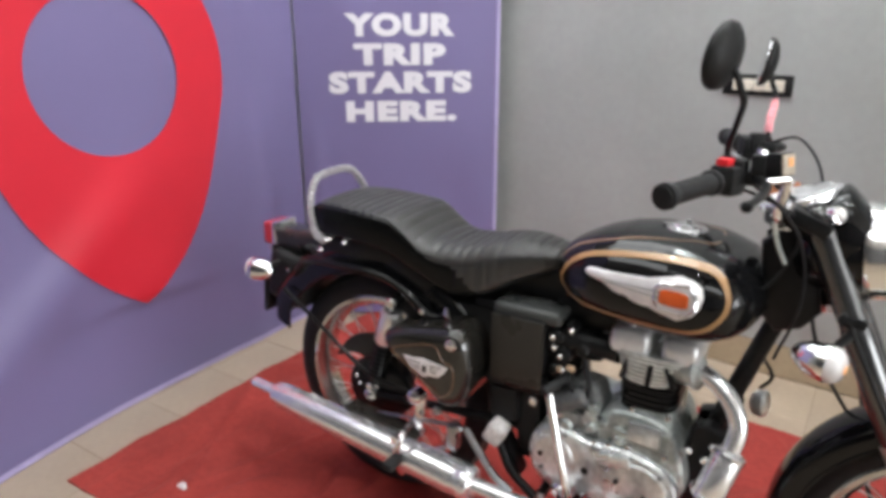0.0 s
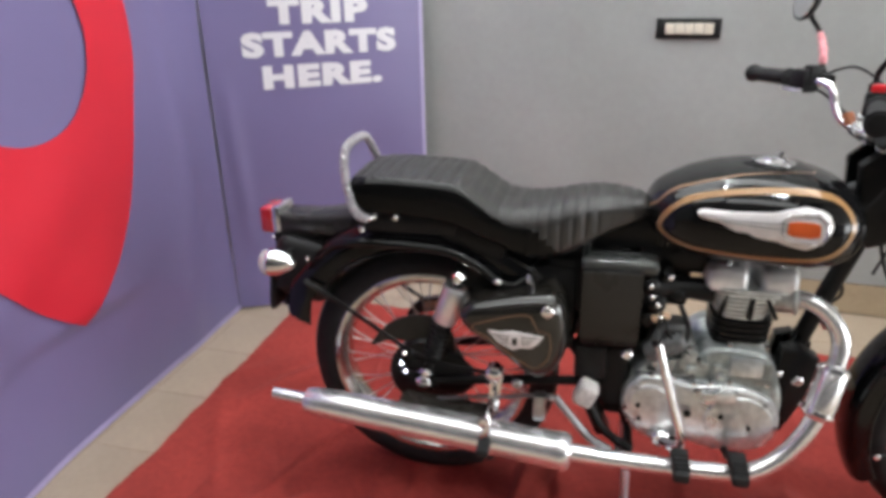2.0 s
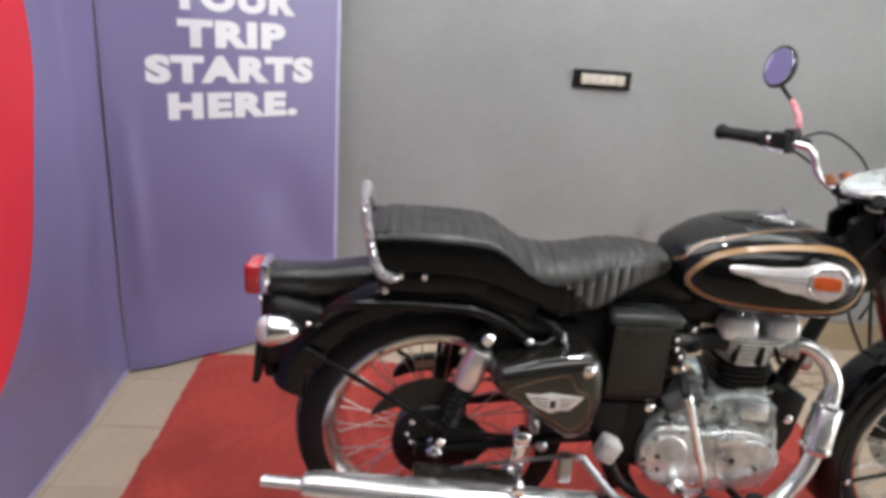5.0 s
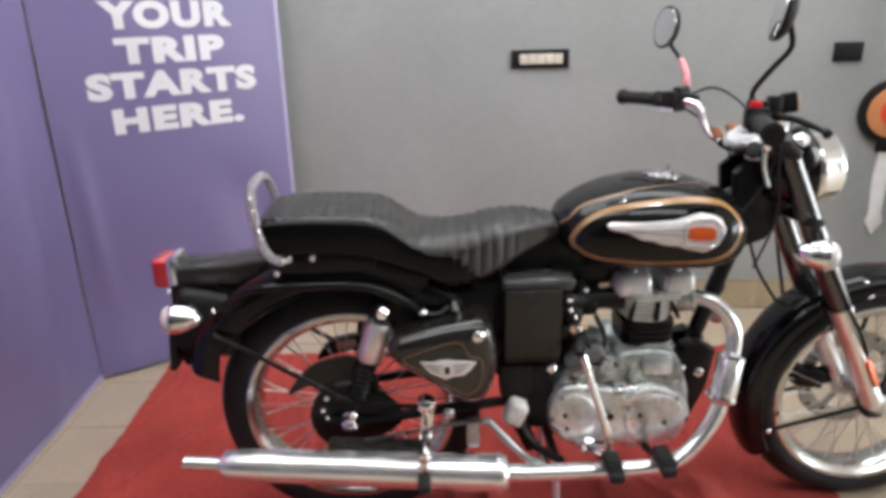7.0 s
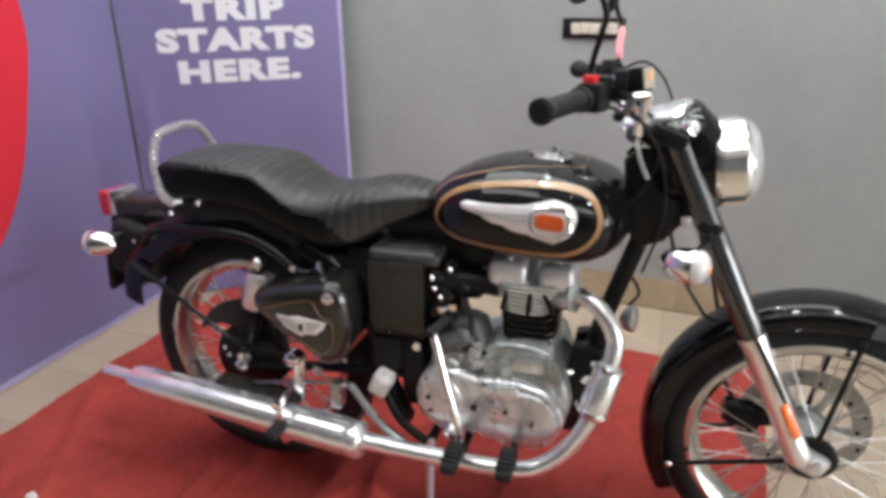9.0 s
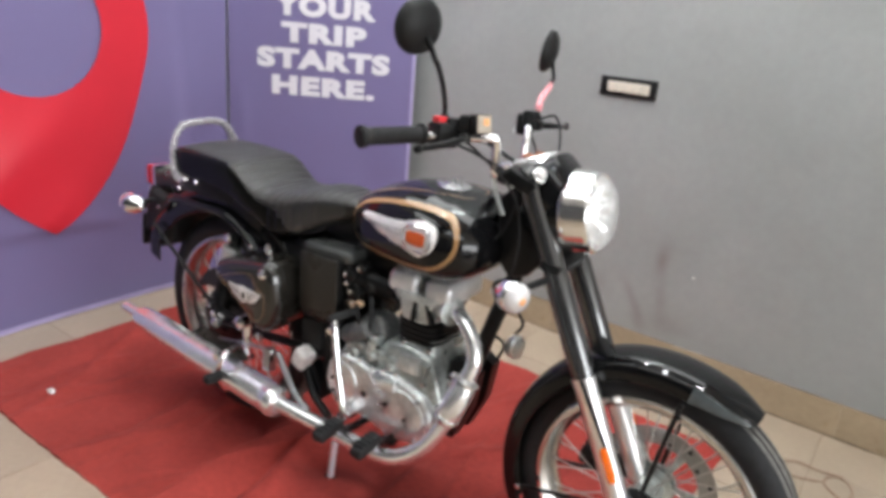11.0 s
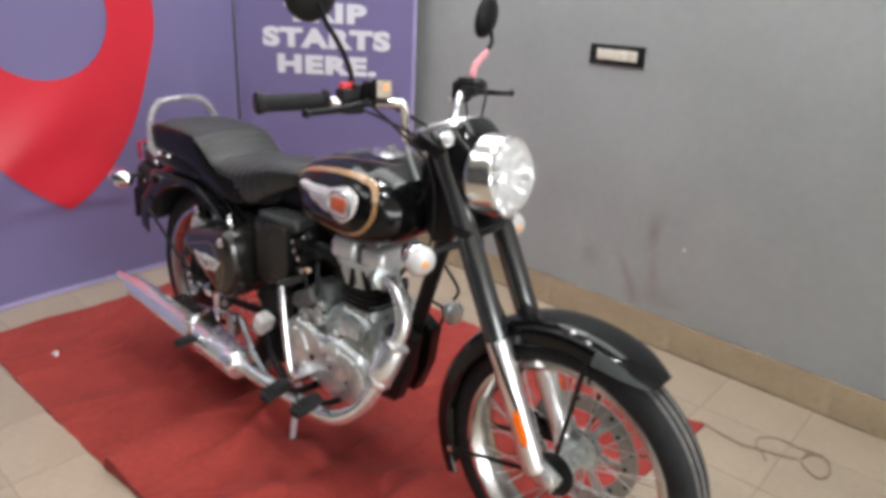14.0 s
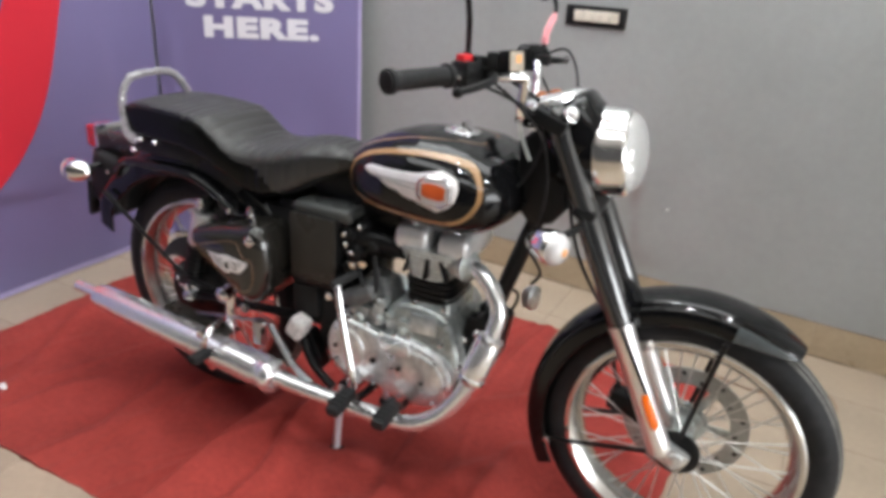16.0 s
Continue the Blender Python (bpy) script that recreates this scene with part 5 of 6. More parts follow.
for x, z in ((-0.1, 0.782), (-0.05, 0.782), (-0.131, 0.75)):
    for s in (-1, 1):
        bm = bm_new()
        bolt(bm, (x, 0.128 * s, z), (0, s, 0), 0.0085, 0.011)
        part("rail_bolt", bm, M_CHROME, bike)

# rear mudguard, tail and lamp
bm = fender(AX_R, arch(0.1, 0.35, 0.44), radians(46), radians(158), 60, lambda f: 0.01 * max(0, f - 0.75) * 4 - 0.03 * max(0, f - 0.9) * 10, lambda f: 0.35 - 0.03 * max(0.0, (f - 0.6) / 0.4))
rg = part("rear_mudguard", bm, M_BLACK, bike, "deep glossy black rear mudguard")
bm = bm_new()
for y in (-0.1, 0.1):
    lip(bm, AX_R, 0.353, y, radians(46), radians(128), 0.005)
part("rolled_edge", bm, M_BLACK, rg)
bm = bm_new()
add_box(bm, (-0.03, 0, 0.762), (0.24, 0.23, 0.05), 0.015)
add_box(bm, (0.13, 0, 0.73), (0.16, 0.22, 0.06), 0.02, Matrix.Rotation(radians(20), 3, "Y"))
part("seat_base", bm, M_SATIN, bike, "black seat base pan")
bm = bm_new()
for s in (-1, 1):
    tube(bm, [(0.25, 0.112 * s, 0.64), (0.225, 0.12 * s, 0.628), (0.19, 0.12 * s, 0.634), (0.146, 0.12 * s, 0.668), (0.1, 0.119 * s, 0.692), (0.045, 0.118 * s, 0.706), (-0.06, 0.117 * s, 0.71), (-0.165, 0.112 * s, 0.706), (-0.22, 0.1 * s, 0.692), (-0.265, 0.085 * s, 0.655)], 0.0125, 12)
part("seat_frame", bm, M_BLACK, bike, "black tubular rear frame loop")
for x, z in ((0.19, 0.64),):
    bm = bm_new()
    bolt(bm, (x, -0.131, z), (0, -1, 0), 0.009, 0.008)
    part("frame_bolt", bm, M_CHROME, bike)
bm = bm_new()
tube(bm, [(0.262, -0.134, 0.668), (0.265, -0.137, 0.65), (0.275, -0.135, 0.632)], [0.006, 0.009, 0.006], 8)
part("seat_catch", bm, M_CHROME, bike)

bm = bm_new()
loops = []
for x, zc, hy, hz in ((-0.16, 0.725, 0.06, 0.045), (-0.22, 0.718, 0.056, 0.042), (-0.27, 0.715, 0.052, 0.036), (-0.33, 0.714, 0.05, 0.034), (-0.385, 0.715, 0.047, 0.033), (-0.392, 0.716, 0.04, 0.028)):
    loops.append([Vector((x, hy * math.copysign(abs(math.cos(a)) ** 0.6, math.cos(a)), zc + hz * math.copysign(abs(math.sin(a)) ** 0.6, math.sin(a)))) for a in [2 * math.pi * i / 28 for i in range(28)]])
rings(bm, loops)
tail = part("tail_housing", bm, M_TAIL, bike, "black tail lamp housing")
bm = bm_new()
add_box(bm, (-0.397, 0, 0.722), (0.022, 0.092, 0.078), 0.01)
part("lamp_bezel", bm, M_CHROME, tail, "chrome tail lamp bezel")
bm = bm_new()
add_box(bm, (-0.424, 0, 0.722), (0.04, 0.084, 0.07), 0.012, None, 3)
part("tail_lens", bm, M_LENS_RED, tail, "red tail lamp lens")
bm = bm_new()
add_box(bm, (-0.335, 0, 0.655), (0.13, 0.085, 0.075), 0.014)
add_box(bm, (-0.39, 0, 0.625), (0.03, 0.1, 0.14), 0.008)
add_box(bm, (-0.36, 0, 0.575), (0.08, 0.12, 0.11), 0.014, Matrix.Rotation(radians(10), 3, "Y"))
add_box(bm, (-0.408, 0, 0.545), (0.016, 0.17, 0.11), 0.005, Matrix.Rotation(radians(6), 3, "Y"))
add_box(bm, (-0.375, 0, 0.51), (0.05, 0.1, 0.05), 0.008)
add_box(bm, (-0.325, 0, 0.605), (0.15, 0.17, 0.16), 0.03, Matrix.Rotation(radians(12), 3, "Y"), 3)
part("plate_holder", bm, M_PLASTIC, bike, "black plastic number plate holder")
for x, y, z in ((-0.405, -0.05, 0.682), (-0.36, -0.05, 0.64), (-0.295, -0.095, 0.648)):
    bm = bm_new()
    bolt(bm, (x, y, z), (0, -1, 0), 0.006, 0.006)
    part("tail_bolt", bm, M_CHROME, bike)
# long thin stay beside the rear wheel
for s in (-1, 1):
    bm = bm_new()
    tube(bm, [(-0.3, 0.115 * s, 0.595), (-0.18, 0.125 * s, 0.53), (-0.02, 0.13 * s, 0.43), (0.06, 0.13 * s, 0.405), (0.19, 0.13 * s, 0.393)], 0.0058, 8)
    bolt(bm, (-0.02, 0.137 * s, 0.43), (0, s, 0), 0.007, 0.006)
    part("mudguard_stay", bm, M_SATIN, bike, "thin black rear mudguard stay")

# rear shock absorbers and swing arm
for s in (-1, 1):
    top, low = Vector((0.098, 0.118 * s, 0.645)), Vector((0.012, 0.112 * s, 0.375))
    ax = low - top
    bm = bm_new()
    lathe(bm, top, ax, [(0.03, 0.012), (0.033, 0.027), (0.038, 0.0298), (0.128, 0.0298), (0.133, 0.026)], 24)
    sh = part("shock_absorber", bm, M_SLIDER, bike, "rear shock with chrome upper cover")
    bm = bm_new()
    lathe(bm, top, ax, [(0.128, 0.024)] + [(0.132 + 0.0075 * k, 0.0265 if k % 2 else 0.0215) for k in range(15)] + [(0.245, 0.024), (0.25, 0.013), (0.275, 0.011)], 20)
    part("shock_spring", bm, M_SATIN, sh)
    bm = bm_new()
    lathe(bm, top, ax, [(-0.014, 0.006), (-0.008, 0.017), (0.008, 0.017), (0.018, 0.013), (0.034, 0.013)], 18)
    part("shock_eye", bm, M_SATIN, sh, "black upper shock eye")
    bm = bm_new()
    bolt(bm, top + Vector((0, 0.012 * s, 0.0)), (0, s, 0), 0.0155, 0.016)
    part("shock_bolt", bm, M_CHROME, sh)
    bm = bm_new()
    bolt(bm, low + Vector((0, 0.012 * s, 0.0)), (0, s, 0), 0.012, 0.012)
    part("shock_bolt", bm, M_CHROME, sh)
    bm = bm_new()
    tube(bm, [(0.46, 0.085 * s, 0.378), (0.3, 0.095 * s, 0.37), (0.12, 0.1 * s, 0.352), (0.0, 0.1 * s, 0.337)], 0.0125, 12)
    add_box(bm, (-0.005, 0.1 * s, 0.335), (0.08, 0.012, 0.04), 0.004)
    part("swing_arm", bm, M_SATIN, bike, "black swing arm tube")
    bm = bm_new()
    plate(bm, [(0.06, 0.62), (0.1, 0.68), (0.19, 0.66), (0.2, 0.62), (0.15, 0.6)], lambda a, b: Vector((a, 0.1 * s, b)), (0, s, 0), 0.006)
    part("shock_mount", bm, M_SATIN, bike)

bm = bm_new()
plate(bm, [(0.02, 0.3), (0.1, 0.3), (0.128, 0.33), (0.128, 0.375), (0.09, 0.41), (0.02, 0.425)], lambda a, b: Vector((a, -0.085, b)), (0, -1, 0), 0.012, 0.005)
part("swing_arm_end", bm, M_SATIN, bike)

bm = bm_new()
plate(bm, smooth_outline([(-0.1, 0.41), (-0.06, 0.46), (0.05, 0.475), (0.2, 0.46), (0.36, 0.43), (0.36, 0.4), (0.2, 0.425), (0.05, 0.44), (-0.05, 0.425)], 4), lambda a, b: Vector((a, 0.1, b)), (0, 1, 0), 0.03, 0.006)
cg = part("chain_guard", bm, M_SATIN, bike, "black chain guard")
bm = bm_new()
add_box(bm, (-0.02, 0.098, 0.452), (0.055, 0.003, 0.022), 0.001, Matrix.Rotation(radians(-8), 3, "Y"))
part("warning_label", bm, M_LABEL, cg, "small yellow label on the chain guard")
bm = bm_new()
add_box(bm, (0.02, 0.125, 0.53), (0.012, 0.012, 0.16), 0.003, Matrix.Rotation(radians(5), 3, "Y"))
part("guard_bracket", bm, M_SATIN, bike)

# main frame tubes
bm = bm_new()
tube(bm, [(0.99, 0, 0.87), (0.965, 0, 0.76), (0.915, 0, 0.6), (0.87, 0, 0.45), (0.835, 0, 0.32)], 0.02, 14)
part("down_tube", bm, M_SATIN, bike, "black frame down tube")
bm = bm_new()
tube(bm, [(0.975, 0, 0.875), (0.8, 0, 0.8), (0.55, 0, 0.76), (0.42, 0, 0.73)], 0.022, 14)
tube(bm, [(0.42, 0, 0.74), (0.4, 0, 0.55), (0.42, 0, 0.35), (0.45, 0, 0.26)], 0.02, 14)
tube(bm, [(0.24, -0.09, 0.64), (0.36, -0.08, 0.48), (0.42, -0.07, 0.36)], 0.012, 12)
tube(bm, [(0.24, 0.09, 0.64), (0.36, 0.08, 0.48), (0.42, 0.07, 0.36)], 0.012, 12)
part("main_frame", bm, M_SATIN, bike, "black tubular main frame")
for s in (-1, 1):
    bm = bm_new()
    plate(bm, [(0.838, 0.49), (0.875, 0.5), (0.918, 0.475), (0.903, 0.37), (0.862, 0.275), (0.803, 0.268), (0.812, 0.37), (0.832, 0.44)], lambda a, b: Vector((a, 0.02 * s, b)), (0, s, 0), 0.04, 0.006)
    bolt(bm, (0.875, 0.058 * s, 0.42), (0, s, 0), 0.011, 0.01)
    part("engine_mount", bm, M_SATIN, bike, "black engine mounting plates")
bm = bm_new()
bolt(bm, (0.878, -0.058, 0.418), (0, -1, 0), 0.013, 0.012)
part("mount_bolt", bm, M_CHROME, bike)
bm = bm_new()
bolt(bm, (0.838, -0.058, 0.43), (0, -1, 0), 0.008, 0.008)
part("mount_bolt", bm, M_CHROME, bike)

# engine
bm = bm_new()
CASE = smooth_outline([(0.5, 0.36), (0.515, 0.43), (0.56, 0.475), (0.63, 0.47), (0.68, 0.505), (0.79, 0.5), (0.83, 0.43), (0.845, 0.35), (0.81, 0.275), (0.74, 0.245), (0.62, 0.25), (0.53, 0.28)], 5)
plate(bm, CASE, lambda a, b: Vector((a, 0.0, b)), (0, -1, 0), 0.105, 0.02)
plate(bm, CASE, lambda a, b: Vector((a, 0.0, b)), (0, 1, 0), 0.105, 0.02)
engine = part("engine", bm, M_CAST, bike, "silver cast aluminium single-cylinder engine")
bm = bm_new()
COVER = smooth_outline([(0.487, 0.345), (0.497, 0.395), (0.53, 0.43), (0.585, 0.432), (0.64, 0.42), (0.7, 0.427), (0.76, 0.42), (0.81, 0.397), (0.838, 0.35), (0.83, 0.3), (0.795, 0.262), (0.72, 0.25), (0.655, 0.262), (0.61, 0.268), (0.55, 0.266), (0.506, 0.295)], 5)
plate(bm, COVER, lambda a, b: Vector((a, -0.1, b)), (0, -1, 0), 0.034, 0.016)
part("timing_cover", bm, M_ALU, engine, "polished aluminium engine side cover")
bm = bm_new()
q = [(0.748 + 0.076 * math.cos(2 * math.pi * i / 36), 0.335 + 0.068 * math.sin(2 * math.pi * i / 36)) for i in range(36)]
plate(bm, q, lambda a, b: Vector((a, -0.132, b)), (0, -1, 0), 0.008, 0.0065)
part("cover_boss", bm, M_ALU, engine, "raised round cover boss")
bm = bm_new()
q = [(0.552 + 0.052 * math.cos(2 * math.pi * i / 28), 0.352 + 0.06 * math.sin(2 * math.pi * i / 28)) for i in range(28)]
plate(bm, q, lambda a, b: Vector((a, -0.132, b)), (0, -1, 0), 0.008, 0.0065)
part("cover_boss", bm, M_ALU, engine, "raised round cover boss")
for i in range(0, len(COVER), 7):
    bm = bm_new()
    x, z = COVER[i]
    bolt(bm, (x + (0.66 - x) * 0.07, -0.13, z + (0.34 - z) * 0.13), (0, -1, 0), 0.006, 0.008)
    part("cover_screw", bm, M_STEEL, engine)
def loft(bm, rows, power=0.5, n=40):
    """Rounded-square rings: z, x low, x high, y low, y high."""
    loops = []
    for z, x0, x1, y0, y1 in rows:
        loop = []
        for i in range(n):
            c, t = math.cos(2 * math.pi * i / n), math.sin(2 * math.pi * i / n)
            loop.append(Vector(((x0 + x1) / 2 + (x1 - x0) / 2 * math.copysign(abs(c) ** power, c), (y0 + y1) / 2 + (y1 - y0) / 2 * math.copysign(abs(t) ** power, t), z)))
        loops.append(loop)
    return rings(bm, loops)


bm = bm_new()
loft(bm, ((0.4, 0.64, 0.825, -0.12, 0.1), (0.43, 0.665, 0.815, -0.114, 0.09), (0.46, 0.69, 0.81, -0.104, 0.08), (0.485, 0.702, 0.807, -0.094, 0.08), (0.51, 0.707, 0.805, -0.085, 0.08), (0.525, 0.712, 0.8, -0.075, 0.07)), 0.45)
part("crankcase_neck", bm, M_CAST, engine, "cast crankcase neck under the barrel")
bm = bm_new()
loft(bm, ((0.4, 0.52, 0.66, -0.115, 0.0), (0.44, 0.528, 0.66, -0.11, 0.0), (0.49, 0.54, 0.65, -0.095, 0.0), (0.525, 0.555, 0.635, -0.085, 0.0), (0.54, 0.57, 0.62, -0.075, -0.02)), 0.45)
part("upper_case", bm, M_CAST_DARK, engine)
bm = bm_new()
lathe(bm, (0.56, -0.105, 0.49), (1, 0.1, 0.55), [(-0.03, 0.02), (-0.02, 0.026), (0.055, 0.026), (0.065, 0.018), (0.068, 0.002)], 20)
part("starter_housing", bm, M_CAST_DARK, engine)
bm = bm_new()
add_box(bm, (0.752, -0.112, 0.47), (0.07, 0.02, 0.045), 0.007, Matrix.Rotation(radians(-12), 3, "X"))
part("case_pad", bm, M_ALU, engine)
for i in range(5):
    bm = bm_new()
    add_box(bm, (0.6, -0.112, 0.435 + 0.009 * i), (0.06 - 0.005 * i, 0.01, 0.004), 0.001)
    part("case_rib", bm, M_CAST, engine)
for x, z, r in ((0.575, 0.44, 0.016), (0.635, 0.452, 0.013), (0.7, 0.44, 0.012), (0.66, 0.47, 0.01)):
    bm = bm_new()
    lathe(bm, (x, -0.1, z), (0, -1, 0), [(0, r), (0.02, r), (0.026, r * 0.7), (0.027, 0.001)], 18)
    part("case_boss", bm, M_CAST, engine)
for x, z, r in ((0.525, 0.36, 0.006), (0.53, 0.325, 0.005), (0.635, 0.352, 0.009), (0.708, 0.352, 0.006), (0.77, 0.33, 0.005)):
    bm = bm_new()
    lathe(bm, (x, -0.144, z), (0, -1, 0), [(0, r), (0.004, r), (0.0045, 0.001)], 14)
    part("plug", bm, M_SATIN, engine, "small black plug")
bm = bm_new()
add_box(bm, (0.7, -0.135, 0.402), (0.07, 0.03, 0.03), 0.008, Matrix.Rotation(radians(-8), 3, "Y"))
part("cover_block", bm, M_ALU, engine, "raised oblong cover block")
for i in range(4):
    bm = bm_new()
    k = i / 3
    add_box(bm, (0.756 - 0.004 * k, -0.104 - 0.012 * k, 0.487 - 0.014 * i), (0.085 + 0.02 * k, 0.012, 0.004), 0.0015)
    part("case_rib", bm, M_CAST, engine)
# barrel: a squarish black finned sleeve; the silver head above it is finned all round
bm = bm_new()
rows = []
for k in range(5):
    z, g = 0.5 + 0.0145 * k, 0.001 * k
    rows += [(z, 0.686 - g, 0.794 + g, -0.078 - g, 0.064), (z + 0.001, 0.678 - g, 0.802 + g, -0.086 - g, 0.07), (z + 0.0085, 0.678 - g, 0.802 + g, -0.086 - g, 0.07), (z + 0.0095, 0.686 - g, 0.794 + g, -0.078 - g, 0.064)]
loft(bm, rows, 0.5)
part("barrel", bm, M_SATIN, engine, "black finned engine barrel")
bm = bm_new()
loft(bm, ((0.57, 0.69, 0.782, -0.078, 0.06), (0.61, 0.683, 0.795, -0.084, 0.06), (0.648, 0.674, 0.822, -0.09, 0.06)), 0.6)
# black core puts the shade between the silver fins into its colour
head = part("cylinder_head", bm, M_SATIN, bike, "core of the silver finned cylinder head, blackened for shade between fins")
for i in range(7):
    z, k = 0.5745 + 0.0115 * i, i / 6
    x0, x1, y0 = 0.68 - 0.03 * k, 0.792 + 0.05 * k ** 1.3, -0.088 - 0.016 * k
    bm = bm_new()
    loft(bm, ((z, x0 + 0.002, x1 - 0.002, y0 + 0.002, 0.064), (z + 0.001, x0, x1, y0, 0.066), (z + 0.006, x0, x1, y0, 0.066), (z + 0.007, x0 + 0.002, x1 - 0.002, y0 + 0.002, 0.064)), 0.62, 48)
    part("fin", bm, M_FIN, head, "silver cooling fin")
# black strips laid across the fins stand for shaded gaps
for x, y, lean, w in ((0.69, -0.087, 14, 0.008), (0.746, -0.0955, 4, 0.011), (0.788, -0.092, -26, 0.009)):
    bm = bm_new()
    add_box(bm, (x, y, 0.61), (w, 0.018, 0.052), 0.002, Matrix.Rotation(radians(lean), 3, "Y") @ Matrix.Rotation(radians(-8), 3, "X"))
    part("head_slot", bm, M_SATIN, head, "black strip for the shaded gap between the fins")
for y in (-0.052, -0.022, 0.01):
    bm = bm_new()
    add_box(bm, (0.809, y, 0.612), (0.018, 0.009, 0.05), 0.002, Matrix.Rotation(radians(28), 3, "Y"))
    part("head_slot", bm, M_SATIN, head, "black strip for the shaded gap between the fins")
for x0, x1 in ((0.646, 0.74), (0.759, 0.842)):
    bm = bm_new()
    loft(bm, ((0.642, x0 + 0.004, x1 - 0.004, -0.09, 0.07), (0.652, x0, x1, -0.094, 0.07), (0.676, x0 + 0.001, x1 - 0.001, -0.092, 0.07), (0.687, x0 + 0.003, x1 - 0.003, -0.088, 0.065), (0.694, x0 + 0.008, x1 - 0.008, -0.081, 0.06), (0.697, x0 + 0.016, x1 - 0.016, -0.07, 0.05)), 0.34)
    part("rocker_cover", bm, M_ROCKER, engine, "bright domed rocker cover")
    for y in (-0.075, 0.04):
        bm = bm_new()
        bolt(bm, ((x0 + x1) / 2, y * 0.85, 0.693), (0, -0.15, 1), 0.0075, 0.009)
        part("rocker_bolt", bm, M_CHROME, engine)
bm = bm_new()
lathe(bm, (0.80, -0.06, 0.622), (1, -0.3, 0.15), [(0, 0.032), (0.03, 0.032), (0.034, 0.03), (0.036, 0.036), (0.044, 0.036), (0.046, 0.026)], 28)
part("exhaust_port", bm, M_CAST, engine)
for x, y, z in ((0.68, -0.118, 0.425), (0.72, -0.116, 0.432), (0.8, -0.112, 0.43), (0.55, -0.118, 0.43), (0.6, -0.117, 0.43), (0.645, -0.118, 0.418), (0.565, -0.104, 0.505), (0.63, -0.1, 0.5), (0.716, -0.088, 0.512), (0.793, -0.088, 0.512)):
    bm = bm_new()
    bolt(bm, (x, y, z), (0, -1, 0.15), 0.0075, 0.01)
    part("case_bolt", bm, M_CHROME, engine)
for x, z, w, h in ((0.575, 0.46, 0.05, 0.03), (0.63, 0.475, 0.03, 0.05), (0.7, 0.45, 0.035, 0.03), (0.79, 0.455, 0.03, 0.06)):
    bm = bm_new()
    add_box(bm, (x, -0.1, z), (w, 0.035, h), 0.005, Matrix.Rotation(radians(8), 3, "Y"))
    part("case_block", bm, M_CAST, engine)
bm = bm_new()
add_box(bm, (0.59, 0, 0.695), (0.17, 0.1, 0.075), 0.02)
add_box(bm, (0.49, 0, 0.75), (0.2, 0.1, 0.08), 0.02)
add_box(bm, (0.56, 0, 0.62), (0.13, 0.08, 0.1), 0.02)
add_box(bm, (0.47, 0.04, 0.5), (0.19, 0.08, 0.15), 0.02)
part("frame_cover", bm, M_SATIN, bike, "black cover between frame tubes")
# kick starter
bm = bm_new()
tube(bm, [(0.582, -0.135, 0.276), (0.598, -0.175, 0.282), (0.618, -0.2, 0.305), (0.615, -0.205, 0.34), (0.586, -0.194, 0.43), (0.557, -0.178, 0.525), (0.551, -0.172, 0.543)], [0.014, 0.013, 0.0105, 0.0098, 0.0098, 0.0098, 0.01], 12)
lathe(bm, (0.582, -0.13, 0.276), (0, -1, 0), [(0, 0.022), (0.02, 0.022), (0.028, 0.015), (0.03, 0.001)], 20)
kick = part("kick_starter", bm, M_CHROME, bike, "chrome kick start lever")
bm = bm_new()
lathe(bm, (0.544, -0.185, 0.547), (0.25, 1, 0.1), [(0, 0.008), (0.004, 0.011), (0.075, 0.011), (0.08, 0.006)], 14)
part("kick_pad", bm, M_RUBBER, kick, "dark rubber kick pad")

# intake, carburettor cover and boxes
bm = bm_new()
# body coloured black for its shaded front face; lid and top stay grey
add_box(bm, (0.446, -0.055, 0.588), (0.132, 0.135, 0.19), 0.01)
ab = part("air_box", bm, M_SATIN, bike, "dark grey square air filter box")
bm = bm_new()
add_box(bm, (0.446, -0.1255, 0.597), (0.132, 0.008, 0.168), 0.003)
part("box_lid", bm, M_BOX, ab)
bm = bm_new()
add_box(bm, (0.46, -0.05, 0.688), (0.17, 0.13, 0.034), 0.014, None, 3)
part("box_top", bm, M_BOX_TOP, ab)
bm = bm_new()
bolt(bm, (0.492, -0.12, 0.478), (0, -1, 0), 0.012, 0.01)
part("box_bolt", bm, M_CHROME, bike)
bm = bm_new()
lathe(bm, (0.5, -0.06, 0.63), (1, 0, 0), [(0, 0.048), (0.02, 0.048), (0.03, 0.036), (0.06, 0.034), (0.065, 0.03), (0.12, 0.026), (0.17, 0.03)], 24)
part("intake", bm, M_SATIN, bike, "black intake and throttle body")
for x, y, z, r in ((0.53, -0.105, 0.645, 0.02), (0.545, -0.1, 0.6, 0.023), (0.565, -0.095, 0.67, 0.014), (0.59, -0.085, 0.62, 0.018), (0.53, -0.1, 0.56, 0.017)):
    bm = bm_new()
    lathe(bm, (x, y + 0.03, z), (0, -1, 0), [(0, r), (0.03, r), (0.036, r * 0.7), (0.038, 0.001)], 16)
    part("throttle_fitting", bm, M_SATIN, bike)
for x, y, z in ((0.53, -0.114, 0.65), (0.548, -0.111, 0.605), (0.57, -0.106, 0.672), (0.557, -0.112, 0.575), (0.535, -0.114, 0.625)):
    bm = bm_new()
    bolt(bm, (x, y, z), (0, -1, 0), 0.006, 0.006)
    part("fitting_screw", bm, M_CHROME, bike)
bm = bm_new()
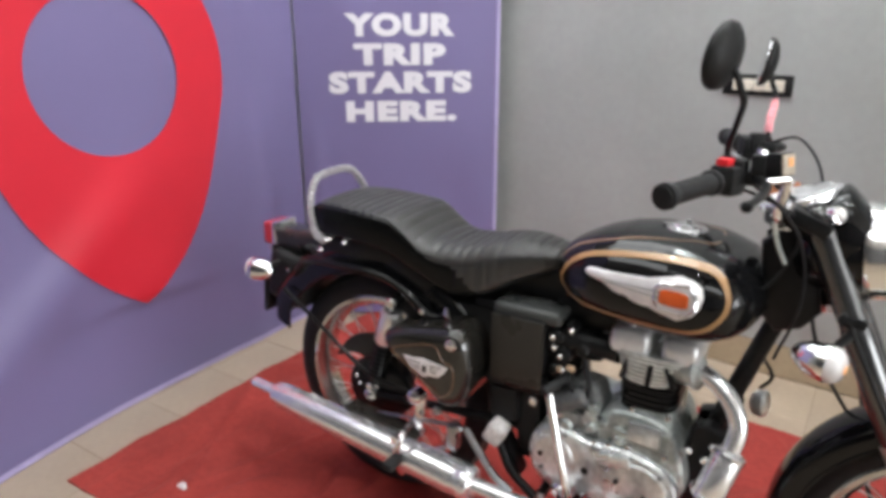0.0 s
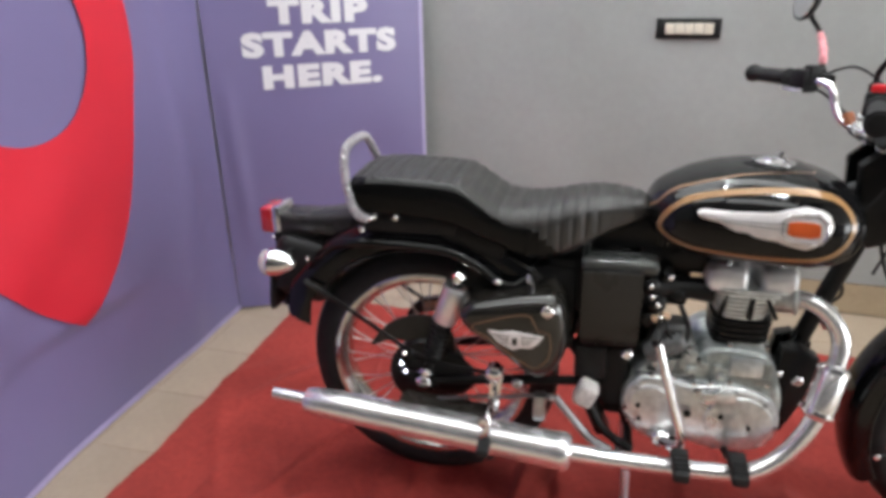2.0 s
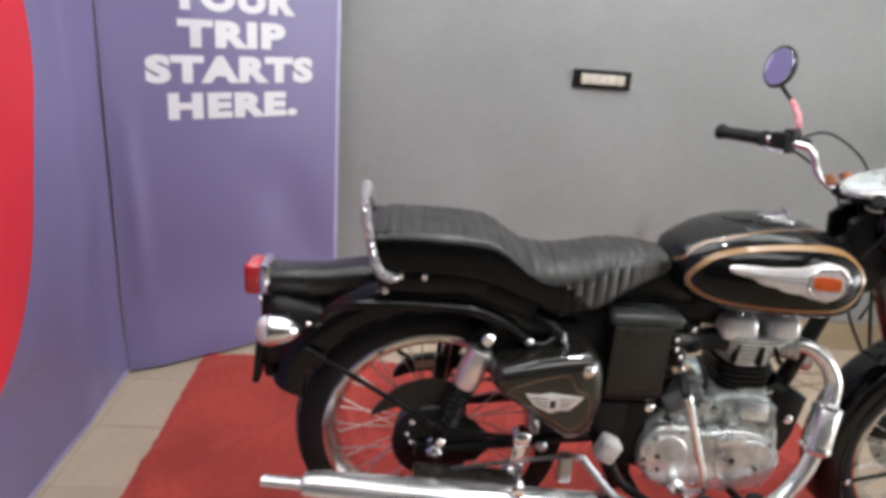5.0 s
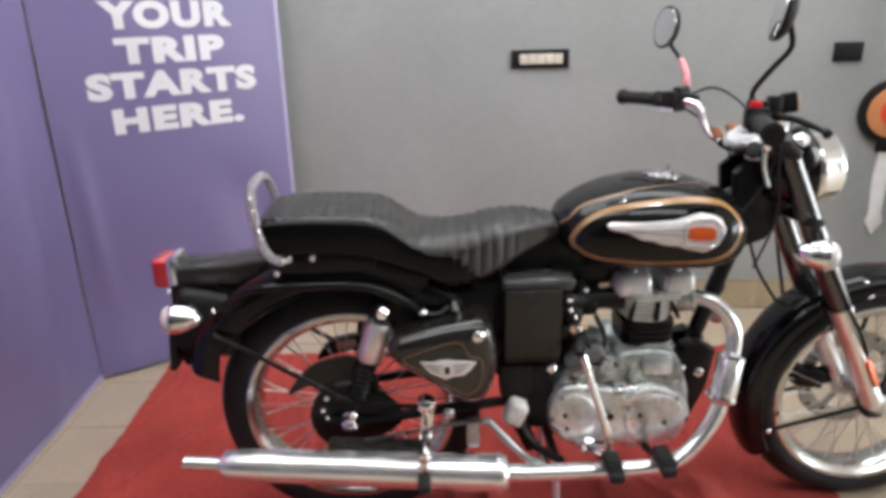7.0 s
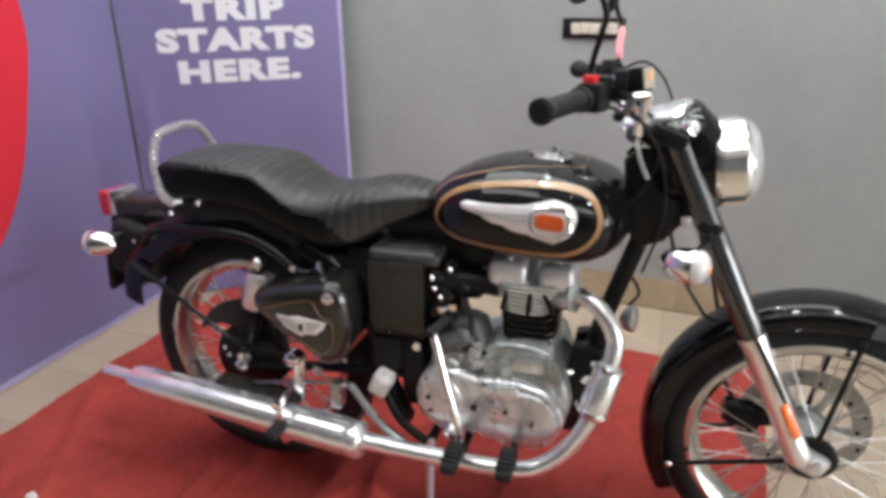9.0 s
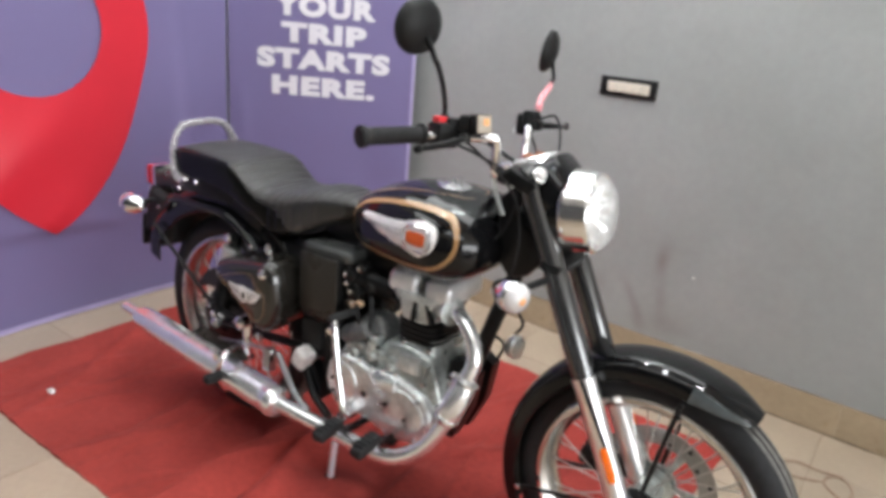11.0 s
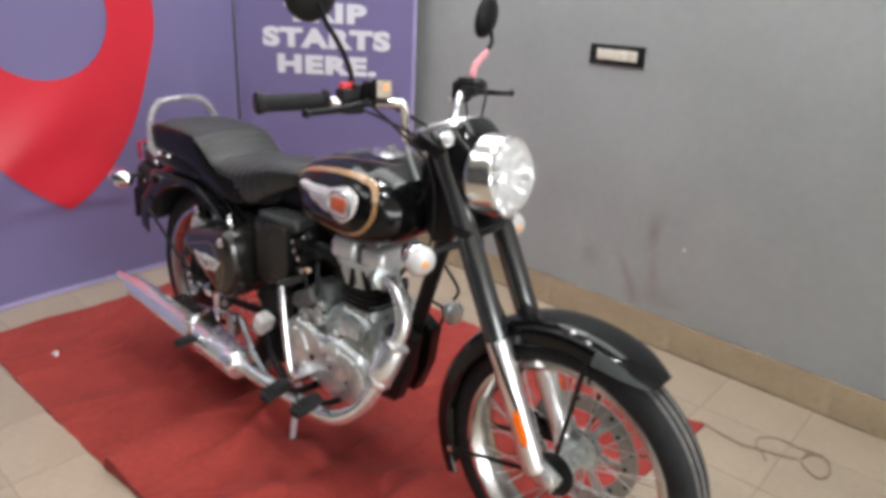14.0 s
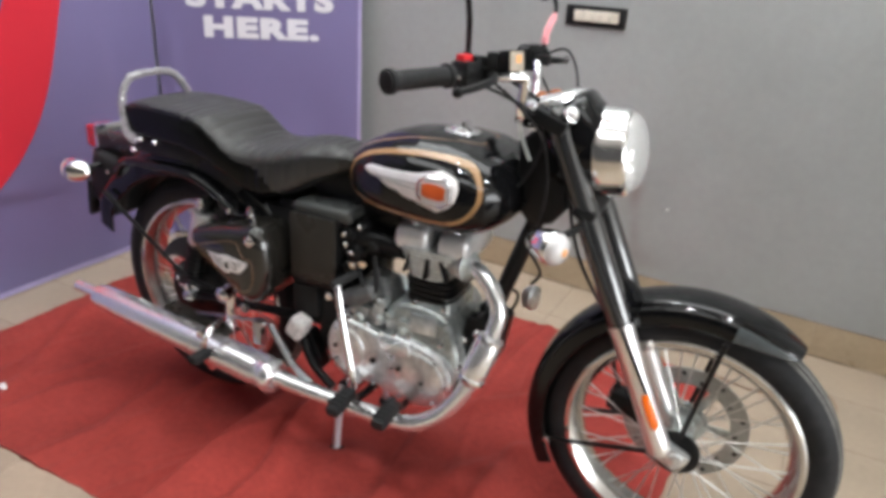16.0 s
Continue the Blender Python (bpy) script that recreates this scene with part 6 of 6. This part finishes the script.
tube(bm, [(0.6, -0.09, 0.6), (0.62, -0.11, 0.55), (0.61, -0.11, 0.5), (0.57, -0.1, 0.47)], 0.006, 8)
part("breather_hose", bm, M_RUBBER, bike)
bm = bm_new()
tube(bm, [(0.56, -0.1, 0.58), (0.59, -0.115, 0.52), (0.66, -0.11, 0.47)], 0.005, 8)
part("breather_hose", bm, M_RUBBER, bike)
bm = bm_new()
add_box(bm, (0.57, -0.1, 0.575), (0.02, 0.012, 0.012), 0.003)
add_box(bm, (0.545, -0.1, 0.566), (0.014, 0.012, 0.014), 0.003)
part("buff_connector", bm, M_LABEL, bike)
bm = bm_new()
add_box(bm, (0.41, -0.08, 0.44), (0.075, 0.07, 0.09), 0.012)
add_box(bm, (0.47, -0.06, 0.4), (0.06, 0.08, 0.16), 0.015)
add_box(bm, (0.485, -0.03, 0.35), (0.08, 0.12, 0.12), 0.015)
part("gearbox_guard", bm, M_PLASTIC, bike)

bm = bm_new()
add_box(bm, (0.27, 0, 0.57), (0.2, 0.17, 0.2), 0.02)
add_box(bm, (0.36, 0, 0.62), (0.12, 0.15, 0.14), 0.02)
part("battery_tray", bm, M_PLASTIC, bike, "black battery tray")

# side cover with gold line and badge
SIDE = smooth_outline([(0.106, 0.572), (0.12, 0.6), (0.185, 0.62), (0.286, 0.638), (0.324, 0.638), (0.346, 0.612), (0.356, 0.561), (0.353, 0.503), (0.334, 0.45), (0.305, 0.43), (0.272, 0.436), (0.18, 0.502), (0.128, 0.54)], 6)
for s in (-1, 1):
    bm = bm_new()
    plate(bm, SIDE, lambda a, b: Vector((a, 0.06 * s, b)), (0, s, 0), 0.143, 0.034)
    sc = part("side_cover", bm, M_COVER, bike, "glossy black triangular side cover")
    bm = bm_new()
    line = smooth_outline([(0.142, 0.556), (0.178, 0.575), (0.262, 0.598), (0.284, 0.575), (0.292, 0.561), (0.318, 0.55), (0.318, 0.498), (0.294, 0.468), (0.268, 0.472), (0.18, 0.53)], 5)
    pts = [Vector((a, 0.2035 * s, b)) for a, b in line]
    tube(bm, pts + [pts[0]], 0.0013, 6, False)
    part("side_pinstripe", bm, M_GOLD_DIM, sc, "thin gold pinstripe")
    bm = bm_new()
    plate(bm, [(0.179, 0.553), (0.207, 0.551), (0.235, 0.556), (0.265, 0.552), (0.306, 0.548), (0.293, 0.529), (0.278, 0.516), (0.253, 0.514), (0.237, 0.507), (0.218, 0.516), (0.202, 0.524), (0.19, 0.538)], lambda a, b: Vector((a, 0.202 * s, b)), (0, s, 0), 0.004, 0.0015)
    part("side_badge", bm, M_SILVER, sc, "small silver winged badge")
    for k in range(3):
        for side in (-1, 1):
            bm = bm_new()
            add_box(bm, (0.242 + side * (0.031 - 0.004 * k), 0.2062 * s, 0.543 - 0.0085 * k), (0.036 - 0.009 * k, 0.0012, 0.0024), 0, Matrix.Rotation(radians(-4 * side), 3, "Y"))
            part("feather_line", bm, M_BOX, sc, "dark line between the feathers")
    bm = bm_new()
    add_box(bm, (0.24, 0.2062 * s, 0.53), (0.012, 0.0012, 0.018), 0)
    part("badge_centre", bm, M_BOX, sc)
    bm = bm_new()
    bolt(bm, (0.31, 0.19 * s, 0.607), (0, s, 0), 0.0165, 0.014)
    bolt(bm, (0.31, 0.203 * s, 0.607), (0, s, 0), 0.009, 0.004)
    part("cover_lock", bm, M_CHROME, sc, "round chrome cover lock")

# exhaust
bm = bm_new()
tube(bm, [(0.815, -0.055, 0.622), (0.845, -0.07, 0.63), (0.88, -0.085, 0.622), (0.914, -0.098, 0.592), (0.934, -0.109, 0.548), (0.927, -0.124, 0.495), (0.912, -0.14, 0.442), (0.899, -0.155, 0.391), (0.88, -0.166, 0.346), (0.85, -0.176, 0.303), (0.81, -0.189, 0.269), (0.765, -0.197, 0.249),
          (0.69, -0.196, 0.239), (0.58, -0.19, 0.233), (0.46, -0.194, 0.237), (0.36, -0.197, 0.244)], [0.019] * 9 + [0.019, 0.019, 0.0195, 0.02, 0.021, 0.0215, 0.022], 18, True, 8)
exhaust = part("exhaust_pipe", bm, M_MUFFLER, bike, "curved chrome exhaust pipe")
CAT, CAT_AX = Vector((0.926, -0.124, 0.49)), Vector((-0.028, -0.034, -0.1)).normalized()
bm = bm_new()
lathe(bm, CAT, CAT_AX, [(-0.012, 0.0195), (-0.008, 0.027), (0.0, 0.0315), (0.1, 0.0315), (0.108, 0.028), (0.116, 0.0195)], 28)
part("catalyser", bm, M_MUFFLER, exhaust, "chrome catalyser sleeve")
for d in (0.0, 0.1):
    bm = bm_new()
    lathe(bm, CAT + CAT_AX * d, CAT_AX, [(-0.005, 0.031), (-0.004, 0.0335), (0.004, 0.0335), (0.005, 0.031)], 28)
    part("sleeve_band", bm, M_CHROME, exhaust)
for d, a in ((0.0, 0.4), (0.012, 2.0), (0.095, 0.9)):
    bm = bm_new()
    _, cu, cv = frame_of(CAT_AX)
    out = cu * math.cos(a) + cv * math.sin(a)
    bolt(bm, CAT + CAT_AX * d + out * 0.031, out, 0.008, 0.009)
    part("sleeve_bolt", bm, M_CHROME, exhaust)
bm = bm_new()
lathe(bm, (0.822, -0.058, 0.631), (1, -0.35, 0.25), [(0, 0.03), (0.012, 0.031), (0.016, 0.024)], 20)
part("pipe_clamp", bm, M_ALU, exhaust)
MUF_A, MUF_B = Vector((0.375, -0.197, 0.241)), Vector((-0.3, -0.183, 0.292))
mx = (MUF_B - MUF_A)
bm = bm_new()
L = mx.length
lathe(bm, MUF_A, mx, [(-0.006, 0.022), (-0.004, 0.036), (0.002, 0.043), (0.01, 0.0465), (0.028, 0.0465), (0.032, 0.0445), (0.06, 0.045), (0.3, 0.0425), (0.56, 0.039), (L - 0.03, 0.036), (L - 0.008, 0.031), (L, 0.018)], 36)
part("muffler", bm, M_MUFFLER, exhaust, "long chrome muffler")
bm = bm_new()
lathe(bm, MUF_A, mx, [(L - 0.01, 0.0165), (L + 0.085, 0.0155), (L + 0.086, 0.0125), (L + 0.02, 0.012)], 24, False)
part("tail_pipe", bm, M_MUFFLER, exhaust, "thin chrome tail pipe")
bm = bm_new()
add_box(bm, (0.19, -0.15, 0.36), (0.03, 0.012, 0.14), 0.005, Matrix.Rotation(radians(6), 3, "Y"))
lathe(bm, (0.19, -0.15, 0.42), (0, -1, 0), [(0, 0.02), (0.03, 0.02), (0.036, 0.013), (0.038, 0.001)], 20)
tube(bm, [(0.185, -0.18, 0.35), (0.185, -0.235, 0.33), (0.175, -0.242, 0.27), (0.178, -0.22, 0.215)], 0.0085, 10)
lathe(bm, (0.178, -0.243, 0.335), (0, -1, 0), [(0, 0.012), (0.012, 0.011), (0.014, 0.001)], 14)
part("muffler_bracket", bm, M_CHROME, exhaust, "chrome muffler hanger bracket")
bm = bm_new()
add_box(bm, (0.18, -0.262, 0.275), (0.03, 0.06, 0.024), 0.008)
part("pillion_peg", bm, M_RUBBER, bike, "folded black rubber pillion footrest")
bm = bm_new()
add_box(bm, (0.07, -0.145, 0.302), (0.24, 0.05, 0.01), 0.004, Matrix.Rotation(radians(4.4), 3, "Y"))
part("lower_guard", bm, M_BOX, bike)
# brake rod and pedal
bm = bm_new()
tube(bm, [(0.02, -0.13, 0.3), (0.17, -0.15, 0.34), (0.32, -0.16, 0.368), (0.35, -0.16, 0.355)], 0.005, 8)
part("brake_rod", bm, M_STEEL, bike, "thin steel rear brake rod")
bm = bm_new()
tube(bm, [(0.335, -0.165, 0.37), (0.37, -0.17, 0.33), (0.42, -0.175, 0.275), (0.47, -0.18, 0.25)], 0.009, 10)
add_box(bm, (0.3, -0.165, 0.34), (0.03, 0.03, 0.07), 0.008)
bolt(bm, (0.243, -0.15, 0.388), (0, -1, 0), 0.013, 0.012)
bolt(bm, (0.325, -0.175, 0.375), (0, -1, 0), 0.008, 0.01)
part("brake_pivot", bm, M_STEEL, bike, "steel brake pedal pivot links")
bm = bm_new()
add_box(bm, (0.405, -0.135, 0.372), (0.048, 0.05, 0.06), 0.014, Matrix.Rotation(radians(25), 3, "Y"), 3)
part("white_wrap", bm, M_WRAP, bike, "white plastic-wrapped fitting")
bm = bm_new()
tube(bm, [(0.41, -0.13, 0.345), (0.45, -0.14, 0.28), (0.52, -0.15, 0.235)], 0.011, 10)
add_box(bm, (0.43, -0.1, 0.3), (0.035, 0.05, 0.11), 0.01, Matrix.Rotation(radians(-25), 3, "Y"))
part("footrest_link", bm, M_SATIN, bike)
for x, z, y in ((0.617, 0.29, -0.255), (0.737, 0.296, -0.25)):
    bm = bm_new()
    add_box(bm, (x, y, z), (0.036, 0.085, 0.028), 0.009, Matrix.Rotation(radians(8), 3, "X"))
    for k in range(5):
        add_box(bm, (x, y - 0.03 + 0.015 * k, z + 0.015), (0.036, 0.006, 0.006), 0.001)
    part("foot_peg", bm, M_RUBBER, bike, "black rubber footrest")
bm = bm_new()
tube(bm, [(0.617, -0.225, 0.282), (0.615, -0.15, 0.25), (0.61, 0.15, 0.235)], 0.011, 10)
tube(bm, [(0.738, -0.22, 0.29), (0.73, -0.15, 0.26), (0.72, 0.0, 0.25)], 0.009, 10)
part("footrest_bar", bm, M_SATIN, bike, "black footrest bar")
# centre stand
for s in (-1, 1):
    bm = bm_new()
    tube(bm, [(0.515, 0.1 * s, 0.21), (0.515, 0.115 * s, 0.13), (0.518, 0.132 * s, 0.03)], 0.0095, 12)
    cs = part("centre_stand", bm, M_STAND, bike, "grey steel centre stand leg")
    bm = bm_new()
    add_box(bm, (0.52, 0.135 * s, 0.02), (0.046, 0.03, 0.022), 0.007, Matrix.Rotation(radians(-8), 3, "Y"))
    part("stand_foot", bm, M_RUBBER, cs, "black stand foot")
bm = bm_new()
tube(bm, [(0.515, -0.1, 0.21), (0.515, 0.1, 0.21)], 0.012, 12, False)
tube(bm, [(0.5, 0, 0.27), (0.515, 0, 0.21)], 0.015, 12, False)
part("stand_bar", bm, M_SATIN, bike)
# horn on the down tube
bm = bm_new()
lathe(bm, (0.955, 0.05, 0.53), (1, -0.15, 0.05), [(-0.02, 0.012), (-0.01, 0.027), (0.008, 0.031), (0.014, 0.028), (0.018, 0.012), (0.02, 0.001)], 28)
part("horn", bm, M_ALU, bike, "round chrome-faced horn")
bm = bm_new()
tube(bm, [(0.9, 0.02, 0.56), (0.92, 0.06, 0.52), (0.9, 0.06, 0.46), (0.885, 0.03, 0.42)], 0.004, 8)
tube(bm, [(0.94, 0.03, 0.66), (0.97, 0.05, 0.6), (0.95, 0.06, 0.56)], 0.004, 8)
part("wiring_loop", bm, M_RUBBER, bike)

# ---- a second machine beyond it, of which a wheel stands in view ----
other = thing("parked_motorcycle", pose(2.325, 0.7, 0.0, 0, 0, 0), "parked motorcycle with black tyre and red-edged rim", "motorcycle")
oc = Vector((0, 0, 0.325))
bm = bm_new()
lathe(bm, oc, (0, 1, 0), [(-0.04, 0.235), (-0.058, 0.26), (-0.06, 0.28), (-0.05, 0.305), (-0.025, 0.32), (0, 0.325), (0.025, 0.32), (0.05, 0.305), (0.06, 0.28), (0.058, 0.26), (0.04, 0.235)], 64, False)
part("tyre", bm, M_TYRE, other, "black wide tyre")
bm = bm_new()
lathe(bm, oc, (0, 1, 0), [(-0.045, 0.225), (-0.047, 0.24), (-0.03, 0.232), (0.03, 0.232), (0.047, 0.24), (0.045, 0.225), (0.02, 0.215), (-0.02, 0.215), (-0.045, 0.225)], 64, False)
part("rim", bm, M_PLASTIC, other, "black alloy rim")
bm = bm_new()
lathe(bm, oc, (0, 1, 0), [(-0.0475, 0.226), (-0.049, 0.236), (-0.0475, 0.2405)], 64, False)
part("rim_stripe", bm, M_SWITCH_RED, other, "red rim stripe")
bm = bm_new()
lathe(bm, oc, (0, 1, 0), [(-0.05, 0.02), (-0.045, 0.05), (0.045, 0.05), (0.05, 0.02)], 24)
for i in range(10):
    a = 2 * math.pi * i / 10
    add_box(bm, oc + Vector((math.cos(a) * 0.13, 0, math.sin(a) * 0.13)), (0.18, 0.025, 0.02), 0.006, Matrix.Rotation(-a, 3, "Y"))
part("wheel_spokes", bm, M_CAST, other, "silver cast wheel spokes")
bm = bm_new()
for y in (-0.085, 0.085):
    lathe(bm, oc + Vector((0, y, 0)), Vector((0.42, 0, 0.9)), [(-0.02, 0.02), (0, 0.026), (0.35, 0.026), (0.36, 0.021), (0.75, 0.021)], 20)
part("fork", bm, M_SATIN, other, "black front fork")
bm = bm_new()
tube(bm, [oc + Vector((0, -0.11, 0)), oc + Vector((0, 0.11, 0))], 0.012, 12, False)
part("axle", bm, M_STEEL, other)
bm = bm_new()
add_box(bm, (0.33, 0, 0.98), (0.09, 0.2, 0.2), 0.03)
loops = []
for x, zc, hy, hz in ((0.38, 0.95, 0.05, 0.05), (0.5, 0.95, 0.12, 0.09), (0.65, 0.95, 0.14, 0.1), (0.85, 0.9, 0.1, 0.07), (0.95, 0.87, 0.05, 0.04)):
    loops.append([Vector((x, hy * math.cos(a), zc + hz * math.sin(a))) for a in [2 * math.pi * i / 28 for i in range(28)]])
rings(bm, loops)
part("body", bm, M_BLACK, other, "black painted bodywork")

# ---- floor tiles and skirting, last ----
TILE, GAP = 0.2935, 0.0024
turn = Matrix.Rotation(radians(2.7), 3, "Z")
O = Vector((1.2475, 1.362, 0))


def tile_mesh(name, sx, sy, h, bev):
    bm = bm_new()
    add_box(bm, (0, 0, -h / 2), (sx, sy, h), bev, None, 1)
    for f in bm.faces:
        f.smooth = False
    me = bpy.data.meshes.new(name)
    bm.to_mesh(me)
    bm.free()
    return me


tm = tile_mesh("tile", TILE - GAP, TILE - GAP, 0.008, 0.0012)
tm.materials.append(M_TILE)
rng = random.Random(4)
rest = bm_new()
for i in range(-14, 28):
    for j in range(-20, 2):
        p = O + turn @ Vector(((i + 0.5) * TILE, (j - 0.5) * TILE, 0))
        if not (-2.9 < p.x < 9.3 and -4.4 < p.y < 1.7):
            continue
        p.z = rng.uniform(-0.0003, 0.0003)
        if -1.6 < p.x < 2.7 and -1.05 < p.y < 1.6:
            ob = new("tile", tm)
            ob.parent = floor
            ob.matrix_world = Matrix.Translation(p) @ turn.to_4x4()
        else:
            add_box(rest, (p.x, p.y, p.z - 0.004), (TILE - GAP, TILE - GAP, 0.008), 0, turn)
ob = part("outer_tiles", rest, M_TILE, floor)
ob["kind"] = "stuff"


def skirting(name, x0, x1, y, h, n, label):
    bm = bm_new()
    add_box(bm, ((x0 + x1) / 2, y + 0.004, h / 2), (x1 - x0, 0.008, h - 0.004))
    base = tagged(part(name, bm, M_GROUT), label, "skirting", kind="structure")
    w = (x1 - x0) / n
    me = tile_mesh("tile", w - 0.0006, h, 0.011, 0.0012)
    me.materials.append(M_SKIRT)
    for i in range(n):
        ob = new("tile", me)
        ob.parent = base
        ob.matrix_world = pose(x0 + (i + 0.5) * w, y - 0.006, h / 2, 90, 0, 0)
    # grime caught in the joint with the floor and along the upper edge
    for name2, yy, zz, r0, seed in (("foot_grime", y - 0.0125, 0.001, 0.0026, 3.3), ("head_grime", y - 0.002, h + 0.0005, 0.0016, 8.8)):
        bm = bm_new()
        n2 = int((x1 - x0) / 0.02)
        line = [(x0 + (x1 - x0) * k / n2, yy, zz) for k in range(n2 + 1)]
        tube(bm, line, [max(0.0006, r0 * (1 + 1.3 * noise.noise((q[0] * 6, seed, 0.2)) + 0.5 * noise.noise((q[0] * 31, seed, 1.2)))) for q in line], 6, False)
        part(name2, bm, M_GRIME, base, "dark brown grime line")
    return base


skirting("skirting", -2.56, 2.168, WALL_Y - 0.008, 0.128, 8, "beige tile skirting along the grey wall")
skirting("skirting", 2.172, 6.1, 1.175 - 0.008, 0.128, 7, "beige tile skirting along the projecting wall")
